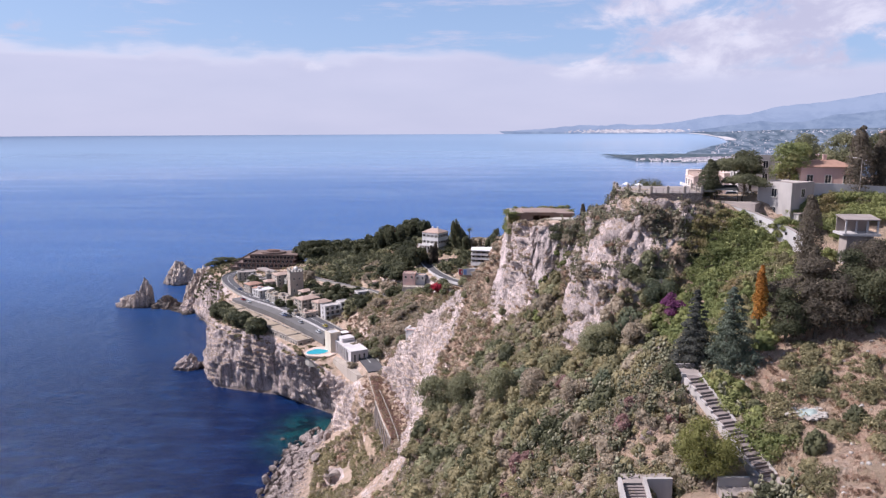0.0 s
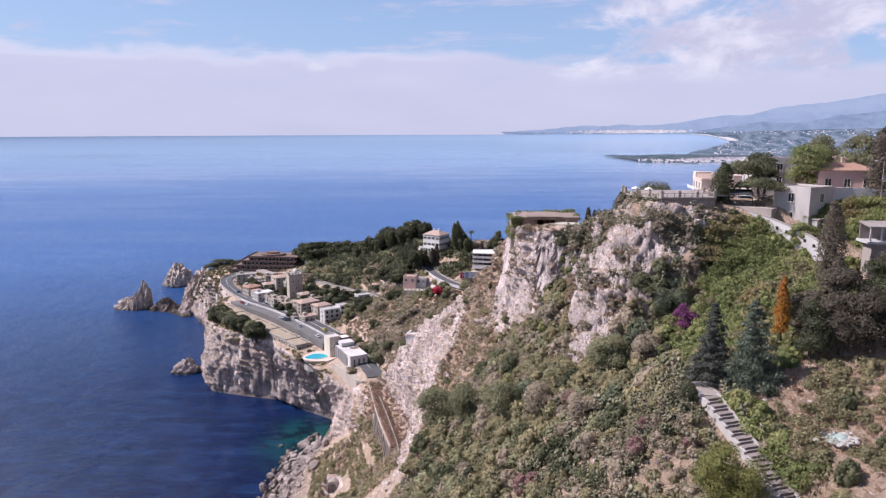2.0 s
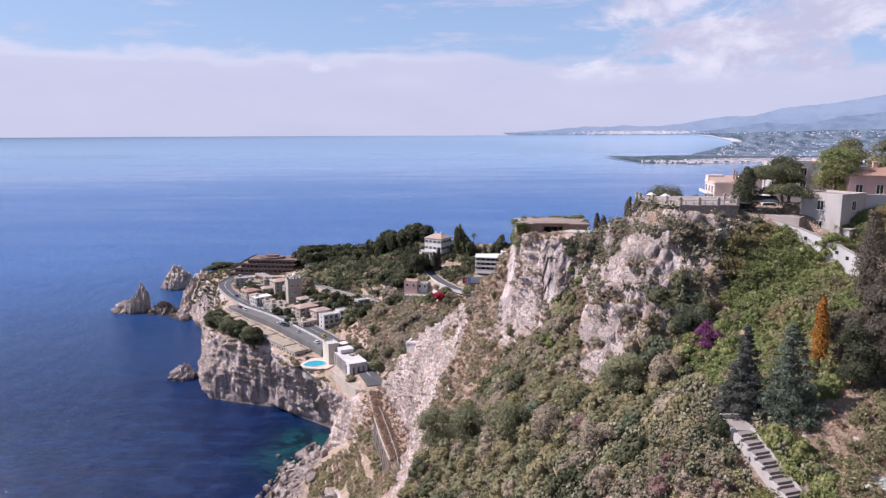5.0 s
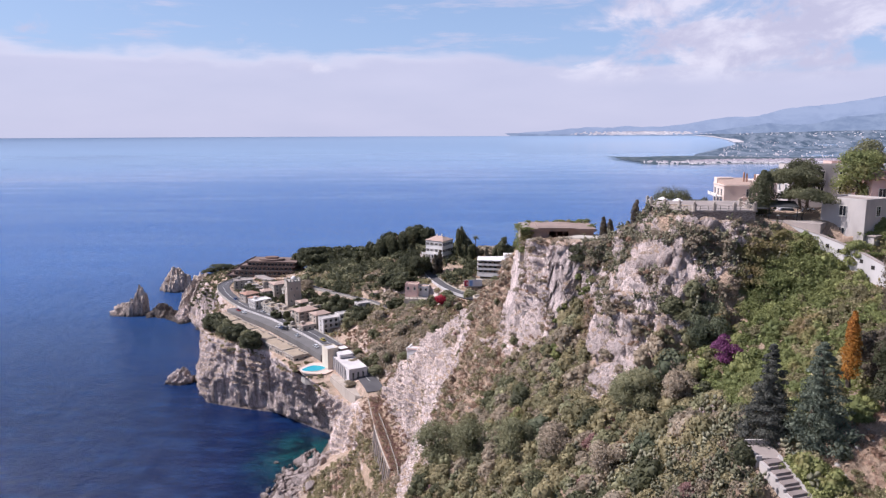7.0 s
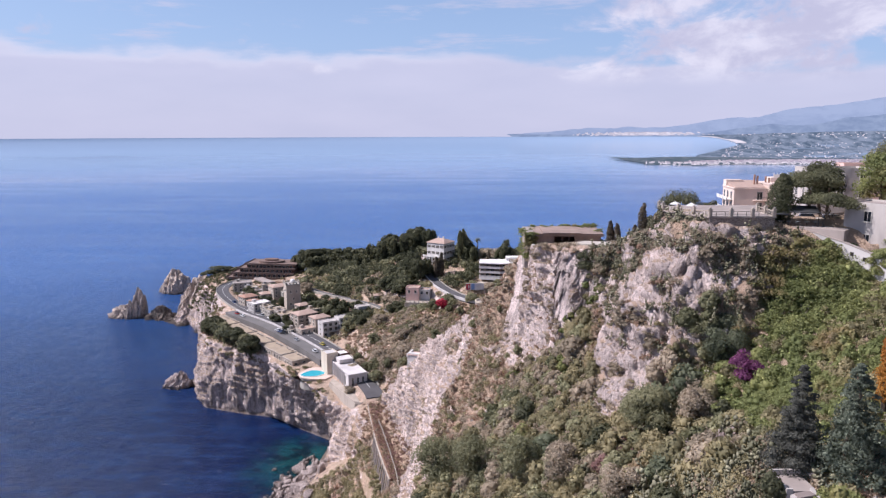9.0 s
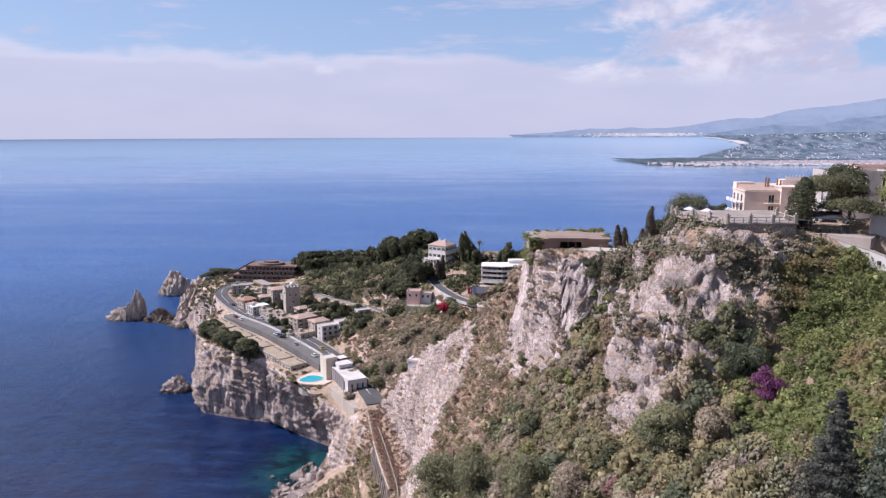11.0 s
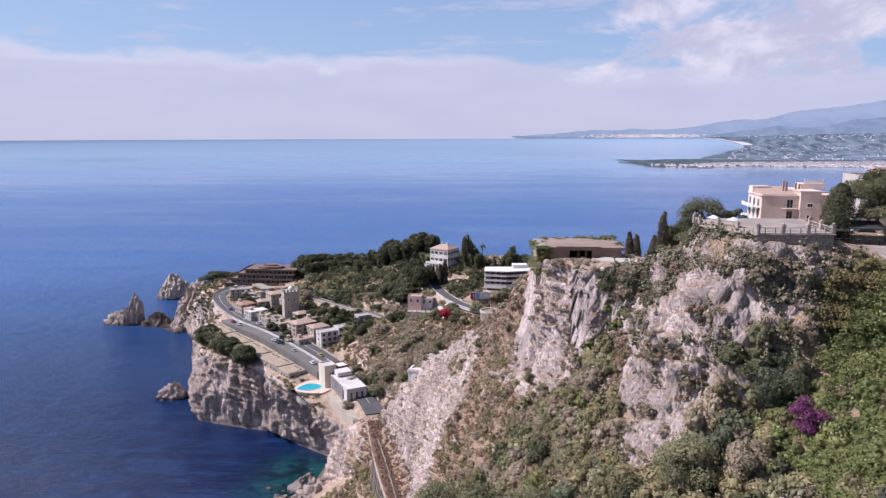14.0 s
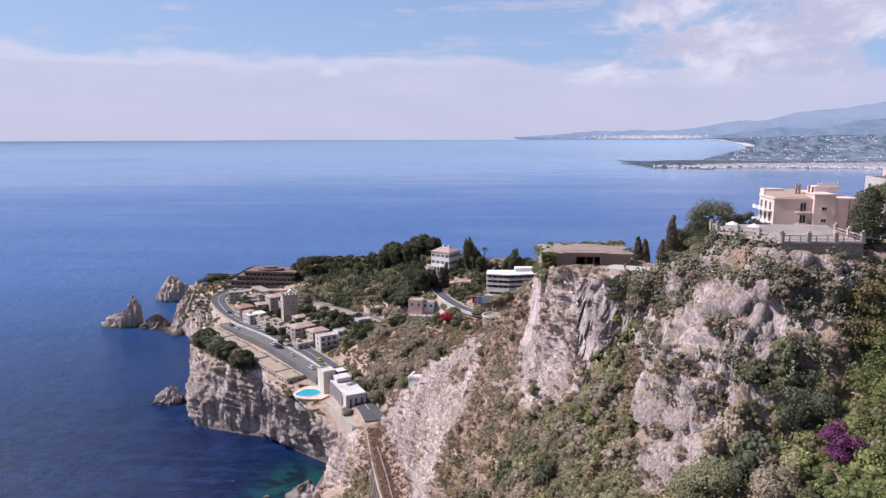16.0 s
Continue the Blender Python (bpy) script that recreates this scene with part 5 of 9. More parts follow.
def stepped_hotel():
    """Large brown hotel stepping down the end of the cape in long terraces."""
    ob = thing("stepped_hotel", -151, 594, 40.2, -6, "brown concrete hotel stepping down in long terraces", "hotel")
    for k, (x0, x1, y0, y1, z) in enumerate(((-30, 26, -17, 18, 4.0), (-26.5, 26, -13.5, 18, 7.2), (-22.5, 26, -10, 18, 10.4), (-17.5, 26, -6.5, 18, 13.4))):
        bm = bmesh.new()
        box(bm, x0 + 1.6, y0 + 1.6, (-8 if k == 0 else z - 3.6), x1 - 1.6, y1, z - 0.5)
        part("storey", bm, M_BROWN, ob)
        bm = bmesh.new()
        box(bm, x0, y0, z - 0.497, x1, y1 + 0.5, z)
        box(bm, x0, y0, z, x1, y0 + 0.25, z + 0.8)
        box(bm, x0, y0 + 0.25, z, x0 + 0.25, y1, z + 0.8)
        part("terrace_slab", bm, M_HOTEL, ob)
        for j in range(12):
            u = x0 + 4 + j * (x1 - x0 - 8) / 11
            window(ob, pose(u, y0 + 1.59, z - 3.1), 2.2, 2.2)
        for j in range(5):
            window(ob, pose(x0 + 1.59, y0 + 5 + j * 5.2, z - 3.1, 0, 0, -90), 2.2, 2.2)
    bm = bmesh.new()
    out = [(math.cos(a) * 11 + 2, math.sin(a) * 7 + 5) for a in np.linspace(0, 2 * math.pi, 25)[:-1]]
    prism(bm, out, 13.403, 15.0)
    part("roof_drum", bm, M_HOTEL, ob)
    bm = bmesh.new()
    prism(bm, [(x * 0.55 + 0.9, y * 0.55 + 2.2) for x, y in out], 15.003, 16.3)
    part("roof_lantern", bm, M_BROWN, ob)
    bm = bmesh.new()
    box(bm, -3.5, -30, 0, 3.5, 0, 1.2, pose(-2, -17, 3.5, -3, 0, 40))
    part("ramp", bm, M_CONC, ob)


stepped_hotel()

# ---- ridge: villa, red house, slab hotel ----
villa = house("white_villa", -4.8, 470, 78.5, -33, 13, 12.5, 12.4, 3, 4, "hip", M_WHITE, M_PALETILE, "white three-storey villa with pale pink hip roof", deep=6, rise=2.6, chimney=2, shutter=True)
bm = bmesh.new()
box(bm, -7.6, -9.5, 3.7, 2.0, -6.26, 4.0)
part("porch_roof", bm, M_WHITE, villa)
bm = bmesh.new()
box(bm, -7.6, -9.5, 4.003, 2.0, -9.35, 4.9)
part("porch_parapet", bm, M_WHITE, villa)
for j in range(5):
    bm = bmesh.new()
    box(bm, -7.4 + 2.2 * j, -9.3, -3, -6.9 + 2.2 * j, -8.8, 3.697)
    part("porch_post", bm, M_WHITE, villa)
house("villa_annex", -17, 466, 77, -20, 9, 6, 3.6, 1, 3, "flat", M_WHITE, M_PALETILE, "low white annex with terrace beside the villa", deep=5)
house("garden_room", 6.5, 462, 76, -20, 8, 6, 3.6, 1, 3, "flat", M_CREAM, M_FLAT, "low cream garden room below the villa", deep=5)
house("red_house", -31.5, 510, 80, 18, 12.5, 10, 6.4, 2, 3, "hip", M_RED, M_TILE, "dark red house with red hip roof among trees", deep=5, rise=2.2)
pav = thing("restaurant_pavilion", 3.4, 436, 69.8, -8, "open pavilion with tan flat roof and dark interior", "pavilion")
bm = bmesh.new()
box(bm, -7.5, -5.5, 3.9, 7.5, 6.5, 4.4)
part("roof", bm, M_FLAT, pav)
bm = bmesh.new()
box(bm, -6.5, 1, -3, 6.5, 6, 3.897)
part("back_wall", bm, M_BROWN, pav)
for j in range(6):
    bm = bmesh.new()
    box(bm, -7 + 2.72 * j, -5.0, -3, -6.65 + 2.72 * j, -4.65, 3.897)
    part("post", bm, M_WHITE, pav)
bm = bmesh.new()
box(bm, -8.5, -8.5, -4, 8.5, 8, -0.2)
part("platform", bm, M_PALETILE, pav)


def slab_hotel():
    """Three-storey modern hotel: white cranked floor slabs over deep dark balconies."""
    ob = thing("slab_hotel", 32.5, 420, 79.5, 0, "white modern hotel with cranked balcony slabs", "hotel")
    out = [(-15, -5.5), (-3, -8.2), (15.5, -4.2), (16, 6), (-14, 6)]
    ins = [(-14.4, -2.6), (-3, -5.0), (14.6, -1.4), (15, 5.6), (-13.4, 5.6)]
    for k in range(4):
        z = 2.65 * k
        bm = bmesh.new()
        prism(bm, out, z - 0.22 - (1.2 if k == 0 else 0), z + 0.22)
        part("roof_slab" if k == 3 else "floor_slab", bm, M_WHITE, ob)
        if k < 3:
            bm = bmesh.new()
            prism(bm, ins, z + 0.223, z + 2.427)
            part("storey", bm, M_BROWN, ob)
            bm = bmesh.new()
            for a, b in zip(out[:2], out[1:3]):
                A, B = Vector((*a, 0)), Vector((*b, 0))
                d = (B - A).normalized()
                mm = Matrix.Translation((A.x, A.y, z + 0.223)) @ pose(0, 0, 0, 0, 0, math.degrees(math.atan2(d.y, d.x)))
                box(bm, 0.1, 0.05, 0, (B - A).length - 0.1, 0.15, 0.75, mm)
            part("balcony_front", bm, M_PALEW, ob)
            for a, b in zip(ins[:2], ins[1:3]):
                A, B = Vector((*a, 0)), Vector((*b, 0))
                d = (B - A).normalized()
                n = 4 if k >= 0 else 3
                for j in range(n):
                    c = A + (B - A) * (j + 0.5) / n
                    window(ob, Matrix.Translation((c.x, c.y, z + 0.35)) @ pose(0, 0, 0, 0, 0, math.degrees(math.atan2(d.y, d.x))) @ pose(0, -0.01, 0), 1.8, 1.9)
    bm = bmesh.new()
    prism(bm, [(1, 1), (13, 2), (12, 7), (1, 7)], 8.173, 10.0)
    part("penthouse", bm, M_WHITE, ob)
    bm = bmesh.new()
    prism(bm, [(-20, -8), (-17, -11), (-4, -12), (6, -10), (4, -7), (-14, -5)], -7, -2.8)
    single("hotel_forecourt", bm, M_PATH, "curved pale concrete forecourt below the slab hotel", "terrace", m=pose(32.5, 420, 79.5))


slab_hotel()


def billboard():
    ob = thing("billboard", 14.7, 401, 70.5, 6, "wide billboard panel with red and blue blocks", "sign")
    bm = bmesh.new()
    box(bm, -5.1, -0.1, 4.6, 5.1, 0.1, 8.3)
    part("panel", bm, M_SIGNG, ob)
    for x0, x1, mat in ((-4.9, -2.6, M_SIGNR), (-2.0, -0.2, M_SIGNB)):
        bm = bmesh.new()
        box(bm, x0, -0.14, 4.8, x1, -0.103, 8.1)
        part("colour_block", bm, mat, ob)
    for x in (-3.6, -2.6):
        bm = bmesh.new()
        box(bm, x, -0.17, 5.6, x + 0.5, -0.143, 7.2)
        part("pale_mark", bm, M_WHITE, ob)
    for x in (1.0, 2.2, 3.4):
        bm = bmesh.new()
        box(bm, x, -0.14, 5.4, x + 0.8, -0.103, 7.4)
        part("pale_bar", bm, M_WHITE, ob)
    for x in (-4, 0, 4):
        bm = bmesh.new()
        tube(bm, (x, 0.2, -2), (x, 0.2, 8.0), 0.12, 0.1)
        part("post", bm, M_IRON, ob)


billboard()


def round_lookout():
    ob = thing("round_lookout", 19.3, 383, 66, 0, "round stone lookout with pale rim beside the upper lane", "terrace")
    bm = bmesh.new()
    prism(bm, [(math.cos(a) * 5.0, math.sin(a) * 5.0) for a in np.linspace(0, 2 * math.pi, 33)[:-1]], -4, 7.0)
    part("drum", bm, M_MASON, ob)
    n = 32
    bm = bmesh.new()
    for i in range(n):
        a, b = 2 * math.pi * i / n, 2 * math.pi * (i + 1) / n
        prism(bm, [(math.cos(a) * 4.7, math.sin(a) * 4.7), (math.cos(a) * 5.25, math.sin(a) * 5.25), (math.cos(b) * 5.25, math.sin(b) * 5.25), (math.cos(b) * 4.7, math.sin(b) * 4.7)], 7.003, 7.8)
    part("rim", bm, M_CREAM, ob)
    bm = bmesh.new()
    tube(bm, (0, 0, 7), (0, 0, 13), 0.09, 0.06)
    part("mast", bm, M_WHITE, ob)


round_lookout()
house("pink_cottage", -20, 416, 69.4, -8, 7.5, 7, 3.9, 1, 2, "flat", M_PINK, M_PALETILE, "pink plastered cottage with red roof terrace", deep=5)
house("pink_cottage", -13.2, 416.5, 69.0, -8, 6, 6, 2.9, 1, 2, "flat", M_PALEW, M_PALETILE, "white wing of the pink cottage with tiled terrace", deep=5)
bm = bmesh.new()
box(bm, -9, -3, -6, 9, 3, 0)
for j in range(8):
    box(bm, -8.8 + 2.45 * j, -2.9, 0, -8.4 + 2.45 * j, -2.6, 1.0)
box(bm, -9, -2.95, 1.0, 9, -2.55, 1.2)
single("cottage_terrace", bm, M_BEIGE, "beige balustraded terrace below the pink cottage", "terrace", m=pose(-15, 410, 66.2, 0, 0, -8))
house("wayside_hut", -44, 452, 57, 10, 5, 4, 3.0, 1, 1, "hip", M_CREAM, M_PALETILE, "small cream wayside hut beside the hill road", deep=3, rise=1.2)
house("garden_hut", -26, 447, 62, 10, 6, 5, 3.2, 1, 2, "hip", M_CREAM, M_PALETILE, "small cream garden hut among trees", deep=3, rise=1.2)

# small house on the spur
sp = thing("spur_house", -12.6, 298, 67.5, -18, "small white house with a sloping red roof on the spur", "house")
sp.scale = (0.85, 0.85, 0.85)
bm = bmesh.new()
vs = box(bm, -3.6, -3.2, -6, 4.2, 3.6, 5.2)
for v in vs:
    if v.co.z > 0 and v.co.y < 0:
        v.co.z += 1.6
part("wall", bm, M_WHITE, sp)
bm = bmesh.new()
vs = box(bm, -3.2, -3.5, 5.0, 4.5, 3.9, 5.35)
for v in vs:
    if v.co.y < 0:
        v.co.z += 0.9
part("roof", bm, M_PINK, sp, "faded red roof")
bm = bmesh.new()
box(bm, -3.95, -3.5, 5.0, -3.2, 3.9, 6.3)
part("gable_wall", bm, M_WHITE, sp)
window(sp, pose(0.5, -3.21, 2.0), 1.0, 1.4)
base = min(height(-22, 296.3), height(-16, 297))
bm = bmesh.new()
for k in range(5):
    box(bm, -11 + 1.6 * k, -0.3, 0.603, -10.2 + 1.6 * k, 0.2, 1.9 - 0.4 * (k % 2))
box(bm, -11.5, -0.5, -2.5, -3.4, 0.4, 0.6)
single("broken_wall", bm, M_CREAM, "broken cream stone wall beside the spur house", "wall", m=pose(-11, 298, base + 1.4, 0, 0, 8))


# ---- gallery over the coast road ----
def gallery():
    """Rock-fall gallery: overgrown roof slab on a row of slanting concrete piers."""
    ob = thing("road_gallery", 0, 0, 0, 0, "concrete road gallery with slanting piers and overgrown roof", "gallery")
    L = smooth_line([(-36.6, 326, 40.2), (-32, 303, 39.6), (-27, 281, 39.2), (-21, 259, 38.6)], 1.0)
    n = 26
    for k in range(n):
        q = L[int(k * (len(L) - 1) / (n - 1))]
        bm = bmesh.new()
        tube(bm, (q[0] - 1.3, q[1] - 0.5, q[2] - 8.5), (q[0] + 0.1, q[1], q[2] - 0.35), 0.34, 0.26, 6)
        part("pier", bm, M_CONC, ob)
    def sweep(nm, x0, x1, z0, z1, mat, lo=0, hi=None):
        bm = bmesh.new()
        rows = [[bm.verts.new((q[0] + x, q[1], q[2] + z)) for x, z in ((x0, z0), (x1, z0), (x1, z1), (x0, z1))] for q in L[lo:hi]]
        for a, b in zip(rows[:-1], rows[1:]):
            for s in range(4):
                bm.faces.new((a[s], a[(s + 1) % 4], b[(s + 1) % 4], b[s]))
        bm.faces.new(rows[0][::-1])
        bm.faces.new(rows[-1])
        part(nm, bm, mat, ob)

    sweep("edge_beam", -0.2, 0.25, -0.75, 0.12, M_BEIGE)
    sweep("roof_slab", 0.253, 5.6, -0.7, 0.05, M_SOIL)
    sweep("foot_wall", -2.2, -1.0, -14.0, -8.3, M_STONE)
    sweep("road_deck", -0.997, 5.0, -9.0, -8.4, M_ASPH)
    # back wall coloured near-black for the shade under the roof
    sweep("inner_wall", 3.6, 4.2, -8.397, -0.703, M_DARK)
    ribbon("roof_path", [(-29.5, 306, 40.6), (-27.5, 299, 40.35), (-23, 281, 40.0), (-18.6, 262, 39.5), (-17, 250, 41.0)], 0.2, M_STONE, "narrow pale footpath on the overgrown gallery roof", "path", 0.5)


gallery()


def tunnel_portal():
    ob = thing("tunnel_portal", -46.8, 277.4, 9.2, -8, "old stone railway tunnel portal above the beach", "tunnel")
    bm = bmesh.new()
    n = 12
    R, T = 2.1, 3.1
    arc = [(math.cos(math.pi * k / n), math.sin(math.pi * k / n)) for k in range(n + 1)]
    for k in range(n):
        a, b = arc[k], arc[k + 1]
        q = [(a[0] * R, a[1] * R + 2.2), (a[0] * T, a[1] * T + 2.3), (b[0] * T, b[1] * T + 2.3), (b[0] * R, b[1] * R + 2.2)]
        lo = [bm.verts.new((x, -1.2, z)) for x, z in q]
        hi = [bm.verts.new((x, 6, z)) for x, z in q]
        bm.faces.new(lo)
        bm.faces.new(hi[::-1])
        for i in range(4):
            bm.faces.new((lo[i], hi[i], hi[(i + 1) % 4], lo[(i + 1) % 4]))
    box(bm, -T, -1.2, -3, -R, 6, 2.25)
    box(bm, R, -1.2, -3, T, 6, 2.25)
    part("arch", bm, M_MASON, ob)
    bm = bmesh.new()
    box(bm, -7.5, -0.6, -3, -T - 0.003, 0.4, 3.2)
    part("wing_wall", bm, M_MASON, ob)
    bm = bmesh.new()
    box(bm, T + 0.003, -0.6, -3, 8.0, 0.4, 4.6)
    part("wing_wall", bm, M_MASON, ob)
    # near-black plug stands for the darkness inside the tunnel
    bm = bmesh.new()
    box(bm, -R, 3.5, -2, R, 4, 4.6)
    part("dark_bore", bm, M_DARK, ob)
    bm = bmesh.new()
    box(bm, -2.0, -9, -2.5, 2.0, 3.4, 0)
    part("track_bed", bm, M_PATH, ob)


tunnel_portal()


# ---- ruin on the crag ----
def ruin():
    ob = thing("ruined_pavilion", 28, 197.5, 133.0, -3, "abandoned concrete pavilion draped with ivy on the crag", "ruin")
    bm = bmesh.new()
    box(bm, -6.8, -6.5, 3.4, 9.2, 7, 4.05)
    box(bm, -5.0, -6.9, 4.05, 4.0, 5, 4.3)
    part("roof_slab", bm, M_OLDROOF, ob)
    for a in ((-6.4, -5.6, -5.2, 6.6), (7.9, -3.5, 8.7, 6.6), (-5.2, 5.6, 7.9, 6.6), (-6.4, -5.9, -2.2, -5.2), (2.6, -5.9, 8.7, -5.2)):
        bm = bmesh.new()
        box(bm, a[0], a[1], -3, a[2], a[3], 3.397)
        part("wall", bm, M_OLDROOF, ob)
    bm = bmesh.new()
    box(bm, -5.1, 1.5, -1, 7.8, 1.8, 3.39)
    part("inner_wall", bm, M_BROWN, ob)
    for x in (-0.4, 1.2):
        bm = bmesh.new()
        box(bm, x, -5.7, -1, x + 0.3, -5.3, 3.397)
        part("post", bm, M_BROWN, ob)
    bm = bmesh.new()
    box(bm, -9.2, -5.5, -5, -6.9, 6.8, 3.9)
    part("ivy_wall", bm, M_CONC, ob)
    for z, u in ((1.4, -3.5), (1.4, 0.5)):
        window(ob, pose(-6.41, u, z, 0, 0, -90), 1.0, 1.5)
    return ob


ruin()
ribbon("crag_path", [(27.5, 172.5, 138.05), (32, 168, 138.45), (38, 165.5, 138.75), (41, 165, 138.9)], 4.4, M_PATH, "pale gravel path along the crag top", "path", 2.5)


# ---- belvedere terrace on the crag ----
def belvedere():
    out = [(43.0, 141.9), (53.6, 141.9), (54.4, 150), (58, 160), (44, 161), (38.6, 154.5), (38.4, 151.8)]
    ob = thing("belvedere", 0, 0, 0, 0, "stone-walled belvedere terrace with a pale balustrade", "terrace")
    bm = bmesh.new()
    prism(bm, out, 136, 146.8)
    part("wall", bm, M_MASON, ob)
    bm = bmesh.new()
    prism(bm, [(x + (0.25 if x > 45 else -0.25), y - 0.2) for x, y in out], 146.803, 146.95)
    part("coping", bm, M_CONC, ob)
    edge = [(38.5, 154.3), (38.5, 151.9), (43.1, 142.05), (53.5, 142.05), (54.3, 150)]
    for a, b in zip(edge[:-1], edge[1:]):
        L = math.hypot(b[0] - a[0], b[1] - a[1])
        mm = pose(a[0], a[1], 146.953, 0, 0, math.degrees(math.atan2(b[1] - a[1], b[0] - a[0])))
        n = max(1, round(L / 3.4))
        for k in range(n + 1):
            bm = bmesh.new()
            u = L * k / n
            box(bm, u - 0.24, -0.22, 0, u + 0.24, 0.22, 1.15, mm)
            box(bm, u - 0.31, -0.29, 1.153, u + 0.31, 0.29, 1.27, mm)
            bmesh.ops.create_uvsphere(bm, u_segments=8, v_segments=5, radius=0.2, matrix=mm @ pose(u, 0, 1.42))
            part("pier", bm, M_BEIGE, ob)
        for k in range(n):
            u0, u1 = L * k / n + 0.3, L * (k + 1) / n - 0.3
            rail = bmesh.new()
            box(rail, u0, -0.09, 0.84, u1, 0.09, 0.93, mm)
            box(rail, u0, -0.06, 0.40, u1, 0.06, 0.45, mm)
            box(rail, u0, -0.13, 0.0, u1, 0.13, 0.12, mm)
            m2 = 2
            for j in range(m2):
                c = u0 + (u1 - u0) * (j + 0.5) / m2
                box(rail, c - 0.05, -0.05, 0.123, c + 0.05, 0.05, 0.797, mm)
            part("rail_panel", rail, M_BEIGE, ob)
    for k, (x, y) in enumerate(((40.6, 152), (42.6, 149.4))):
        p2 = thing("garden_parasol", x, y, 146.97, 30 * k, "low white canvas parasol on the terrace", "parasol", "parasols on the belvedere")
        bm = bmesh.new()
        tube(bm, (0, 0, 0), (0, 0, 1.3), 0.04, 0.04, 6)
        part("pole", bm, M_WHITE, p2)
        bm = bmesh.new()
        bmesh.ops.create_cone(bm, segments=8, radius1=1.0, radius2=0.1, depth=0.45, matrix=pose(0, 0, 1.3))
        part("canopy", bm, M_WHITE, p2)


belvedere()


def apartment_house():
    ob = thing("apartment_house", 101.5, 251, 132, -8, "cream apartment house with terracotta roof and balconies", "house")
    W = ((-11.2, -7, -1.2, 7, 11.0), (-1.2, -8.2, 4.2, 6, 12.4), (4.2, -6.2, 10.8, 7, 11.2))
    for k, (x0, y0, x1, y1, h) in enumerate(W):
        bm = bmesh.new()
        box(bm, x0, y0, -14, x1 - 0.003, y1, h)
        part("wall", bm, M_ROSE, ob)
        bm = bmesh.new()
        box(bm, x0 - 0.25, y0 - 0.25, h + 0.003, x1 + (0.2 if k != 0 else -0.02), y1 + 0.2, h + 0.3)
        part("cornice", bm, M_ROSE, ob)
    bm = bmesh.new()
    vs = box(bm, -10.8, -6.6, 11.303, -1.5, 6.6, 11.5)
    for v in vs:
        if v.co.z > 11.4 and v.co.y > 0:
            v.co.z += 1.5
    part("roof", bm, M_PALETILE, ob)
    bm = bmesh.new()
    box(bm, -11.2, 3, 11.303, -6, 7, 13.2)
    box(bm, 1.5, 0.5, 12.703, 8.2, 6, 14.2)
    part("roof_room", bm, M_ROSE, ob)
    bm = bmesh.new()
    box(bm, 2.5, 1, 14.203, 7.8, 1.12, 15.2)
    for j in range(6):
        box(bm, 2.5 + 1.02 * j, 1, 15.203, 2.6 + 1.02 * j, 1.1, 15.7)
    part("roof_railing", bm, M_WHITE, ob)
    for x, h in ((-3.8, 15.2), (-2.9, 14.8), (-0.4, 14.6), (0.6, 14.2)):
        bm = bmesh.new()
        box(bm, x - 0.24, -1.2, 11.5, x + 0.24, -0.7, h)
        part("chimney", bm, M_TILE, ob)
    for z in (1.2, 4.5, 7.8):
        m = pose(-3.6, -7.01, z)
        window(ob, m, 1.5, 2.3)
        bm = bmesh.new()
        box(bm, -5.6, -8.1, z - 0.35, -1.6, -7.003, z - 0.17)
        part("balcony", bm, M_ROSE, ob)
        bm = bmesh.new()
        for j in range(12):
            box(bm, -5.55 + 0.35 * j, -8.08, z - 0.167, -5.51 + 0.35 * j, -8.04, z + 0.8)
        box(bm, -5.6, -8.1, z + 0.8, -1.6, -8.02, z + 0.86)
        part("railing", bm, M_IRON, ob)
        window(ob, pose(1.4, -8.21, z + 0.4), 1.3, 0.9)
        for j in range(3):
            bm = bmesh.new()
            box(bm, -13.2, -5.5 + 4.2 * j, z - 0.35, -11.203, -2.0 + 4.2 * j, z - 0.15)
            box(bm, -13.2, -5.5 + 4.2 * j, z - 0.147, -13.1, -2.0 + 4.2 * j, z + 0.75)
            part("side_balcony", bm, M_WHITE, ob)
            window(ob, pose(-11.21, -3.8 + 4.2 * j, z, 0, 0, -90), 1.6, 2.2)
    for x, z in ((7.3, 2), (7.3, 6)):
        bm = bmesh.new()
        tube(bm, (x + 1.2, -6.3, -4), (x + 1.2, -6.3, 11), 0.09, 0.09, 6)
        part("drainpipe", bm, M_IRON, ob)
    house("garden_house", 121, 262, 133, -10, 10, 8, 7.6, 2, 3, "flat", M_WHITE, M_FLAT, "pale garden house partly hidden by trees", deep=5)
    house("pink_terrace_house", 141, 268, 142, -12, 13, 9, 7.5, 2, 3, "flat", M_PINK, M_PALETILE, "pink terraced house with pale trim on the slope", deep=8)
    house("white_house_in_trees", 72, 266, 122.5, -5, 8, 7, 4.5, 1, 2, "hip", M_WHITE, M_WHITE, "white house peeking out of dark pines", deep=8)
    house("far_slope_house", 46, 455, 82, 0, 16, 8, 3.6, 1, 5, "flat", M_WHITE, M_WHITE, "low white house behind the conifers", deep=6)


apartment_house()


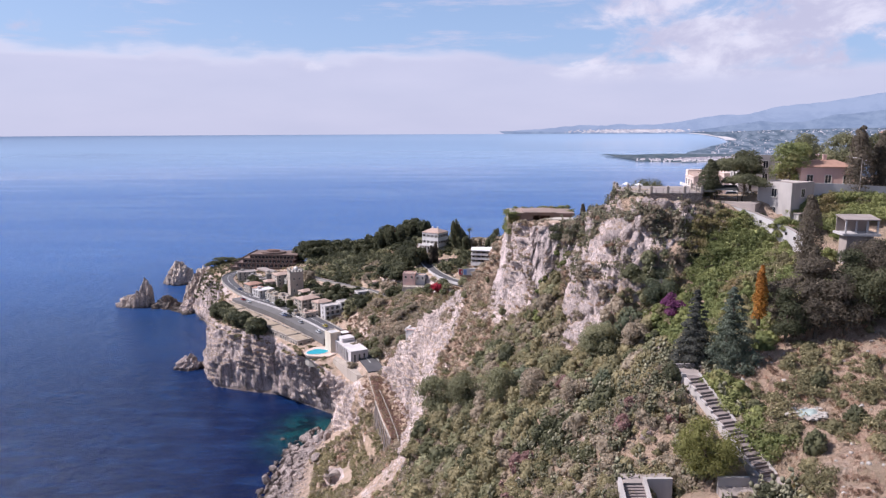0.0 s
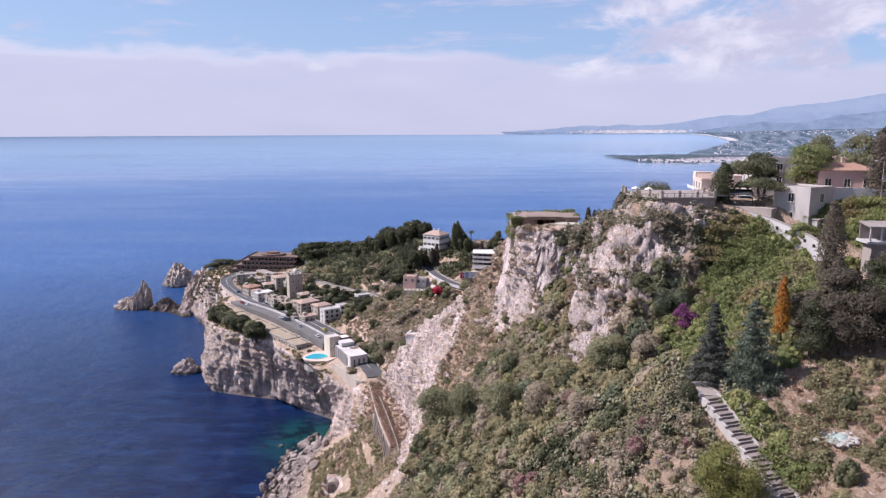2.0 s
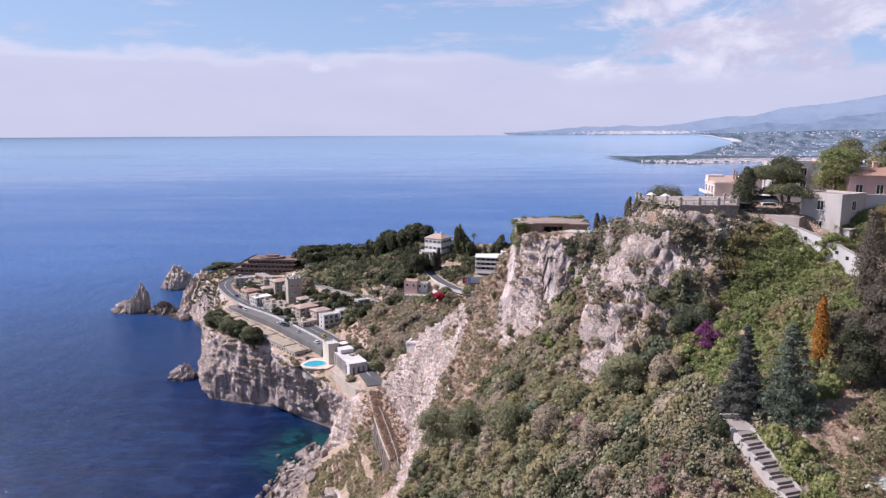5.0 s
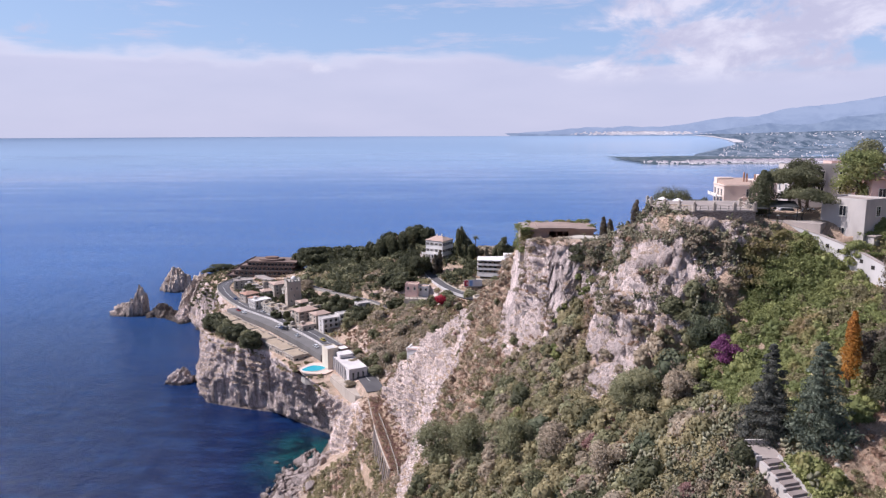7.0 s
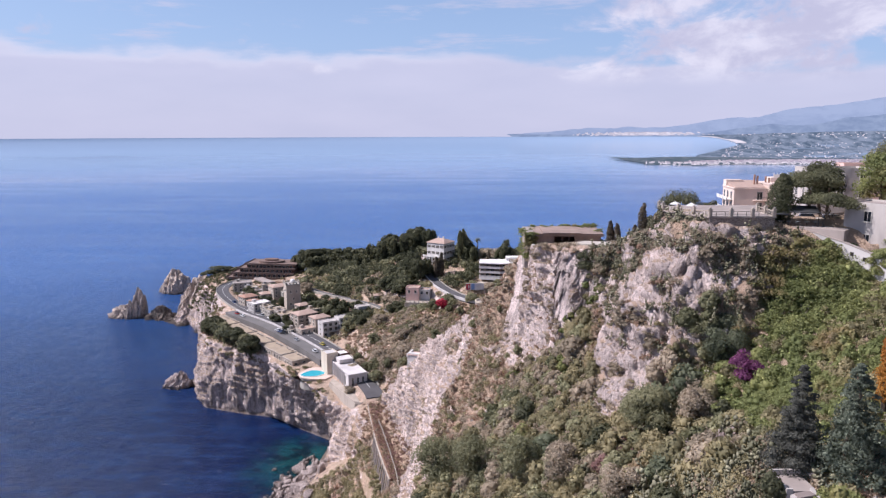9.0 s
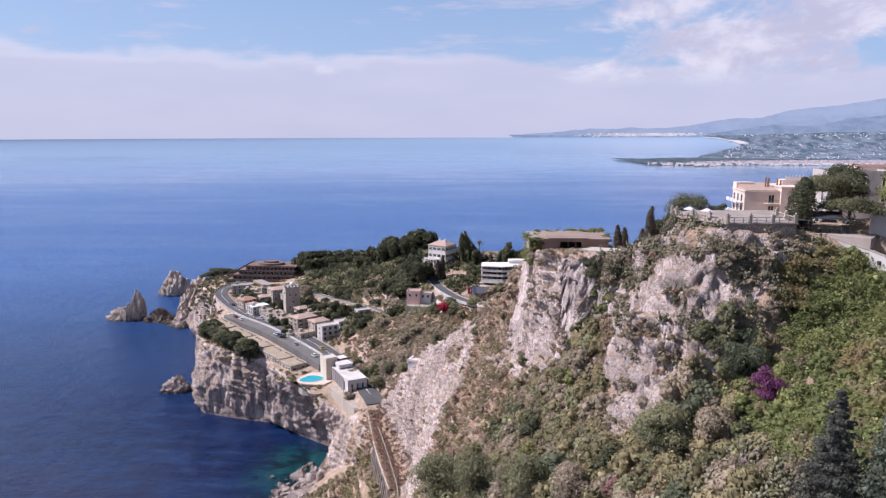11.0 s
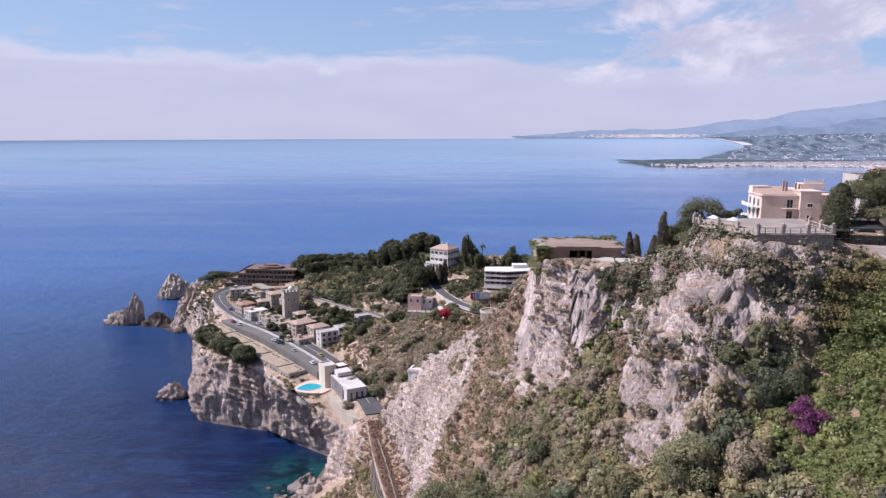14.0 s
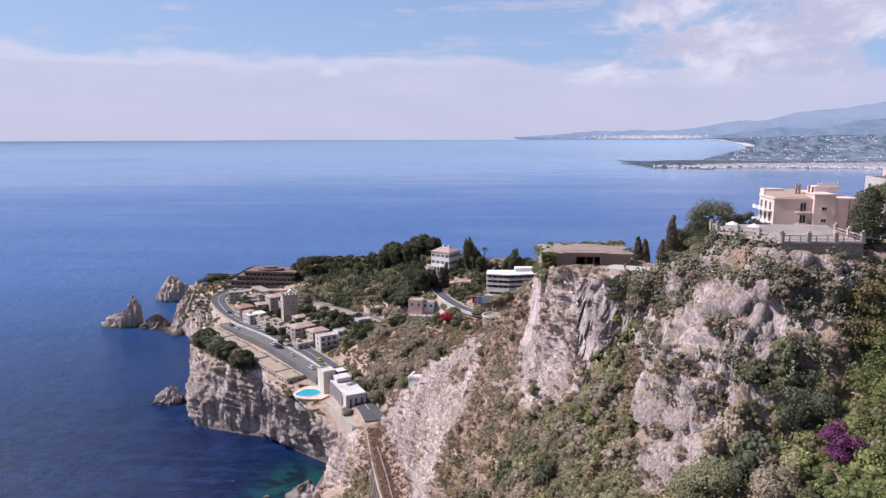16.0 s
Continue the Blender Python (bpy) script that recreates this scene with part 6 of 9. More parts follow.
# ---- upper garden: stepped white wall, grey tower house, pink house ----
def upper_garden():
    w = thing("garden_wall", 0, 0, 0, 0, "stepped white garden wall with small square openings", "wall")
    nodes = ((54.2, 145.4, 145.0), (59.5, 143.4, 144.6), (63.2, 138.6, 143.2), (66.0, 133.2, 141.7), (68.0, 127.6, 139.8))
    for k, (a, b) in enumerate(zip(nodes[:-1], nodes[1:])):
        mat = M_PALEW
        L = math.hypot(b[0] - a[0], b[1] - a[1])
        fall = b[2] - a[2]
        mm = pose(a[0], a[1], 0, 0, 0, math.degrees(math.atan2(b[1] - a[1], b[0] - a[0])))
        for nm, x0, y0, x1, y1, lo, hi, mt in (("wall_run", 0, 0, L - 0.01, 0.6, -6.5, 0.0, mat), ("coping", -0.05, -0.06, L - 0.06, 0.66, 0.003, 0.14, M_CONC)):
            bm = bmesh.new()
            vs = box(bm, x0, y0, 0, x1, y1, 1)
            for v in vs:
                v.co.z = a[2] + fall * v.co.x / L + (hi if v.co.z > 0.5 else lo)
            bmesh.ops.transform(bm, matrix=mm, verts=vs)
            part(nm, bm, mt, w)
        if k > 1:
            for u in (0.25, 0.6):
                # dark plate on the wall face stands for a shaded opening
                bm = bmesh.new()
                z = a[2] + fall * u
                box(bm, L * u - 0.3, -0.05, z - 1.5, L * u + 0.3, -0.012, z - 0.9, mm)
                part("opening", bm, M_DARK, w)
    g = house("tower_house", 71.0, 142.4, 141.6, -60, 7.6, 7.4, 7.4, 2, 1, "flat", M_GREY, M_CONC, "weathered grey square house with parapet", sides="fr", deep=8, rim=0.3, ww=1.1, wh=1.6)
    bm = bmesh.new()
    box(bm, 3.85, -3.0, -1.5, 5.2, 2.5, 1.6)
    part("lean_to", bm, M_GREY, g)
    bm = bmesh.new()
    box(bm, 3.8, -3.2, 1.603, 5.6, 2.7, 1.8)
    part("canopy", bm, M_CONC, g)
    house("pink_house", 82.6, 150, 147.0, -14, 10.5, 8, 4.9, 1, 3, "hip", M_PINK, M_TILE, "pink single-storey house with terracotta hip roof", deep=6, rise=1.5, chimney=1)
    ribbon("terrace_wall", [(73.5, 141, 149.0), (80, 141.5, 148.9), (88, 140, 148.5), (98, 137, 148)], 0.5, M_PALEW, "long pale garden wall below the pink house", "wall", 4.5, kind="")
    house("manor", 79, 172, 147.0, -10, 12, 9, 6.0, 2, 3, "flat", M_GREY, M_CONC, "grey stone house behind the umbrella pine", deep=6)
    house("hill_house", 103, 152, 152, -12, 10, 8, 7, 2, 3, "hip", M_CREAM, M_TILE, "cream hillside house beside tall cypresses", deep=6)
    p3 = thing("pergola", 71.8, 118, 142.2, -6, "white-posted pergola with grey roof", "pergola")
    p3.scale = (0.68, 0.68, 0.68)
    bm = bmesh.new()
    vs = box(bm, -4.2, -2.6, 3.4, 4.2, 3.2, 3.7)
    for v in vs:
        if v.co.y > 0:
            v.co.z += 0.7
    part("roof", bm, M_CONC, p3)
    for x in (-3.8, -1.3, 1.3, 3.8):
        bm = bmesh.new()
        box(bm, x - 0.18, -2.4, 0.1, x + 0.18, -2.05, 3.397)
        part("post", bm, M_PALEW, p3)
    bm = bmesh.new()
    box(bm, -4.4, -2.9, -0.5, 4.4, 3.4, 0.1)
    part("platform", bm, M_PALEW, p3)
    bm = bmesh.new()
    box(bm, -4.0, 2.6, 0.1, 4.0, 2.9, 3.9)
    part("back_wall", bm, M_CONC, p3)
    bm = bmesh.new()
    box(bm, -3.2, -2.0, -8, 3.2, 2.2, -0.503)
    part("plinth", bm, M_CONC, p3)
    a = thing("awning_shelter", 58.6, 146.5, 145.0, -16, "dark awning shelter under the pines", "shelter")
    for x0, x1, z in ((-4.2, -0.8, 1.9), (-0.6, 4.0, 2.3)):
        bm = bmesh.new()
        vs = box(bm, x0, -1.8, z, x1, 2.4, z + 0.12)
        for v in vs:
            if v.co.y > 0:
                v.co.z += 0.7
        part("awning", bm, M_AWN, a)
    for x in (-4, -0.7, 3.8):
        bm = bmesh.new()
        tube(bm, (x, -1.6, -1), (x, -1.6, 2.3), 0.06, 0.06, 6)
        part("post", bm, M_IRON, a)
    for k, x in enumerate((-3.2, -2.0, -0.9, 0.6, 1.9, 3.1)):
        t2 = thing("cafe_table", 58.6 + x, 145.6 - 0.28 * x, 145.0, 0, "small white round cafe table under the awning", "table", "cafe tables")
        bm = bmesh.new()
        bmesh.ops.create_cone(bm, cap_ends=True, segments=12, radius1=0.4, radius2=0.4, depth=0.04, matrix=pose(0, 0, 0.75))
        part("tabletop", bm, M_WHITE, t2)
        bm = bmesh.new()
        tube(bm, (0, 0, -0.4), (0, 0, 0.73), 0.04, 0.04, 6)
        part("leg", bm, M_IRON, t2)
    bm = bmesh.new()
    prism(bm, [(53.8, 145.7), (59.4, 143.8), (63.4, 139), (66, 142), (66, 152), (54, 152)], 138, 144.99)
    single("shelter_platform", bm, M_CONC, "bare concrete platform behind the garden wall", "terrace")


upper_garden()


# ---- long garden stairs ----
def garden_stairs():
    ob = thing("garden_stairs", 0, 0, 0, 0, "long pale concrete garden stairs between low walls", "stairs")
    A, B = Vector((35.6, 93.8, 125.3)), Vector((40.0, 78.6, 117.8))
    d = Vector((B.x - A.x, B.y - A.y, 0))
    L = d.length
    mm = pose(A.x, A.y, 0, 0, 0, math.degrees(math.atan2(d.y, d.x)))
    groups, W = 13, 0.95
    drop = (A.z - B.z) / groups
    for k in range(groups):
        u0, z = L * k / groups, A.z - drop * k
        tread = L / groups
        for j, (a, b, zz) in enumerate(((0.0, tread * 0.72, z), (tread * 0.72, tread, z - drop / 2))):
            bm = bmesh.new()
            box(bm, u0 + a, -W, zz - 1.6, u0 + b - 0.003, W, zz, mm)
            part("step", bm, M_STEP, ob)
    for s, h, n in ((-1, 0.16, groups), (1, 0.30, 1)):
        for k in range(n):
            bm = bmesh.new()
            u0, u1 = L * k / n, L * (k + 1) / n - 0.003
            z0 = A.z - (A.z - B.z) * k / n
            z1 = A.z - (A.z - B.z) * (k + 1) / n
            vs = box(bm, u0, s * (W + 0.2) - 0.197, 0, u1, s * (W + 0.2) + 0.197, 1)
            for v in vs:
                zz = z0 if v.co.x < (u0 + u1) / 2 else z1
                if n > 1:
                    zz = z0 * 0.55 + z1 * 0.45 - (0.25 if v.co.x > (u0 + u1) / 2 else 0)
                v.co.z = zz + h if v.co.z > 0.5 else zz - 4.0
            bmesh.ops.transform(bm, matrix=mm, verts=vs)
            part("side_wall", bm, M_GREY, ob)
    # upper landing
    bm = bmesh.new()
    box(bm, 34.3, 93.9, 122, 37.2, 97.2, 125.32)
    part("landing", bm, M_CONC, ob)
    bm = bmesh.new()
    box(bm, 34.05, 93.7, 122, 34.297, 97.2, 125.65)
    box(bm, 34.05, 97.203, 122, 37.2, 97.45, 125.9)
    box(bm, 34.3, 93.7, 122, 34.7, 93.897, 125.65)
    part("parapet", bm, M_GREY, ob)
    # lower landing and the flight that turns away
    bm = bmesh.new()
    box(bm, 37.2, 75.4, 113, 42, 78.6, 117.9)
    part("landing", bm, M_CONC, ob)
    bm = bmesh.new()
    box(bm, 33.4, 77.6, 112, 37.2, 78.0, 118.2)
    box(bm, 33.4, 77.55, 118.203, 37.2, 78.05, 118.33)
    part("retaining_wall", bm, M_GREY, ob)
    bm = bmesh.new()
    box(bm, 33.4, 75.4, 111, 37.2, 77.6, 117.2)
    part("landing", bm, M_CONC, ob)
    for k in range(14):
        bm = bmesh.new()
        box(bm, 22.4, 79.8 - 0.36 * (k + 1), 108, 25.0, 79.8 - 0.36 * k - 0.003, 116.2 - 0.19 * k)
        part("step", bm, M_STEP, ob)
    for x in (22.1, 25.2):
        bm = bmesh.new()
        vs = box(bm, x - 0.2, 74.6, 108, x + 0.2, 80.2, 117.1)
        for v in vs:
            if v.co.z > 112 and v.co.y < 77:
                v.co.z -= 2.6
        part("side_wall", bm, M_GREY, ob)
    bm = bmesh.new()
    box(bm, 22.0, 80.2, 109, 28.6, 82.6, 116.3)
    part("landing", bm, M_CONC, ob)
    bm = bmesh.new()
    box(bm, 25.4, 79.7, 109, 28.6, 80.15, 117.1)
    part("retaining_wall", bm, M_GREY, ob)


garden_stairs()


def rubble_heap():
    rng = random.Random(4)
    z = height(46.7, 83)
    ob = thing("tarp_heap", 46.7, 83.4, z, 15, "crumpled grey-green tarpaulin over pale rubble", "heap")
    xs = np.linspace(-1.7, 1.7, 22)
    X, Y = np.meshgrid(xs, xs * 0.75)
    R = np.sqrt((X / 1.7) ** 2 + (Y / 1.28) ** 2)
    P = np.stack([X, Y, 0 * X], -1).reshape(-1, 3)
    Z = np.maximum(0, 1 - R ** 2) * 0.35 - 0.3 * np.maximum(0, R - 0.9) + 0.42 * np.abs(fbm(P, 1.1, 4, 4).reshape(X.shape)) * (1.2 - 0.6 * R) + 0.1
    g = grid_ob("tarp", np.stack([X, Y, Z], -1), M_TARP)
    g.parent = ob
    for k in range(80):
        a, r = rng.uniform(0, 6.28), rng.uniform(1.2, 2.7)
        s = rng.uniform(0.12, 0.42)
        bm = bmesh.new()
        bmesh.ops.create_icosphere(bm, subdivisions=1, radius=s)
        for v in bm.verts:
            v.co *= rng.uniform(0.7, 1.2)
            v.co.z *= 0.7
        part("stone", bm, M_RUBBLE, ob, m=pose(math.cos(a) * r - 0.3, math.sin(a) * r * 0.8, s * 0.5 + 0.05))


rubble_heap()


# ---- sea stacks and boulders ----
def sea_rock(name, x, y, rx, ry, h, seed, label, lean=0.0, peaks=1.0, sub=5, mat=M_STACK):
    bm = bmesh.new()
    bmesh.ops.create_icosphere(bm, subdivisions=sub, radius=1.0)
    P = np.array([v.co for v in bm.verts])
    Q = P + seed * 7.7
    n = 1 + 0.40 * ridged(Q, 0.75, 5, seed) + 0.30 * fbm(Q, 1.2, 3, seed + 5) + 0.34 * ridged(Q * np.array([1, 1, 0.55]), 0.32, 4, seed + 9) + 0.10 * ridged(Q, 0.12, 2, seed + 13)
    top = np.clip(P[:, 2], -0.3, 1)
    narrow = 1 - 0.62 * np.maximum(top, 0) ** 0.7 * peaks
    V = np.stack([P[:, 0] * rx * n * narrow + lean * np.maximum(top, 0) * rx, P[:, 1] * ry * n * narrow, np.where(top > 0, top * h * n, top * 6)], -1)
    for v, c in zip(bm.verts, V):
        v.co = c
    return single(name, bm, mat, label, "rock", m=pose(x, y, -0.6))


sea_rock("sea_rock", -274, 622, 5.4, 5.4, 16.5, 3, "tall knobbed limestone pillar standing in the sea", 0.1, 0.30, 5, M_SEAROCK)
sea_rock("sea_rock", -288, 623, 10, 7, 7.5, 5, "low craggy shelf at the foot of the pillar", 0, 0.3, 5, M_SEAROCK)
sea_rock("sea_rock", -281, 619, 5, 5, 10, 6, "stepped rock shoulder against the pillar", 0.2, 0.4, 5, M_SEAROCK)
sea_rock("sea_rock", -254, 619, 9.5, 8, 9.0, 8, "dark pointed rock beside the pillar", 0.1, 0.65)
sea_rock("sea_rock", -243, 622, 4, 4, 3, 9, "small dark rock near the headland", 0, 0.5, 4)
sea_rock("sea_rock", -236, 616, 4, 3, 2.5, 10, "small pale rock near the headland", 0, 0.5, 4)
sea_rock("sea_rock", -281, 722, 12, 11, 16, 11, "broad pale blocky rock off the headland", -0.05, 0.22, 5, M_SEAROCK)
sea_rock("sea_rock", -175, 452, 8.5, 6, 6.8, 12, "pale wedge-shaped rock standing in the sea", 0.35, 0.7, 5, M_BOULDER)
sea_rock("sea_rock", -165, 454, 3.4, 3, 3.5, 14, "small dark rock beside the pale wedge", 0, 0.7, 4)
sea_rock("sea_rock", -157, 492, 3.5, 3, 3.5, 15, "small dark rock below the cape cliff", 0, 0.7, 4)
sea_rock("sea_rock", -226, 636, 13, 20, 25, 16, "craggy headland rock at the cape's end", 0.25, 0.5, 5, M_SEAROCK)
sea_rock("sea_rock", -222, 606, 12, 9, 10, 17, "low pale ledges below the headland", 0, 0.4, 5, M_ROCK)

for k, (x, y, r, h) in enumerate(((-246, 612, 5, 2.2), (-238, 606, 6, 2.6), (-231, 601, 6, 3.0), (-252, 630, 4, 2.0), (-262, 612, 3.5, 1.6), (-226, 594, 4.5, 2.4), (-205, 575, 3.5, 2.0), (-150, 436, 2.5, 1.4), (-160, 470, 3, 1.6))):
    sea_rock("sea_rock", x, y, r, r * 0.7, h, 20 + k, "low dark reef rock awash below the cape", 0, 0.4, 4)


def boulders():
    rng = np.random.default_rng(9)
    meshes = []
    for k in range(10):
        bm = bmesh.new()
        bmesh.ops.create_icosphere(bm, subdivisions=3, radius=1.0)
        P = np.array([v.co for v in bm.verts])
        cut = np.random.default_rng(40 + k).normal(0, 1, (8, 3))
        cut /= np.linalg.norm(cut, axis=1)[:, None]
        n = np.minimum(1.15, (0.62 / np.maximum(P @ cut.T, 0.05)).min(1)) + 0.05 * ridged(P + k * 5.1, 0.5, 3, k)
        for v, c in zip(bm.verts, P * n[:, None] * np.array([1, 0.8, 0.72])):
            v.co = c
        meshes.append(data_of(bm, M_BOULDER))
    def lay(x, y, s):
        z = max(height(x, y), -0.5)
        if z > 10 + 2 * s:
            return False
        ob = new("boulder", meshes[rng.integers(10)])
        ob.matrix_world = Matrix.LocRotScale((x, y, z + 0.25 * s), Euler(rng.uniform(0, 6.28, 3)), (s, s, s))
        tagged(ob, "pale limestone boulder on the shore" if s < 2.4 else "large tumbled limestone block on the shore", "boulder", "shore boulders")
        return True

    for x, y, s in ((-72, 338, 4.2), (-78, 331, 2.6), (-66, 312, 5.0), (-62, 307, 3.6), (-74, 306, 3.2), (-69, 325, 3.0), (-63, 330, 3.2), (-58, 322, 2.8), (-70, 297, 3.0), (-64, 344, 2.6), (-66, 356, 2.4), (-84, 340, 1.8), (-60, 338, 2.6), (-58, 296, 3.0), (-76, 318, 2.2)):
        lay(x, y, s)
    count = 15
    while count < 290:
        y = rng.uniform(266, 360)
        shore = np.interp(y, (262, 285, 302, 328, 350, 362), (-76, -75, -75, -73, -64, -58))
        inland = abs(rng.normal(0, 10)) - 7.5
        s = rng.choice((0.7, 1.0, 1.4, 1.9, 2.5), p=(0.30, 0.28, 0.22, 0.13, 0.07)) * rng.uniform(0.8, 1.35)
        count += lay(shore + inland, y, s)
    # cobbles between the blocks
    V, F, k = [], [], 0
    for i in range(2600):
        y = rng.uniform(264, 358)
        x = np.interp(y, (262, 285, 302, 328, 350, 362), (-75, -74, -74, -72, -63, -57)) + rng.uniform(-1.5, 17) * rng.random() ** 0.5
        z = height(x, y)
        if z > 8 or z < -0.6:
            continue
        s = rng.uniform(0.2, 0.75)
        P = np.array(((1, 0, 0), (-1, 0.1, 0), (0, 0.9, 0.1), (0.1, -0.9, 0), (0, 0, 0.8), (0, 0, -0.6))) * rng.uniform(0.7, 1.2, (6, 1)) * s + (x, y, z + 0.2 * s)
        V.append(P)
        F.append(np.array(((0, 2, 4), (2, 1, 4), (1, 3, 4), (3, 0, 4), (2, 0, 5), (1, 2, 5), (3, 1, 5), (0, 3, 5)))[:, (0, 1, 2, 2)] + k)
        k += 6
    tagged(new("cobbles", quad_mesh("cobbles", np.concatenate(V), np.concatenate(F), M_BOULDER)), "pale cobbles between the shore boulders", "stones", kind="stuff")


boulders()


# ---- cars, poles ----
def car(x, y, z, rz, paint, label):
    ob = thing("car", x, y, z, rz, label, "car", "cars on the cape")
    bm = bmesh.new()
    box(bm, -0.85, -2.05, 0.28, 0.85, 2.05, 0.85)
    part("body", bm, CAR_PAINTS[paint], ob, bev=0.08)
    bm = bmesh.new()
    vs = box(bm, -0.78, -1.5, 0.852, 0.78, 1.1, 1.45)
    for v in vs:
        if v.co.z > 1.2:
            v.co.x *= 0.82
            v.co.y *= 0.72
    part("cabin", bm, M_GLASS, ob)
    bm = bmesh.new()
    box(bm, -0.62, -1.05, 1.453, 0.62, 0.78, 1.5)
    part("roof", bm, CAR_PAINTS[paint], ob)
    for sx in (-0.8, 0.8):
        for sy in (-1.3, 1.3):
            bm = bmesh.new()
            bmesh.ops.create_cone(bm, cap_ends=True, segments=12, radius1=0.31, radius2=0.31, depth=0.2, matrix=pose(sx, sy, 0.31, 0, 90, 0))
            part("wheel", bm, M_IRON, ob)
    return ob


NAMES = ("white", "silver", "black", "red", "blue", "yellow")
for x, y, z, rz, c in ((-86.5, 408, 44.04, 38, 1), (-96.5, 420.5, 44.12, 75, 2), (-99, 423.5, 44.14, 75, 4), (-101.5, 426.5, 44.16, 75, 0), (-72, 388, 43.84, 38, 0), (-132.5, 460, 44.05, 42, 0), (-138, 466, 44.0, 42, 3),
                       (-52, 371.5, 43.35, 29, 2), (-56, 379.5, 43.75, 29, 0), (-70, 399, 44.25, 36, 5), (-113, 453, 44.55, 44, 0), (-120, 460, 44.5, 44, 1), (-149, 496, 44.25, 36, 4)):
    car(x, y, z, rz, c, NAMES[c] + " car parked along the cape road")
car(66.5, 149.5, 145.0, 70, 0, "white car parked under the pines")
car(63.5, 151.5, 145.0, 70, 1, "silver car parked under the pines")


def lamp_post(x, y, z, h, rz, arm=1.2):
    ob = thing("street_lamp", x, y, z, rz, "slim grey street lamp with a short arm", "lamp post", "street lamps")
    bm = bmesh.new()
    tube(bm, (0, 0, -1), (0, 0, h), 0.09, 0.06)
    part("pole", bm, M_CONC, ob)
    bm = bmesh.new()
    tube(bm, (0, 0, h - 0.1), (arm, 0, h + 0.2), 0.05, 0.04, 5)
    part("arm", bm, M_CONC, ob)
    bm = bmesh.new()
    box(bm, arm - 0.1, -0.12, h + 0.12, arm + 0.5, 0.12, h + 0.24)
    part("head", bm, M_WHITE, ob)


for x, y, z in ((-61, 395, 44), (-43, 366, 42.7), (-82, 422, 44.5), (-106, 452, 44.6), (-134, 479, 44.4)):
    lamp_post(x, y, z, 7.5, 40)
lamp_post(84.5, 139.5, 146.5, 7.5, 170)
lamp_post(90.0, 137.5, 146.5, 7.5, 170)


# ---- plants ----
RNG = np.random.default_rng(77)


def leaf_quads(C, N, size, rng, aspect=0.6):
    """Leaf blades at centres C with normals near N: vertices and quads."""
    n = len(C)
    N = N + rng.normal(0, 0.42, (n, 3))
    N /= np.linalg.norm(N, axis=1)[:, None]
    A = np.cross(N, rng.normal(0, 1, (n, 3)))
    A /= np.maximum(np.linalg.norm(A, axis=1), 1e-6)[:, None]
    B = np.cross(N, A)
    s = (size * rng.uniform(0.6, 1.35, n))[:, None]
    A, B = A * s, B * s * aspect
    V = np.stack([C - A * 1.15 - B * 0.7, C + A * 1.15 - B * 0.9, C + B * 1.5 + N * s * 0.2], 1).reshape(-1, 3)
    F = np.arange(3 * n).reshape(-1, 3)
    return V, F[:, (0, 1, 2, 2)]


def ball(n, rng, low=-0.35):
    P = rng.normal(0, 1, (n * 3, 3))
    P /= np.linalg.norm(P, axis=1)[:, None]
    return P[P[:, 2] > low][:n]


def core(r, c):
    """A small four-sided lump that fills the heart of a clump."""
    V = np.array([(1, 0, -0.4), (-0.5, 0.87, -0.4), (-0.5, -0.87, -0.4), (0, 0, 1)], float) * r + c
    return V, np.array([(0, 1, 3, 3), (1, 2, 3, 3), (2, 0, 3, 3), (0, 2, 1, 1)])


def clumps(centres, radii, leaves, size, rng, squash=0.85, cores=True):
    """Leaves on the skins of overlapping lumps."""
    Vs, Fs, k = [], [], 0
    for c, r in zip(centres, radii):
        P = ball(leaves, rng)
        C = P * r * rng.uniform(0.78, 1.08, len(P))[:, None] * np.array([1, 1, squash]) + c
        V, F = leaf_quads(C, P, size, rng)
        Vs.append(V), Fs.append(F + k)
        k += len(V)
        if cores:
            V, F = core(r * 0.5, c)
            Vs.append(V), Fs.append(F + k)
            k += len(V)
    return np.concatenate(Vs), np.concatenate(Fs)


def bush_kind(seed, lumps, leaves, size, flat=0.75):
    rng = np.random.default_rng(seed)
    C = rng.normal(0, 0.42, (lumps, 3)) * np.array([1, 1, 0.35]) + np.array([0, 0, 0.38])
    R = rng.uniform(0.30, 0.62, lumps)
    return clumps(C, R, leaves, size, rng, flat, lumps < 8)


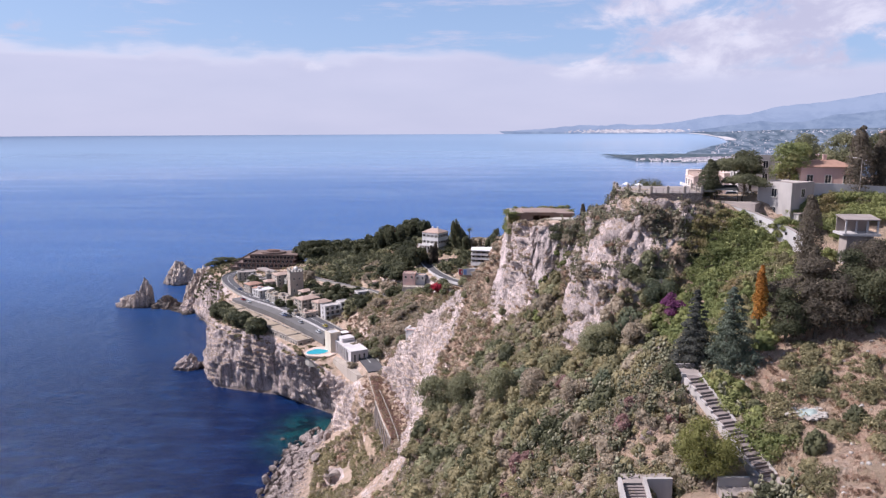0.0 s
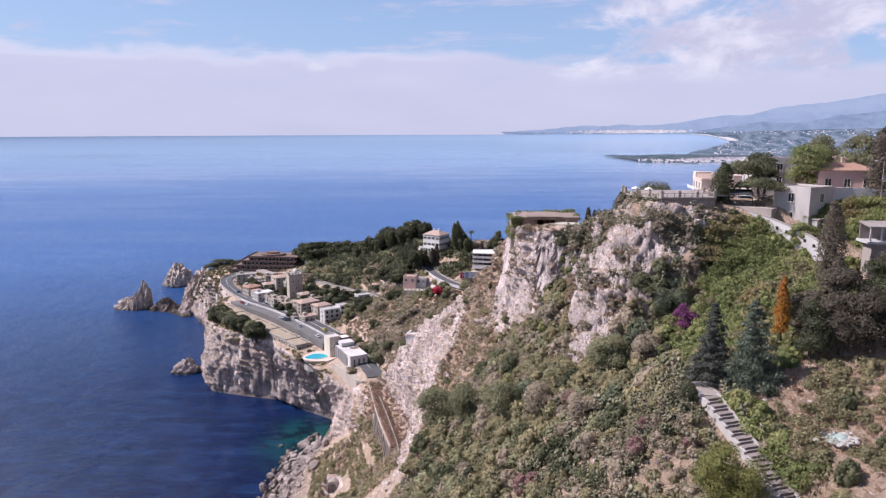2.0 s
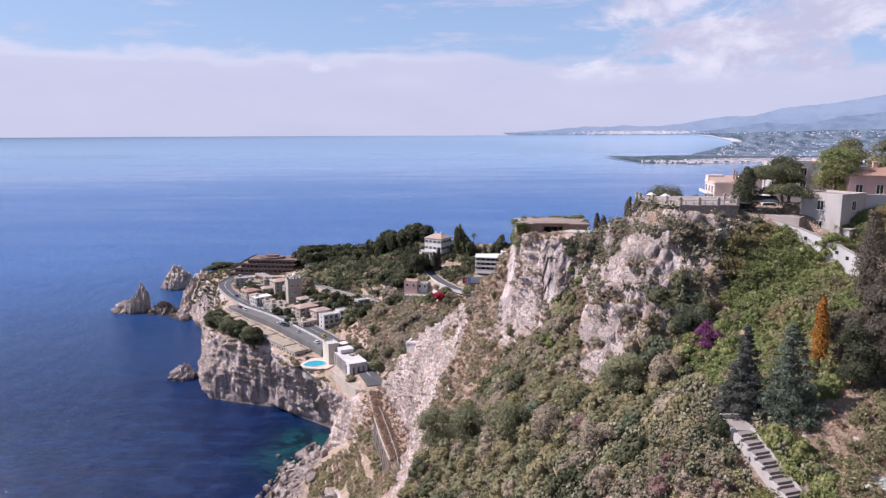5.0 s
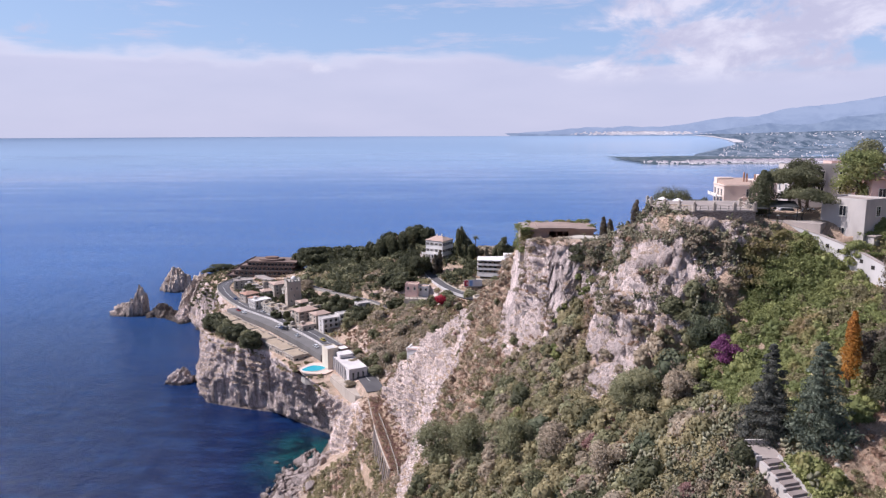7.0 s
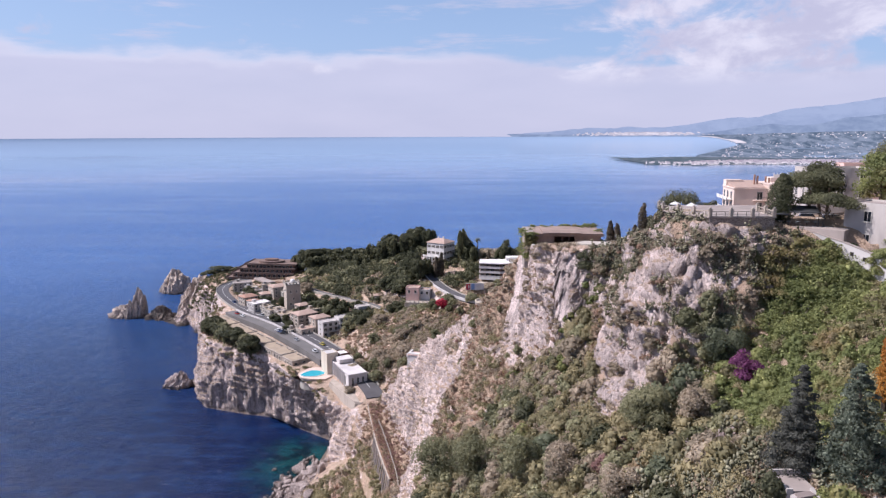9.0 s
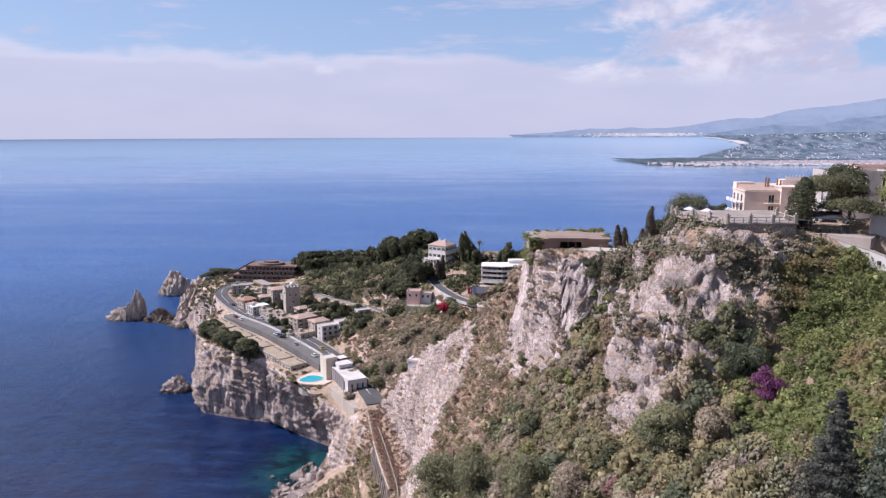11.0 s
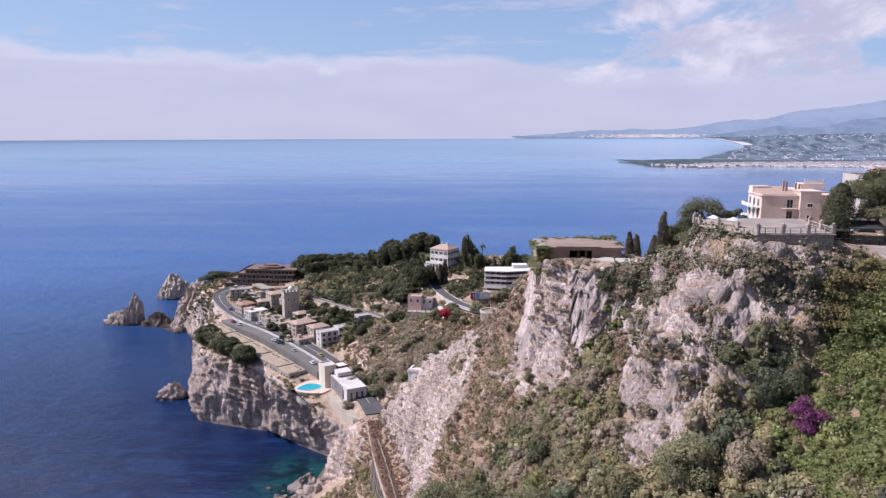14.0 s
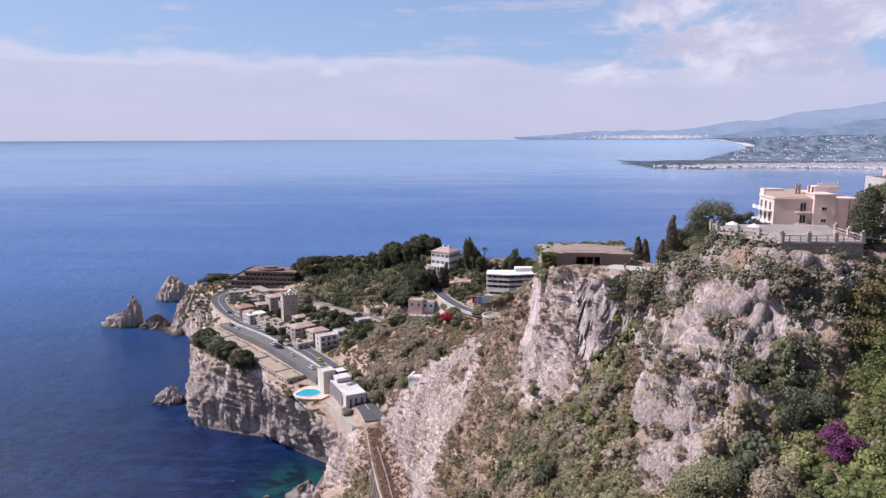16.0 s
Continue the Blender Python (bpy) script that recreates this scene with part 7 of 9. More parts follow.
def cactus_kind(seed, pads):
    """Prickly pear: stacked oval pads."""
    rng = np.random.default_rng(seed)
    Vs, Fs, k = [], [], 0
    tips = [np.array([rng.normal(0, 0.35), rng.normal(0, 0.35), 0.1]) for _ in range(5)]
    for i in range(pads):
        base = tips[rng.integers(len(tips))]
        up = np.array([rng.normal(0, 0.5), rng.normal(0, 0.5), 1.0])
        up /= np.linalg.norm(up)
        side = np.cross(up, rng.normal(0, 1, 3))
        side /= np.linalg.norm(side)
        thick = np.cross(up, side) * 0.05
        L, W = rng.uniform(0.32, 0.46), rng.uniform(0.12, 0.18)
        ring = [base, base + up * L * 0.35 + side * W, base + up * L * 0.8 + side * W * 0.8, base + up * L, base + up * L * 0.8 - side * W * 0.8, base + up * L * 0.35 - side * W]
        mid = base + up * L * 0.55
        V = np.array(ring + [mid + thick, mid - thick])
        F = [(a, (a + 1) % 6, 6, 6) for a in range(6)] + [((a + 1) % 6, a, 7, 7) for a in range(6)]
        Vs.append(V), Fs.append(np.array(F) + k)
        k += 8
        if base[2] < 1.3:
            tips.append(base + up * L * 0.95)
    return np.concatenate(Vs), np.concatenate(Fs)


def tuft_kind(seed, blades):
    rng = np.random.default_rng(seed)
    a = rng.uniform(0, 6.28, blades)
    r = rng.uniform(0, 0.5, blades)
    root = np.stack([np.cos(a) * r, np.sin(a) * r, 0 * r - 0.05], -1)
    lean = np.stack([np.cos(a) * 0.3, np.sin(a) * 0.3, rng.uniform(0.35, 0.8, blades)], -1) + rng.normal(0, 0.12, (blades, 3))
    wide = np.stack([-np.sin(a), np.cos(a), 0 * a], -1) * 0.05
    V = np.stack([root - wide, root + wide, root + lean], 1).reshape(-1, 3)
    return V, np.arange(3 * blades).reshape(-1, 3)[:, (0, 1, 2, 2)]


def strew(name, kinds, spots, mat, label, category, group=""):
    """Joins many plants, each a turned and scaled kind, into one cover. spots: x, y, z, scale, height scale."""
    if not len(spots):
        return None
    Vs, Fs, k = [], [], 0
    for x, y, z, s, h in spots:
        V, F = kinds[RNG.integers(len(kinds))]
        if kinds is BUSH_BIG and s > 1.5:
            V, F = BUSH_HUGE[RNG.integers(len(BUSH_HUGE))]
        a = RNG.uniform(0, 6.28)
        c, n = math.cos(a) * s, math.sin(a) * s
        W = np.stack([V[:, 0] * c - V[:, 1] * n + x, V[:, 0] * n + V[:, 1] * c + y, V[:, 2] * s * h + z], -1)
        Vs.append(W), Fs.append(F + k)
        k += len(V)
    ob = new(name, quad_mesh(name, np.concatenate(Vs), np.concatenate(Fs), mat))
    return tagged(ob, label, category, group, "stuff")


# where plants may stand
CEN = (LAND[:-1, :-1] + LAND[1:, 1:] + LAND[:-1, 1:] + LAND[1:, :-1]) / 4
D1, D2 = LAND[1:, 1:] - LAND[:-1, :-1], LAND[1:, :-1] - LAND[:-1, 1:]
CR = np.cross(D1, D2)
AREA = np.linalg.norm(CR, axis=-1) / 2
NZ = np.abs(CR[..., 2]) / np.maximum(AREA * 2, 1e-9)
CX, CY, CZ, AREA, NZ = CEN[..., 0].ravel(), CEN[..., 1].ravel(), CEN[..., 2].ravel(), AREA.ravel(), NZ.ravel()
CP = np.stack([CX, CY, CZ], -1)
PATCH = fbm(CP, 9, 3, 41)
PATCH2 = fbm(CP, 22, 3, 51)
CU = np.broadcast_to(COLUMN[None, :-1], CEN.shape[:2]).ravel()
BARE = np.broadcast_to(EARTH.reshape(LAND.shape[:2])[:-1, :-1], CEN.shape[:2]).ravel() < 0.4
FREE = CZ > 3.5


def clear(x0, y0, x1, y1, r):
    """Keeps plants off a strip from one point to another."""
    global FREE
    d = np.array([x1 - x0, y1 - y0], float)
    L = max(d @ d, 1e-6)
    t = np.clip(((CX - x0) * d[0] + (CY - y0) * d[1]) / L, 0, 1)
    FREE = FREE & (np.hypot(CX - x0 - t * d[0], CY - y0 - t * d[1]) > r)


for line, r in ((ROAD, 6.0), (LOT, 6.0), (MID, 3.8), (UPR, 4.2)):
    for a, b in zip(line[:-1], line[1:]):
        clear(a[0], a[1], b[0], b[1], r)
for s in ((34.6, 94.2, 40, 78, 2.4), (34.5, 96.5, 34.7, 96, 3.2), (24, 77, 38, 77, 2.6), (45, 147, 51, 152, 7.5), (57, 147, 63, 145, 4.5), (30, 197, 26, 197, 9.5), (69.6, 142, 69.5, 142, 5), (46.5, 83.3, 46.9, 83.4, 1.8),
          (-78, 382, -156, 474, 8.0), (-43, 342, -57, 372, 9), (-70, 366, -66, 366, 9), (-85, 430, -85, 431, 8), (-101, 466, -101, 467, 7), (-70, 421, -61, 426, 6), (20, 416, 46, 418, 8), (-5, 470, -4, 470, 9),
          (3, 441, 4, 441, 8), (-20, 416, -13, 416, 5.5), (28, 172, 40, 165, 3.0), (32, 168, 40, 165, 3.0), (-13, 298, -12, 298, 4.5), (-46.8, 277, -42, 265, 4.5), (82, 150, 83, 150, 6.5), (101, 251, 102, 251, 13), (69, 117, 70, 117, 5)):
    clear(*s)


def pick(n, mask, weight=None, lo=0.6, hi=1.4, hmin=0.8, hmax=1.15, sink=0.12):
    w = AREA * (mask & FREE)
    if weight is not None:
        w = w * np.clip(weight, 0, None)
    if w.sum() <= 0:
        return np.zeros((0, 5))
    i = RNG.choice(len(w), n, p=w / w.sum())
    s = lo + (hi - lo) * RNG.random(n) ** 1.8
    P = CP[i] + RNG.uniform(-0.4, 0.4, (n, 3)) * np.array([1, 1, 0])
    return np.stack([P[:, 0], P[:, 1], P[:, 2] - sink * s, s, RNG.uniform(hmin, hmax, n)], -1)


NEARSLOPE = (CY > 55) & (CY < 165) & (CX > -34) & (CX < 45) & (CZ < 150)
GARDEN = (CX > 39.5) & (CY > 101) & (CY < 146) & (CX < 110) & ~((CY > 131.5) & (CX < 56))
DRYLOT = (CX > 40.5) & (CY <= 101) & (CY > 55) & (CX < 110)
SLOPE = NEARSLOPE & ~GARDEN & ~DRYLOT & ((CU < 6.9) | (CY < 135))
SPUR = (CY >= 160) & (CY < 316) & (CX < 26) & (CX > -24)
LOWER = (CY > 228) & (CY < 330) & (CX <= -16) & (CZ > 9) & (CY < 304) & ((CZ < 33) | (CY < 250))
GALLERY = (CX > -38) & (CX < -10) & (CY > 250) & (CY < 330) & (CZ > 36) & (CZ < 44.5)
VALLEY = (CY > 318) & (CY < 408) & (CX > -56) & (CX < 50) & (CU > 4.3)
HILL = (CY >= 405) & (CY < 640) & (CX > -110)
CAPE = (CY > 340) & (CX < -60) & (CZ > 25)
CROWN = (CY > 142) & (CY < 235) & (CX > 17) & (CX < 110) & (CZ > 120)
SOFT = NZ > 0.50
LEDGE = (NZ > 0.16) & (NZ <= 0.62)

BUSH_BIG = [bush_kind(s, 11, 32, 0.108) for s in range(6)]
BUSH_HUGE = [bush_kind(s + 10, 15, 38, 0.088, 0.85) for s in range(6)]
BUSH_MID = [bush_kind(s + 20, 5, 15, 0.20) for s in range(6)]
BUSH_FAR = [bush_kind(s + 40, 3, 9, 0.34) for s in range(6)]
CACTI = [cactus_kind(s + 60, 21) for s in range(6)]
TUFTS = [tuft_kind(s + 80, 20) for s in range(5)]



ICO = [(0.0, 0.0, 1.0)] + [(0.894 * math.cos(1.2566 * k), 0.894 * math.sin(1.2566 * k), 0.447) for k in range(5)] + [(0.894 * math.cos(1.2566 * k + 0.628), 0.894 * math.sin(1.2566 * k + 0.628), -0.447) for k in range(5)] + [(0.0, 0.0, -1.0)]
ICO_FACES = [(0, 1 + k, 1 + (k + 1) % 5) for k in range(5)] + [(1 + k, 6 + k, 1 + (k + 1) % 5) for k in range(5)] + [(6 + k, 6 + (k + 1) % 5, 1 + (k + 1) % 5) for k in range(5)] + [(11, 6 + (k + 1) % 5, 6 + k) for k in range(5)]


def dome_kind(seed, lumps, leaves, size, tall=1.0):
    """A rounded shrub of unit radius: overlapping leafy lumps round a close heart."""
    rng = np.random.default_rng(seed)
    a = np.arange(lumps) * 2.4 + rng.uniform(-0.5, 0.5, lumps)
    e = np.sqrt(np.linspace(0.02, 1.0, lumps))
    C = np.stack([np.cos(a) * e * 0.66, np.sin(a) * e * 0.66, (0.98 - 0.72 * e ** 1.7 + rng.normal(0, 0.07, lumps)) * tall], -1)
    R = rng.uniform(0.27, 0.46, lumps) * (1.06 - 0.2 * e)
    Vs, Fs, k = [], [], 0
    for i in range(lumps):
        P = ball(leaves, rng, -0.7)
        Q = P * (R[i] * rng.uniform(0.84, 1.12, len(P)))[:, None] + C[i]
        d = np.linalg.norm(Q[:, None] - C[None], axis=2) / R[None]
        d[:, i] = 9
        keep = d.min(1) > 0.86
        V, F = leaf_quads(Q[keep], P[keep], size, rng)
        Vs.append(V), Fs.append(F + k)
        k += len(V)
        V = np.array(ICO) * R[i] * 0.86 + C[i]
        Vs.append(V), Fs.append(np.array([(p, q, r, r) for p, q, r in ICO_FACES]) + k)
        k += 12
    V = np.array(ICO) * np.array([0.72, 0.72, 0.62 * tall]) + np.array([0, 0, 0.2])
    Vs.append(V), Fs.append(np.array([(p, q, r, r) for p, q, r in ICO_FACES]) + k)
    return np.concatenate(Vs), np.concatenate(Fs)


TAKEN = []
DOMES = [dome_kind(400 + k, 8 + k % 3, 48, 0.11, (0.8, 1.0, 0.9)[k % 3]) for k in range(6)]


def thicket(name, n, mask, weight, lo, hi, mat, label, apart=0.5, sink=0.25):
    """Rounded shrubs too many to count, joined into one cover."""
    spots = []
    for x, y, z, s, h in pick(n * 5, mask, weight, lo, hi, 0.8, 1.15, sink):
        if all((x - p[0]) ** 2 + (y - p[1]) ** 2 + 0.4 * (z - p[2]) ** 2 > (apart * (s + p[3])) ** 2 for p in TAKEN):
            TAKEN.append((x, y, z, s))
            spots.append((x, y, z, s, h))
            if len(spots) >= n:
                break
    return strew(name, DOMES, spots, mat, label, "scrub")


def shrubs(n, mask, weight, lo, hi, mats, group, apart=0.62, lumps=11, leaves=80, size=0.085, sink=0.25):
    """Single rounded shrubs that keep clear of one another."""
    kinds = [[quad_mesh("shrub", *dome_kind(300 + 10 * i + k, lumps + k % 3, leaves, size, (0.85, 1.1, 1.0)[k % 3]), m) for k in range(4)] for i, (m, lb) in enumerate(mats)]
    done = 0
    for x, y, z, s, h in pick(n * 5, mask, weight, lo, hi, 0.85, 1.2, sink):
        if any((x - p[0]) ** 2 + (y - p[1]) ** 2 + 0.4 * (z - p[2]) ** 2 < (apart * (s + p[3])) ** 2 for p in TAKEN):
            continue
        TAKEN.append((x, y, z, s))
        i = int(RNG.integers(len(mats)))
        ob = new("shrub", kinds[i][int(RNG.integers(4))])
        ob.matrix_world = Matrix.LocRotScale((x, y, z), Euler((0, 0, RNG.uniform(0, 6.28))), (s * RNG.uniform(0.9, 1.15), s, s * h))
        tagged(ob, mats[i][1], "shrub", group)
        done += 1
        if done >= n:
            return


PEARS = np.clip(1.2 - 4 * np.clip(PATCH2, 0, 1), 0.12, 1)
strew("scrub", BUSH_BIG, pick(620, SLOPE & (NZ > 0.4), (0.12 + np.clip(PATCH * 2.2 + 0.3, 0, 1.5)) * PEARS, 0.7, 1.9), M_LEAF, "dense green scrub on the near hillside", "scrub")
strew("olive_scrub", BUSH_BIG, pick(560, SLOPE & (NZ > 0.35), (0.12 + np.clip(0.4 - PATCH2 * 2.5, 0, 1.5)) * PEARS, 0.6, 1.7), M_OLIVE, "grey-green scrub on the near hillside", "scrub")
strew("prickly_pear", CACTI, np.concatenate([pick(1800, SLOPE & (NZ > 0.3), (0.5 + np.clip(PATCH2 * 4, 0, 1.6)) * np.where(CY < 116, 1.0, 0.16), 1.0, 2.3, 0.9, 1.2, -0.12), pick(380, (CY > 139) & (CY < 166) & (CX > 29) & (CX < 56) & (CZ > 124) & ((CY > 145) | (CX < 43)) & (NZ > 0.06), np.clip(0.1 + PATCH * 3, 0.0, 1) * np.where(CZ > 134, 1.0, 0.3), 0.7, 1.5)]), M_CACTUS, "pale prickly pear thickets on the hillside", "cactus")
HILLSIDE = ((M_LEAF, "rounded green shrub on the near hillside"), (M_TREE, "dense deep green shrub on the near hillside"), (M_OLIVE, "rounded grey-green shrub on the near hillside"), (M_LEAF, "full green shrub among dry grass"), (M_PINE, "bright green rounded shrub on the hillside"))
shrubs(120, SLOPE & (NZ > 0.3) & (CY > 106) & (CX > -6), np.clip(PATCH2 * 2 + 0.7, 0.1, 1), 2.0, 3.4, HILLSIDE, "large shrubs on the near hillside", 0.55)
shrubs(60, SLOPE & (NZ > 0.3) & (CY < 112), np.clip(PATCH + 0.5, 0.1, 1), 1.0, 2.0, HILLSIDE, "shrubs on the near hillside")
CRAGFOOT = ((M_LEAF, "green shrub at the foot of the crag"), (M_TREE, "dark green shrub below the crag"), (M_OLIVE, "grey-green shrub on the crag's slope"), (M_BRIGHT, "fresh green shrub in the gully of the crag"))
shrubs(50, (CY > 143) & (CY < 178) & (CX > 10) & (CX < 34) & (CU < 6.9) & (CU > 5.9), None, 1.3, 2.6, CRAGFOOT, "shrubs below the crags")
shrubs(50, (CY > 172) & (CY < 252) & (CX > 0) & (CX < 24) & (CU < np.where(CY > 206, 8.6, 7.0)) & (CU > 5.9), np.clip(PATCH + 0.5, 0.05, 1), 1.0, 2.2, CRAGFOOT[1:3], "shrubs on the slope below the ruin")
UPPER = SLOPE & (NZ > 0.25) & (CX > -8)
BAND = SLOPE & (CY > 118) & (CX > -8) & (CX < 32)
thicket("tall_thicket", 110, BAND, np.where(CY > 132, 1.0, 0.5), 1.9, 3.2, M_LEAF, "tall rounded green shrubs crowding the slope", 0.42)
thicket("tall_dark_thicket", 70, BAND, np.where(CY > 132, 1.0, 0.5), 1.8, 3.0, M_TREE, "tall deep green shrubs crowding the slope", 0.42)
thicket("tall_olive_thicket", 60, BAND, None, 1.7, 2.8, M_OLIVE, "tall grey-green shrubs crowding the slope", 0.42)
thicket("green_thicket", 330, UPPER, np.clip(PATCH + 0.5, 0.05, 1) * np.where(CY > 106, 1.0, 0.3), 0.9, 2.0, M_LEAF, "rounded green bushes crowding the near hillside")
thicket("deep_green_thicket", 170, UPPER & (CY > 108), np.clip(PATCH2 + 0.6, 0.05, 1), 0.9, 2.2, M_TREE, "deep green rounded bushes on the near hillside")
thicket("olive_thicket", 330, UPPER, np.clip(0.6 - PATCH, 0.05, 1) * np.where(CY > 106, 1.0, 0.4), 0.8, 1.9, M_OLIVE, "grey-green rounded bushes on the near hillside")
thicket("low_thicket", 420, SLOPE & (NZ > 0.25) & (CX > -4), np.where(CY < 112, 1.0, 0.5), 0.5, 1.1, M_LEAF, "low green bushes between the prickly pears", 0.4)
thicket("low_olive_thicket", 300, SLOPE & (NZ > 0.25) & (CX > -4), np.where(CY < 112, 1.0, 0.5), 0.5, 1.1, M_OLIVE, "low grey-green bushes between the prickly pears", 0.4)
FOOT = (CY > 160) & (CY < 214) & (CU > 3.2) & (CU < 6.0) & (CX > -34) & ~BARE
thicket("foot_thicket", 150, FOOT, np.clip(PATCH + 0.5, 0.05, 1), 0.8, 2.0, M_LEAF, "green bushes on the steep slope above the gallery")
thicket("foot_olive_thicket", 170, FOOT, None, 0.7, 1.6, M_OLIVE, "grey-green bushes on the steep slope above the gallery")
thicket("gully_thicket", 150, (CY > 141) & (CY < 178) & (CX > 8) & (CX < 36) & (CU < np.interp(CY, (150, 157, 166, 171), (6.9, 7.2, 7.2, 6.9))) & (CU > 5.5), None, 0.8, 1.8, M_LEAF, "green bushes filling the gully below the crags")
thicket("gully_bright_thicket", 60, (CY > 154) & (CY < 168) & (CX > 16) & (CX < 36) & (CU < 7.3) & (CU > 6.2), None, 0.8, 1.7, M_BRIGHT, "fresh green bushes between the two crags")
strew("rust_scrub", BUSH_MID, np.concatenate([pick(150, SLOPE, np.clip(PATCH * 4 - 0.7, 0, 1), 0.6, 1.7), pick(26, SPUR & SOFT, None, 0.5, 1.2), pick(150, GALLERY, None, 0.5, 1.0)]), M_RUST, "rust-pink seed-headed scrub", "scrub")
stair_slope = []
for k in range(330):
    f, d = RNG.random(), RNG.random()
    x, y = 33.6 - 9.5 * d + RNG.normal(0, 0.4), 90.5 + 17.5 * f + 2.0 * d
    stair_slope.append((x, y, height(x, y) - 0.1, RNG.uniform(0.8, 1.7), RNG.uniform(0.9, 1.2)))
strew("stair_slope_pears", CACTI, np.array(stair_slope[:210]), M_CACTUS, "pale prickly pears on the slope beside the stairs", "cactus")
strew("stair_slope_scrub", BUSH_BIG, np.array(stair_slope[210:275]) * np.array([1, 1, 1, 0.8, 1]), M_OLIVE, "grey-green scrub on the slope beside the stairs", "scrub")
strew("stair_slope_green_scrub", BUSH_BIG, np.array(stair_slope[275:]) * np.array([1, 1, 1, 0.9, 1]), M_LEAF, "green scrub on the slope beside the stairs", "scrub")
strew("yellow_scrub", BUSH_BIG, pick(230, SLOPE & (NZ > 0.4), np.clip(PATCH2 * 3 - 0.1, 0, 1), 0.9, 2.6), M_PINE, "yellow-green rounded scrub on the near hillside", "scrub")
strew("twiggy_scrub", BUSH_MID, pick(170, SLOPE, np.clip(-PATCH * 4 - 0.6, 0, 1), 0.5, 1.4), M_ASH, "grey leafless scrub on the hillside", "scrub")
strew("ledge_scrub", BUSH_MID, np.concatenate([pick(560, (CY > 135) & (CY < 316) & (CX > -24) & (CX < 58) & LEDGE, np.clip(PATCH * 2.4 + 0.15, 0, 1.2), 0.4, 1.3), pick(420, CROWN & SOFT, np.clip(PATCH * 2 + 0.3, 0, 1), 0.35, 1.1)]), M_OLIVE, "sparse scrub on the crag's ledges", "scrub")
strew("crag_scrub", BUSH_BIG, np.concatenate([pick(240, (CY > 140) & (CY < 240) & (CX > -4) & (CX < 32) & (CU < 7.1) & (NZ > 0.2) & ~BARE, np.clip(PATCH2 * 3 + 0.2, 0, 1.2), 0.6, 1.6), pick(60, (CY > 137) & (CY < 165) & (CX > 22) & (CX < 56) & (NZ > 0.15), np.clip(PATCH * 3 - 0.2, 0, 1), 0.5, 1.2)]), M_LEAF, "green scrub at the foot of the crag", "scrub")
strew("slope_dry_scrub", BUSH_MID, pick(1100, (CY > 172) & (CY < 262) & (CU > 5.8) & (CU < 8.8) & ~BARE, None, 0.4, 1.2), M_DRY, "dry brown scrub on the slope below the ruin", "scrub")
strew("slope_olive_scrub", BUSH_MID, pick(900, (CY > 172) & (CY < 262) & (CU > 5.6) & (CU < 8.8) & ~BARE, np.clip(PATCH + 0.4, 0, 1), 0.5, 1.4), M_OLIVE, "grey-green scrub on the slope below the ruin", "scrub")
PATCH3 = fbm(CP, 5, 3, 57)
FACE = (CY > 137) & (CY < 164) & (CX > 28) & (CX < 54) & (CU > 6.8) & (CU < 9.2) & (CZ > 118)
strew("face_scrub", BUSH_MID, np.concatenate([pick(520, FACE, np.clip(PATCH3 * 4 + 0.1, 0, 1), 0.5, 1.4), pick(150, (CY > 164) & (CY < 204) & (CU > 6.9) & (CU < 8.2), np.clip(PATCH3 * 4 - 0.4, 0, 1), 0.4, 1.2)]), M_OLIVE, "grey-green scrub in the clefts of the crags", "scrub")
strew("face_dry_scrub", BUSH_MID, np.concatenate([pick(220, FACE, np.clip(PATCH3 * 4, 0, 1), 0.4, 1.0), pick(120, (CY > 164) & (CY < 204) & (CU > 6.9) & (CU < 8.2), np.clip(PATCH * 4 - 0.3, 0, 1), 0.3, 0.9)]), M_DRY, "dry brown scrub in the clefts of the crags", "scrub")
BROW = (CX > 41) & (CX < 58) & (CY > 132) & (CY < 146.5) & (CZ > 127) & (CZ < 146)
strew("brow_scrub", BUSH_MID, pick(120, BROW, np.clip(PATCH3 * 3 + 0.6, 0, 1), 0.5, 1.4), M_OLIVE, "brownish scrub below the belvedere's wall", "scrub")
strew("brow_pears", CACTI, pick(130, BROW, np.clip(PATCH3 * 3 + 0.5, 0, 1), 0.7, 1.5), M_CACTUS, "prickly pears below the belvedere's wall", "cactus")
strew("face_pears", CACTI, pick(420, FACE & (CX > 33), np.clip(PATCH3 * 4 + 0.2, 0, 1) * np.where(CZ > 130, 1, 0.3), 0.7, 1.5), M_CACTUS, "prickly pears clinging to the crag", "cactus")
strew("flank_scrub", BUSH_BIG, pick(260, (CY > 128) & (CY < 143) & (CX > 49) & (CX < 64) & (CZ < 141.5), None, 1.0, 2.0), M_BRIGHT, "pale green scrub under the belvedere wall", "scrub")
strew("spur_scrub", BUSH_MID, pick(420, SPUR & (NZ > 0.42) & ~BARE, np.clip(PATCH * 2.5 + 0.1, 0, 1), 0.5, 1.5), M_OLIVE, "low grey-green scrub on the rocky spur", "scrub")
strew("spur_dry_scrub", BUSH_MID, np.concatenate([pick(420, SPUR & (NZ > 0.38) & ~BARE, np.clip(-PATCH * 2.5 + 0.1, 0, 1), 0.4, 1.0), pick(900, GALLERY, None, 0.4, 0.9)]), M_DRY, "dry brown scrub on the spur and gallery roof", "scrub")
strew("lower_scrub", BUSH_MID, pick(1900, LOWER & (NZ > 0.30), np.clip(PATCH + 0.6, 0, 1), 0.6, 2.0), M_LEAF, "green scrub on the slope above the beach", "scrub")
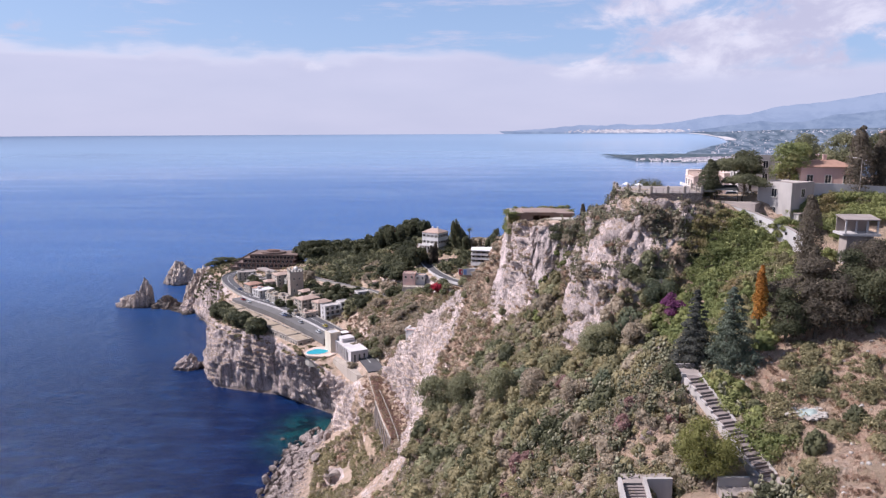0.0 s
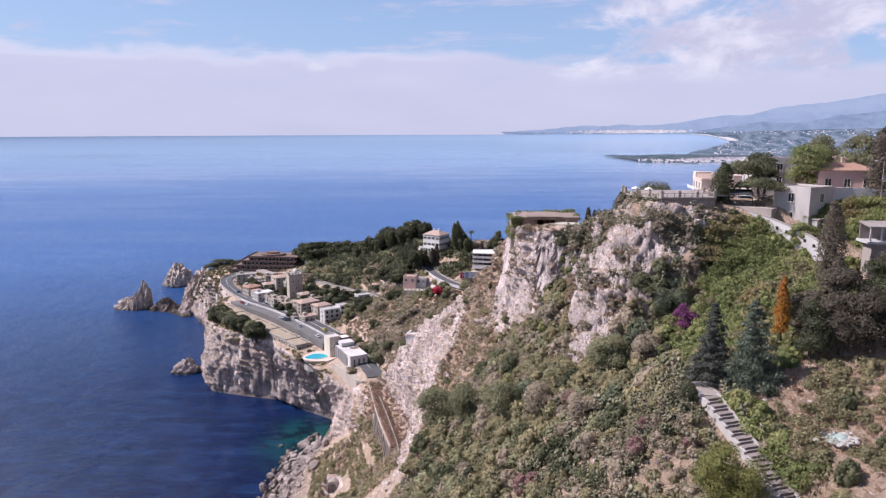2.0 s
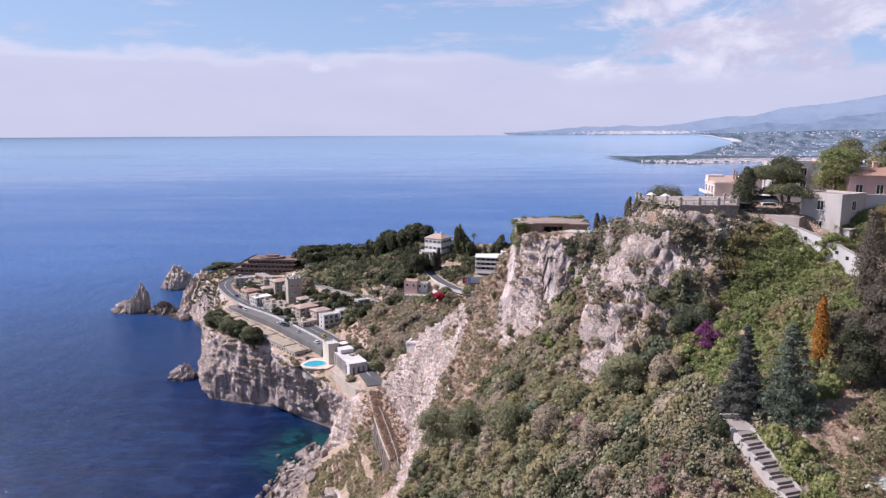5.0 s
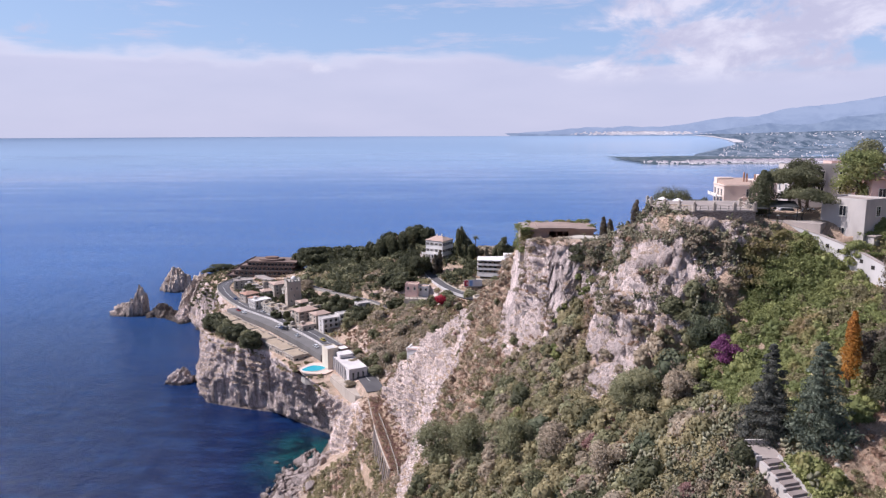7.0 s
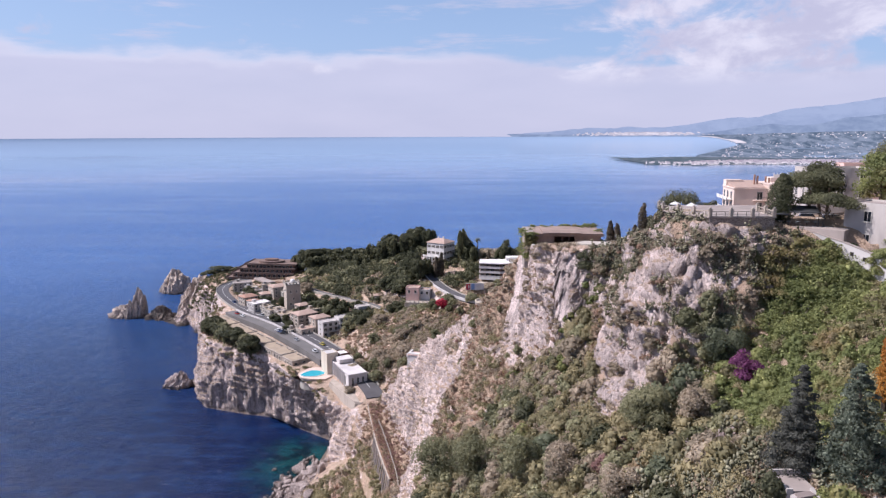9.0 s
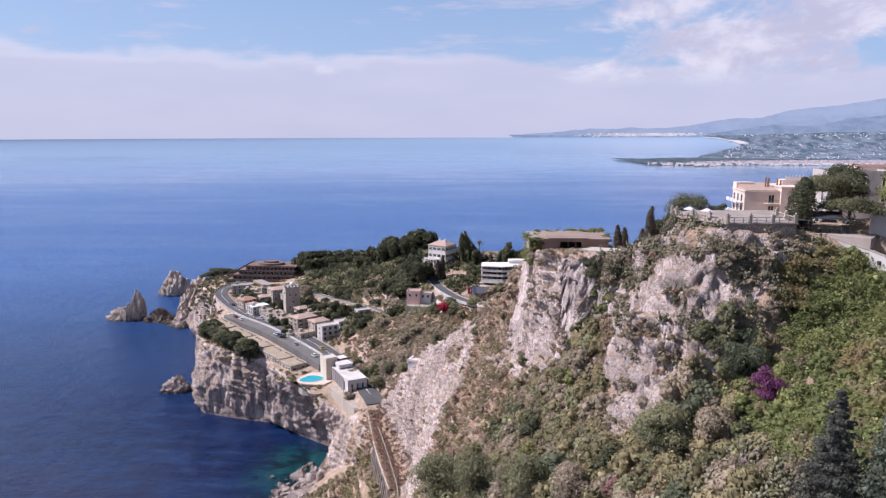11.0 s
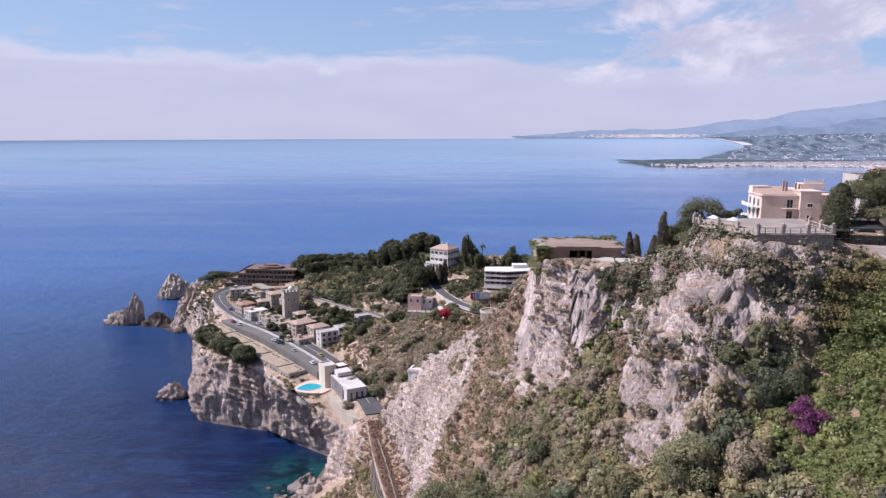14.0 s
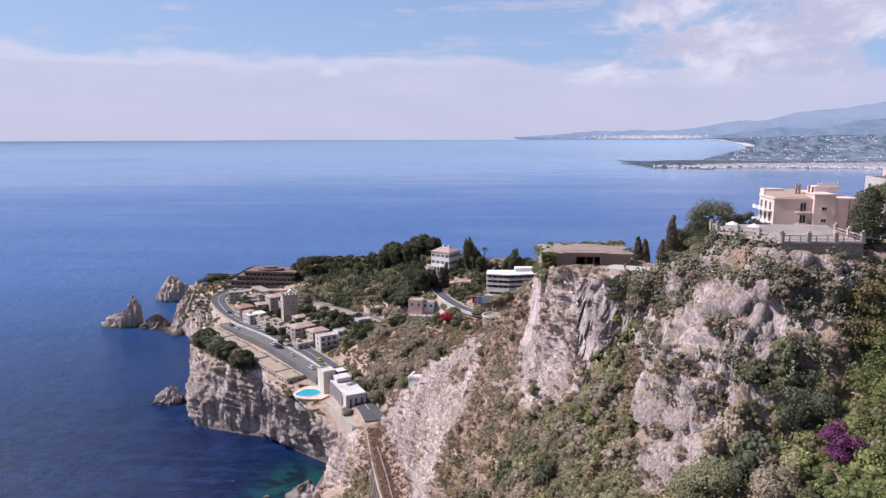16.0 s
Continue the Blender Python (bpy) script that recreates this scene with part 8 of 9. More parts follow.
strew("lower_olive_scrub", BUSH_MID, pick(1500, LOWER & (NZ > 0.30), np.clip(0.6 - PATCH, 0, 1), 0.5, 1.7), M_OLIVE, "grey-green scrub on the slope above the beach", "scrub")
roof_line = smooth_line([(-36.6, 326, 40.2), (-32, 303, 39.6), (-27, 281, 39.2), (-21, 259, 38.6)], 1.0)
for who, mat, n, lb in (("roof_rust_scrub", M_RUST, 170, "rust-red scrub on the gallery roof"), ("roof_dry_scrub", M_DRY, 420, "dry brown scrub on the gallery roof"), ("roof_olive_scrub", M_OLIVE, 60, "grey-green scrub on the gallery roof")):
    rows = roof_line[RNG.integers(len(roof_line), size=n)]
    strew(who, BUSH_MID, np.stack([rows[:, 0] + RNG.uniform(0.9, 5.8, n), rows[:, 1] + RNG.uniform(-0.6, 0.6, n), rows[:, 2] - 0.05, RNG.uniform(0.4, 0.95, n), RNG.uniform(0.6, 1.0, n)], -1), mat, lb, "scrub")
strew("lower_dry_scrub", BUSH_FAR, pick(650, LOWER & (NZ > 0.30), np.clip(0.4 - PATCH * 2, 0, 1), 0.5, 1.3), M_GRASS, "dry pale scrub on the slope above the beach", "scrub")
strew("ivy", BUSH_BIG, pick(700, GARDEN & (CX < 80), np.clip(PATCH + 0.75, 0.1, 1.5), 0.7, 1.8, 0.6, 0.9), M_BRIGHT, "bright green creeper covering the garden slope", "creeper")
strew("garden_scrub", BUSH_BIG, pick(200, GARDEN & (CX < 100), np.clip(-PATCH * 2 + 0.2, 0, 1.5), 0.8, 2.0), M_LEAF, "green shrubs on the garden slope", "scrub")
GARDENERS = ((M_BRIGHT, "bright green rounded shrub on the garden slope"), (M_LEAF, "green shrub on the garden slope"), (M_BRIGHT, "leafy green shrub wrapped in creeper"))
shrubs(30, GARDEN & (CX < 80), np.clip(PATCH + 0.6, 0.1, 1.2), 1.2, 2.3, GARDENERS, "shrubs on the garden slope")
thicket("garden_thicket", 260, GARDEN & (CX < 84), np.clip(PATCH + 0.6, 0.1, 1.2), 0.9, 2.0, M_BRIGHT, "bright green bushes covering the garden slope", 0.45)
thicket("garden_green_thicket", 120, GARDEN & (CX < 84), None, 0.9, 1.9, M_LEAF, "green bushes on the garden slope", 0.45)
thicket("lot_thicket", 90, DRYLOT & (CX < 85), np.clip(PATCH * 3 + 0.2, 0.03, 1), 0.7, 1.7, M_LEAF, "green bushes dotted over the open slope")
strew("lot_grass", TUFTS, pick(6500, DRYLOT & (CX < 85), np.clip(0.6 + PATCH, 0.1, 1), 0.35, 0.8), M_GRASS, "straw-coloured dry grass on the open slope", "grass")
strew("lot_dry_scrub", BUSH_MID, pick(260, DRYLOT & (CX < 85), np.clip(0.3 - PATCH * 2, 0, 1), 0.3, 0.8), M_DRY, "brown dry weeds on the open slope", "scrub")
strew("lot_scrub", BUSH_BIG, pick(240, DRYLOT & (CX < 85), np.clip(PATCH * 3 + 0.05, 0, 1), 0.6, 1.7), M_LEAF, "green shrubs dotted over the open slope", "scrub")
hedge_spots = []
for k in range(64):
    f = RNG.random()
    x, y = 35.6 + 4.4 * f + 0.9 + (0.5 + RNG.random() * (3.4 if f < 0.55 else 1.8)), 93.8 - 15.2 * f + RNG.uniform(-0.3, 1.2)
    hedge_spots.append((x, y, height(x, y) - 0.15, RNG.uniform(0.9, 1.5), RNG.uniform(0.8, 1.1)))
strew("stair_hedge", BUSH_BIG, np.array(hedge_spots), M_BRIGHT, "bright yellow-green shrubs banked beside the garden stairs", "hedge")
side_spots = []
for k in range(20):
    f = RNG.random()
    x, y = 35.6 + 4.4 * f - 3.6 - RNG.random() * 3.0, 93.2 - 15.2 * f
    side_spots.append((x, y, height(x, y) - 0.15, RNG.uniform(0.6, 1.3), 0.9))
strew("stair_scrub", BUSH_BIG, np.array(side_spots), M_OLIVE, "grey-green scrub against the stair wall", "scrub")
wall_hedge = []
for x in np.arange(73.5, 99, 0.7):
    y = np.interp(x, (73.5, 80, 88, 98), (141, 141.5, 140, 137))
    for d in (1.3, 2.9, 4.6, 6.2):
        wall_hedge.append((x + RNG.uniform(-0.5, 0.5), y - d, max(height(x, y - d), 143.6 - 0.55 * d) + 0.2, RNG.uniform(1.3, 1.9), RNG.uniform(0.9, 1.25)))
strew("hedge", BUSH_BIG, np.array(wall_hedge), M_BRIGHT, "tall clipped bright green hedge below the pink house", "hedge")
terrace_spots = [(x, y, max(height(x, y), 139.0), RNG.uniform(0.8, 1.5), 1.0) for x, y in zip(RNG.uniform(64.5, 71, 26), RNG.uniform(133.5, 139.5, 26)) if x - 64 > (139 - y) * 0.45]
strew("terrace_shrubs", BUSH_BIG, np.array(terrace_spots), M_BRIGHT, "green shrubs between the garden wall and grey house", "shrubs")
strew("valley_scrub", BUSH_MID, pick(1900, VALLEY & (NZ > 0.4), np.clip(PATCH2 * 2.5 + 0.45, 0.03, 1.2), 0.8, 2.1), M_OLIVE, "olive green scrub in the valley", "scrub")
strew("valley_green_scrub", BUSH_MID, pick(800, VALLEY & (NZ > 0.4), np.clip(PATCH * 2.5 + 0.2, 0, 1.2), 0.8, 2.2), M_LEAF, "dark green scrub in the valley", "scrub")
strew("valley_dry_scrub", BUSH_MID, pick(1700, VALLEY & (NZ > 0.4), np.clip(0.35 - PATCH2 * 2.5, 0.03, 1.2), 0.6, 1.4), M_DRY, "reddish brown dry scrub in the valley", "scrub")
strew("hill_scrub", BUSH_FAR, pick(4600, HILL & (NZ > 0.35), np.clip(PATCH2 + 0.6, 0, 1), 1.2, 3.2), M_LEAF, "green scrub over the cape's ridge", "scrub")
strew("hill_olive_scrub", BUSH_FAR, pick(4200, HILL & (NZ > 0.35), np.clip(0.6 - PATCH2 * 1.5, 0, 1), 1.0, 2.8), M_OLIVE, "grey-green scrub over the cape's ridge", "scrub")
strew("hill_dark_scrub", BUSH_FAR, pick(3000, HILL & (NZ > 0.35) & (CY > 425), np.clip(PATCH2 + 0.55, 0, 1), 1.4, 3.4), M_DARKLEAF, "dark evergreen scrub over the cape's ridge", "scrub")
strew("cape_edge_scrub", BUSH_FAR, pick(900, CAPE & (CZ < 45) & (NZ > 0.25), None, 0.5, 1.5), M_DRY, "dry brown scrub along the cape cliff's edge", "scrub")
strew("headland_scrub", BUSH_FAR, pick(900, (CY > 505) & (CX < -150) & (NZ > 0.15) & (CZ > 14), None, 1.0, 2.4), M_DARKLEAF, "dark evergreen scrub over the cape headland", "scrub")
strew("cape_green_scrub", BUSH_FAR, pick(1500, CAPE & (NZ > 0.25) & (CZ > 33), np.clip(PATCH * 2 + 0.3, 0, 1), 0.6, 2.0), M_LEAF, "green scrub along the cape's edge", "scrub")
strew("slope_tufts", TUFTS, np.concatenate([pick(3000, SLOPE, None, 0.4, 1.0), pick(1900, SPUR & (NZ > 0.3), None, 0.4, 1.0), pick(900, CROWN & (NZ > 0.3), None, 0.3, 0.8)]), M_GRASS, "straw-coloured dry grass tufts among the rocks", "grass")


# ---- trees ----
def trunk_mesh(h, r, limbs, rng, spread, low=0.45):
    bm = bmesh.new()
    p = Vector((0, 0, -0.8))
    for k in range(4):
        q = Vector((rng.normal(0, 0.05) * h, rng.normal(0, 0.05) * h, h * (k + 1) / 4))
        tube(bm, p, q, r * (1 - k * 0.2), r * (0.8 - k * 0.2), 7)
        p = q
    for k in range(limbs):
        a = 6.28 * k / max(1, limbs) + rng.uniform(-0.3, 0.3)
        z = h * rng.uniform(low, 0.9)
        tube(bm, (0, 0, z), (math.cos(a) * spread, math.sin(a) * spread, z + h * 0.18), r * 0.42, r * 0.14, 5)
    return data_of(bm, M_BARK)


def make_tree(name, style, h, r, mat, seed, label, group="", leaves=60, size=0.2):
    rng = np.random.default_rng(seed)
    leaves, size = int(leaves * 2.5), size * 0.85
    ob = thing(name, 0, 0, 0, 0, label, "tree", group)
    if style == "broad":
        n = int(12 + r * 2.6)
        C = ball(n, rng, -0.95) * np.array([r * 0.62, r * 0.62, h * 0.34]) + np.array([0, 0, h * 0.52])
        C = np.concatenate([C, [[0, 0, h * 0.55]], [[0, 0, h * 0.3]]])
        R = rng.uniform(0.30, 0.46, len(C)) * r
        th, limbs = h * 0.6, 5
    elif style == "umbrella":
        n = int(10 + r * 2.4)
        a, q = rng.uniform(0, 6.28, n), np.sqrt(rng.uniform(0, 1, n)) * r * 0.8
        C = np.stack([np.cos(a) * q, np.sin(a) * q, h * (0.86 - 0.22 * (q / r) ** 2) + rng.normal(0, 0.03 * h, n)], -1)
        R = rng.uniform(0.26, 0.36, n) * r
        th, limbs = h * 0.72, 6
    elif style == "cypress":
        m = max(14, int(3.2 * h / r))
        z = np.linspace(0.06, 0.97, m)
        C = np.stack([rng.normal(0, 0.1 * r, m), rng.normal(0, 0.1 * r, m), z * h], -1)
        R = r * np.interp(z, (0.1, 0.35, 0.7, 0.97), (0.85, 1.0, 0.72, 0.22))
        th, limbs = h * 0.8, 0
    else:                                     # layered conifer
        C, R = [], []
        for z in np.linspace(0.04, 0.99, 26):
            w = r * (1.0 - z) ** 0.72
            C.append((0, 0, z * h))
            R.append(max(0.5 * w, 0.35))
            m = max(3, int(9 * (1.0 - z)))
            turn = rng.uniform(0, 6.28)
            for k in range(m):
                a = turn + 6.28 * (k + rng.uniform(-0.25, 0.25)) / m
                q = w * rng.uniform(0.45, 1.05)
                C.append((math.cos(a) * q, math.sin(a) * q, z * h - 0.16 * q + rng.normal(0, 0.012 * h)))
                R.append(max(0.34 * w, 0.34))
        C, R = np.array(C), np.array(R)
        th, limbs = h * 0.9, 0
    part("trunk", trunk_mesh(th, max(0.12, 0.035 * h), limbs, rng, r * 0.5), None, ob)
    V, F = clumps(C, R, leaves, size, rng, 0.62 if style == "umbrella" else (0.5 if style == "layered" else 0.9))
    part("crown", quad_mesh("crown", V, F, mat), None, ob)
    return ob


def plant(proto, x, y, s=1.0, z=None, turn=None, wide=1.0):
    z = height(x, y) - 0.2 if z is None else z
    turn = RNG.uniform(0, 6.28) if turn is None else turn
    return copy_thing(proto, Matrix.LocRotScale((x, y, z), Euler((0, 0, turn)), (s * wide, s * wide, s)))


def tree(name, style, x, y, h, r, mat, seed, label, leaves=70, size=0.2, z=None):
    ob = make_tree(name, style, h, r, mat, seed, label, "", leaves, size)
    ob.matrix_world = pose(x, y, height(x, y) - 0.2 if z is None else z, 0, 0, 40 * seed)
    return ob


def shrub(x, y, s, tall, mat, label, seed, group="", lift=0.2):
    ob = new("shrub", quad_mesh("shrub", *dome_kind(seed, 11, 90, 0.085, 1.0), mat))
    ob.matrix_world = Matrix.LocRotScale((x, y, height(x, y) - lift), Euler((0, 0, seed)), (s, s, s * tall))
    tagged(ob, label, "shrub", group)
    return ob


# single shrubs of the near hillside and the garden
for k, (x, y, s, tall) in enumerate(((23.2, 124.6, 1.9, 1.0), (26.1, 93.8, 1.6, 1.1), (27.4, 95.4, 1.3, 1.0), (12.6, 110.0, 1.9, 1.1), (14.4, 109.0, 1.7, 0.9), (20.3, 116.4, 1.4, 1.0), (32.2, 88.6, 1.0, 1.0), (31.4, 89.4, 0.9, 1.0))):
    shrub(x, y, s, tall, M_RUST, "rust-pink seed-headed shrub on the near hillside", 700 + k, "rust-pink shrubs", -0.35)
for k, (x, y, s, tall) in enumerate(((38.7, 92.3, 1.9, 1.25), (40.6, 89.9, 1.8, 1.1), (39.9, 91.8, 1.7, 1.1), (41.2, 85.6, 1.5, 1.0), (41.8, 81.6, 1.5, 0.9), (47.6, 98.8, 1.9, 1.1), (49.4, 99.6, 1.6, 1.0), (44.4, 121.4, 2.2, 1.1))):
    shrub(x, y, s, tall, M_BRIGHT, "bright yellow-green shrub beside the garden stairs", 720 + k, "bright green garden shrubs")
for k, (x, y, s, tall) in enumerate(((44.4, 77.0, 1.6, 1.4), (51.2, 80.4, 1.6, 1.1), (50.6, 88.2, 1.5, 1.0), (41.8, 86.9, 1.6, 1.0), (33.0, 94.8, 1.6, 1.2), (43.4, 93.6, 1.2, 0.9))):
    shrub(x, y, s, tall, M_PINE, "deep green rounded shrub on the dry garden ground", 740 + k, "dark garden shrubs")
for k, (x, y, s, tall) in enumerate(((32.0, 131.0, 4.0, 1.0), (36.9, 131.2, 3.4, 1.1), (24.2, 134.6, 3.6, 0.9), (32.1, 109.0, 3.0, 1.0), (29.0, 115.0, 3.0, 1.0), (17.2, 139.6, 3.4, 0.9), (28.4, 130.4, 3.2, 0.9))):
    shrub(x, y, s, tall, (M_BLUELEAF, M_BLUELEAF, M_LEAF, M_OLIVE)[k % 4], "large full rounded shrub on the near hillside", 760 + k, "large shrubs on the near hillside", 0.4)

# garden and near hillside
tree("dark_conifer", "layered", 37.6, 99.0, 11.6, 3.3, M_SPRUCE, 1, "dense dark conifer above the garden stairs", 46, 0.12)
tree("cedar", "layered", 42.0, 96.6, 11.6, 4.0, M_CEDAR, 2, "spreading blue-green cedar beside the stairs", 46, 0.125)
tree("orange_tree", "cypress", 48.6, 102.5, 8.6, 1.05, M_ORANGE, 3, "slender tree with bright orange leaves", 60, 0.13, z=131.0)
for k, (x, y, h, r) in enumerate(((51, 98.5, 8.5, 3.4), (54.5, 97.5, 9.5, 3.8), (58.5, 97, 9, 3.8), (62.5, 98, 9.5, 4), (57, 102.5, 11, 3.8), (52.5, 103.5, 9, 3.2), (61.5, 103, 11, 4), (66.5, 99, 10, 4), (66, 106, 10, 4))):
    tree("dark_garden_tree", "broad", x, y, h, r, M_CYPRESS if k % 3 else M_DARKLEAF, 10 + k, "dark rounded evergreen tree on the garden slope", 100, 0.155)
tree("cypress", "cypress", 62.6, 116, 13.5, 2.3, M_CYPRESS, 30, "tall dark cypress in the upper garden", 170, 0.15, z=135.4)
tree("cypress", "cypress", 59.8, 109, 9.5, 1.6, M_CYPRESS, 31, "shorter dark cypress in the upper garden", 110, 0.17)
tree("slope_tree", "broad", 42.6, 132.0, 9.2, 4.0, M_BLUELEAF, 32, "rounded green tree below the belvedere", 150, 0.14, z=124.6)
tree("slope_tree", "broad", 30.5, 127.5, 7.6, 4.2, M_TREE, 33, "broad green tree on the near hillside", 130, 0.16)
tree("slope_tree", "broad", 36, 124.5, 5.2, 3.0, M_OLIVE, 34, "grey-green tree on the near hillside", 110, 0.16)
tree("slope_tree", "broad", -1.5, 152.5, 9.0, 5.2, M_TREE, 35, "round green tree at the slope's edge", 110, 0.17)
tree("slope_tree", "broad", 5.5, 147, 8.0, 4.6, M_TREE, 36, "round green tree on the slope", 110, 0.17)
tree("slope_tree", "broad", 12, 138, 7.6, 4.4, M_TREE, 37, "round green tree on the slope", 110, 0.17)
tree("slope_tree", "broad", 18, 129, 6.2, 3.6, M_OLIVE, 38, "grey-green tree on the slope", 110, 0.17)
tree("slope_tree", "broad", 24, 116, 5.6, 3.4, M_OLIVE, 39, "grey-green tree on the slope", 110, 0.17)
tree("yellow_pine", "broad", 32.8, 80.2, 8.2, 4.4, M_YELLOWPINE, 40, "yellowish green pine beside the lower stairs", 240, 0.105)
tree("rock_tree", "broad", 29, 167, 6.0, 3.4, M_PINE, 41, "yellow-green pine clinging to the crag", 100, 0.17, z=132.0)
tree("bougainvillea", "broad", 43.0, 124.4, 5.0, 2.5, M_PURPLE, 43, "purple flowering bougainvillea on the garden slope", 100, 0.13)
# beside the belvedere
tree("holm_oak", "cypress", 57.4, 147.6, 8.2, 2.5, M_DARKLEAF, 50, "dense dark clipped evergreen beside the belvedere", 170, 0.16, z=145.2)
tree("umbrella_pine", "umbrella", 64.6, 152.5, 9.6, 5.6, M_PINE, 51, "large umbrella pine behind the awning", 130, 0.17, z=144.4)
tree("umbrella_pine", "umbrella", 63.4, 144.6, 6.0, 5.0, M_PINE, 52, "low spreading pine over the garden wall", 130, 0.16, z=144.4)
tree("garden_tree", "broad", 76, 151, 11, 5.0, M_BRIGHT, 53, "bright green broadleaf tree behind the grey house", 120, 0.19, z=146.5)
tree("garden_tree", "broad", 69.5, 158, 9.5, 4.0, M_PINE, 54, "green tree behind the umbrella pine", 110, 0.19, z=146.0)
for k, (x, y, h, r) in enumerate(((85.4, 141.8, 13.4, 2.6), (90.6, 142.6, 12.4, 2.3), (95.6, 143.5, 13, 2.5))):
    tree("cypress", "cypress", x, y, h, r, M_CYPRESS, 55 + k, "tall broad cypress beside the pink house", 150, 0.18, z=147)
tree("creeper_tree", "broad", 66.6, 134.2, 5.0, 2.4, M_BRIGHT, 60, "bright green vine tree over the white wall", 100, 0.16)
for k, (x, y) in enumerate(((92, 160), (99, 158), (106, 161), (112, 155), (88, 168))):
    tree("hill_tree", "broad", x, y, 10, 5, M_PINE if k % 2 else M_TREE, 62 + k, "green tree on the upper hillside", 90, 0.2, z=149)


def palm(x, y, z, h, label, seed):
    rng = np.random.default_rng(seed)
    ob = thing("palm", x, y, z, 0, label, "palm")
    bm = bmesh.new()
    tube(bm, (0, 0, -1), (0.2, 0.1, h * 0.5), 0.3, 0.26)
    tube(bm, (0.2, 0.1, h * 0.5), (0.3, 0.2, h), 0.26, 0.24)
    part("trunk", bm, M_BARK, ob)
    for k in range(20):
        a, up = rng.uniform(0, 6.28), rng.uniform(0.1, 1.1)
        V, F = [], []
        p = np.array([0.3, 0.2, h])
        d = np.array([math.cos(a), math.sin(a), up])
        for j in range(7):
            w = np.array([-math.sin(a), math.cos(a), -0.3]) * 0.32 * math.sin(0.35 + j * 0.4)
            w2 = np.array([math.sin(a), -math.cos(a), -0.3]) * 0.32 * math.sin(0.35 + j * 0.4)
            V += [p, p + w, p + w2]
            p = p + d * 0.42
            d = d + np.array([0, 0, -0.30])
            if j:
                b = 3 * j
                F += [(b - 3, b, b + 1, b - 2), (b - 3, b - 1, b + 2, b)]
        part("frond", quad_mesh("frond", np.array(V), np.array(F), M_PINE), None, ob)


tree("dark_garden_tree", "broad", 71.5, 112.5, 7.5, 3.6, M_CYPRESS, 70, "dark rounded evergreen below the pergola", 90, 0.16, z=134.4)
tree("dark_garden_tree", "broad", 76.5, 113.5, 8.0, 3.8, M_DARKLEAF, 71, "dark evergreen beside the pergola", 90, 0.16, z=134.6)
palm(88.5, 150, 147, 8.0, "tall palm beside the pink house", 4)
palm(18.5, 463, 79, 14.5, "tall palm above the ridge", 5)
palm(69.6, 156, 146, 7.2, "palm under the umbrella pine", 6)
palm(112, 246, 132, 5.0, "palm beside the apartment house", 7)

# prickly pears hanging from the belvedere's edge
drape = []
for k in range(150):
    f, d = RNG.random(), RNG.random()
    x, y = 38.2 + 4.9 * f, 152.5 - 10.6 * f
    drape.append((x - 0.9 * (0.2 + 2.4 * d) + RNG.normal(0, 0.3), y - 0.42 * (0.2 + 2.4 * d), 146.3 - 7.5 * d + RNG.uniform(-0.6, 0.5), RNG.uniform(0.8, 1.5), 1.0))
for k in range(50):
    drape.append((43.2 + RNG.uniform(0, 10.5), 141.5 - RNG.uniform(0, 1.8), RNG.uniform(139.5, 142.6), RNG.uniform(0.8, 1.4), 1.0))
strew("hanging_pears", CACTI, np.array(drape), M_CACTUS, "prickly pears hanging down from the belvedere wall", "cactus")

# ridge beyond the ruin
for k, (x, y, h, r) in enumerate(((44.2, 215, 8.5, 1.2), (47.2, 220, 9, 1.3), (59.3, 238, 15, 1.9), (57.5, 240, 9, 1.6), (66, 262, 12, 1.5), (70, 268, 10, 1.4))):
    tree("cypress", "cypress", x, y, h, r, M_CYPRESS, 80 + k, "slim dark cypress on the slope behind the ruin", 90, 0.19)
for k, (x, y, h, r) in enumerate(((64, 232, 8, 4), (68, 240, 9, 4.5), (62, 222, 6, 3.4), (73, 246, 9, 4.5), (58, 214, 5, 3), (66, 222, 7, 4), (50, 206, 3.4, 2.4), (46, 198, 3, 2.2), (72, 232, 8, 4))):
    tree("slope_tree", "broad", x, y, h, r, M_DARKLEAF if k % 2 else M_TREE, 90 + k, "green tree on the slope behind the belvedere", 70, 0.22)
tree("umbrella_pine", "broad", 75.5, 254, 10.0, 8.0, M_PINE, 100, "wide rounded pine beside the apartment house", 90, 0.2, z=131.4)
for k, (x, y, h, r) in enumerate(((66, 247, 8, 3.6), (70, 250, 9, 4), (82, 252, 11, 3.6), (86, 253, 12, 3.4), (63, 243, 7, 3.4), (79, 250, 8, 4), (72, 246, 7, 4))):
    tree("dark_garden_tree", "broad", x, y, h, r, M_DARKLEAF, 150 + k, "dark evergreen below the apartment house", 70, 0.22, z=127.6)
tree("dark_garden_tree", "broad", 87.5, 250, 13, 4.0, M_DARKLEAF, 101, "dark evergreen beside the apartment house", 90, 0.24)
tree("dark_garden_tree", "broad", 84, 246, 9, 4.0, M_DARKLEAF, 102, "dark evergreen beside the apartment house", 90, 0.24)
for k, (x, y) in enumerate(((118, 250), (124, 254), (130, 262), (116, 262), (136, 256), (128, 248))):
    tree("dark_garden_tree", "broad", x, y, 10, 4.5, M_DARKLEAF if k % 2 else M_PINE, 103 + k, "dark evergreen on the slope by the apartment house", 80, 0.24)

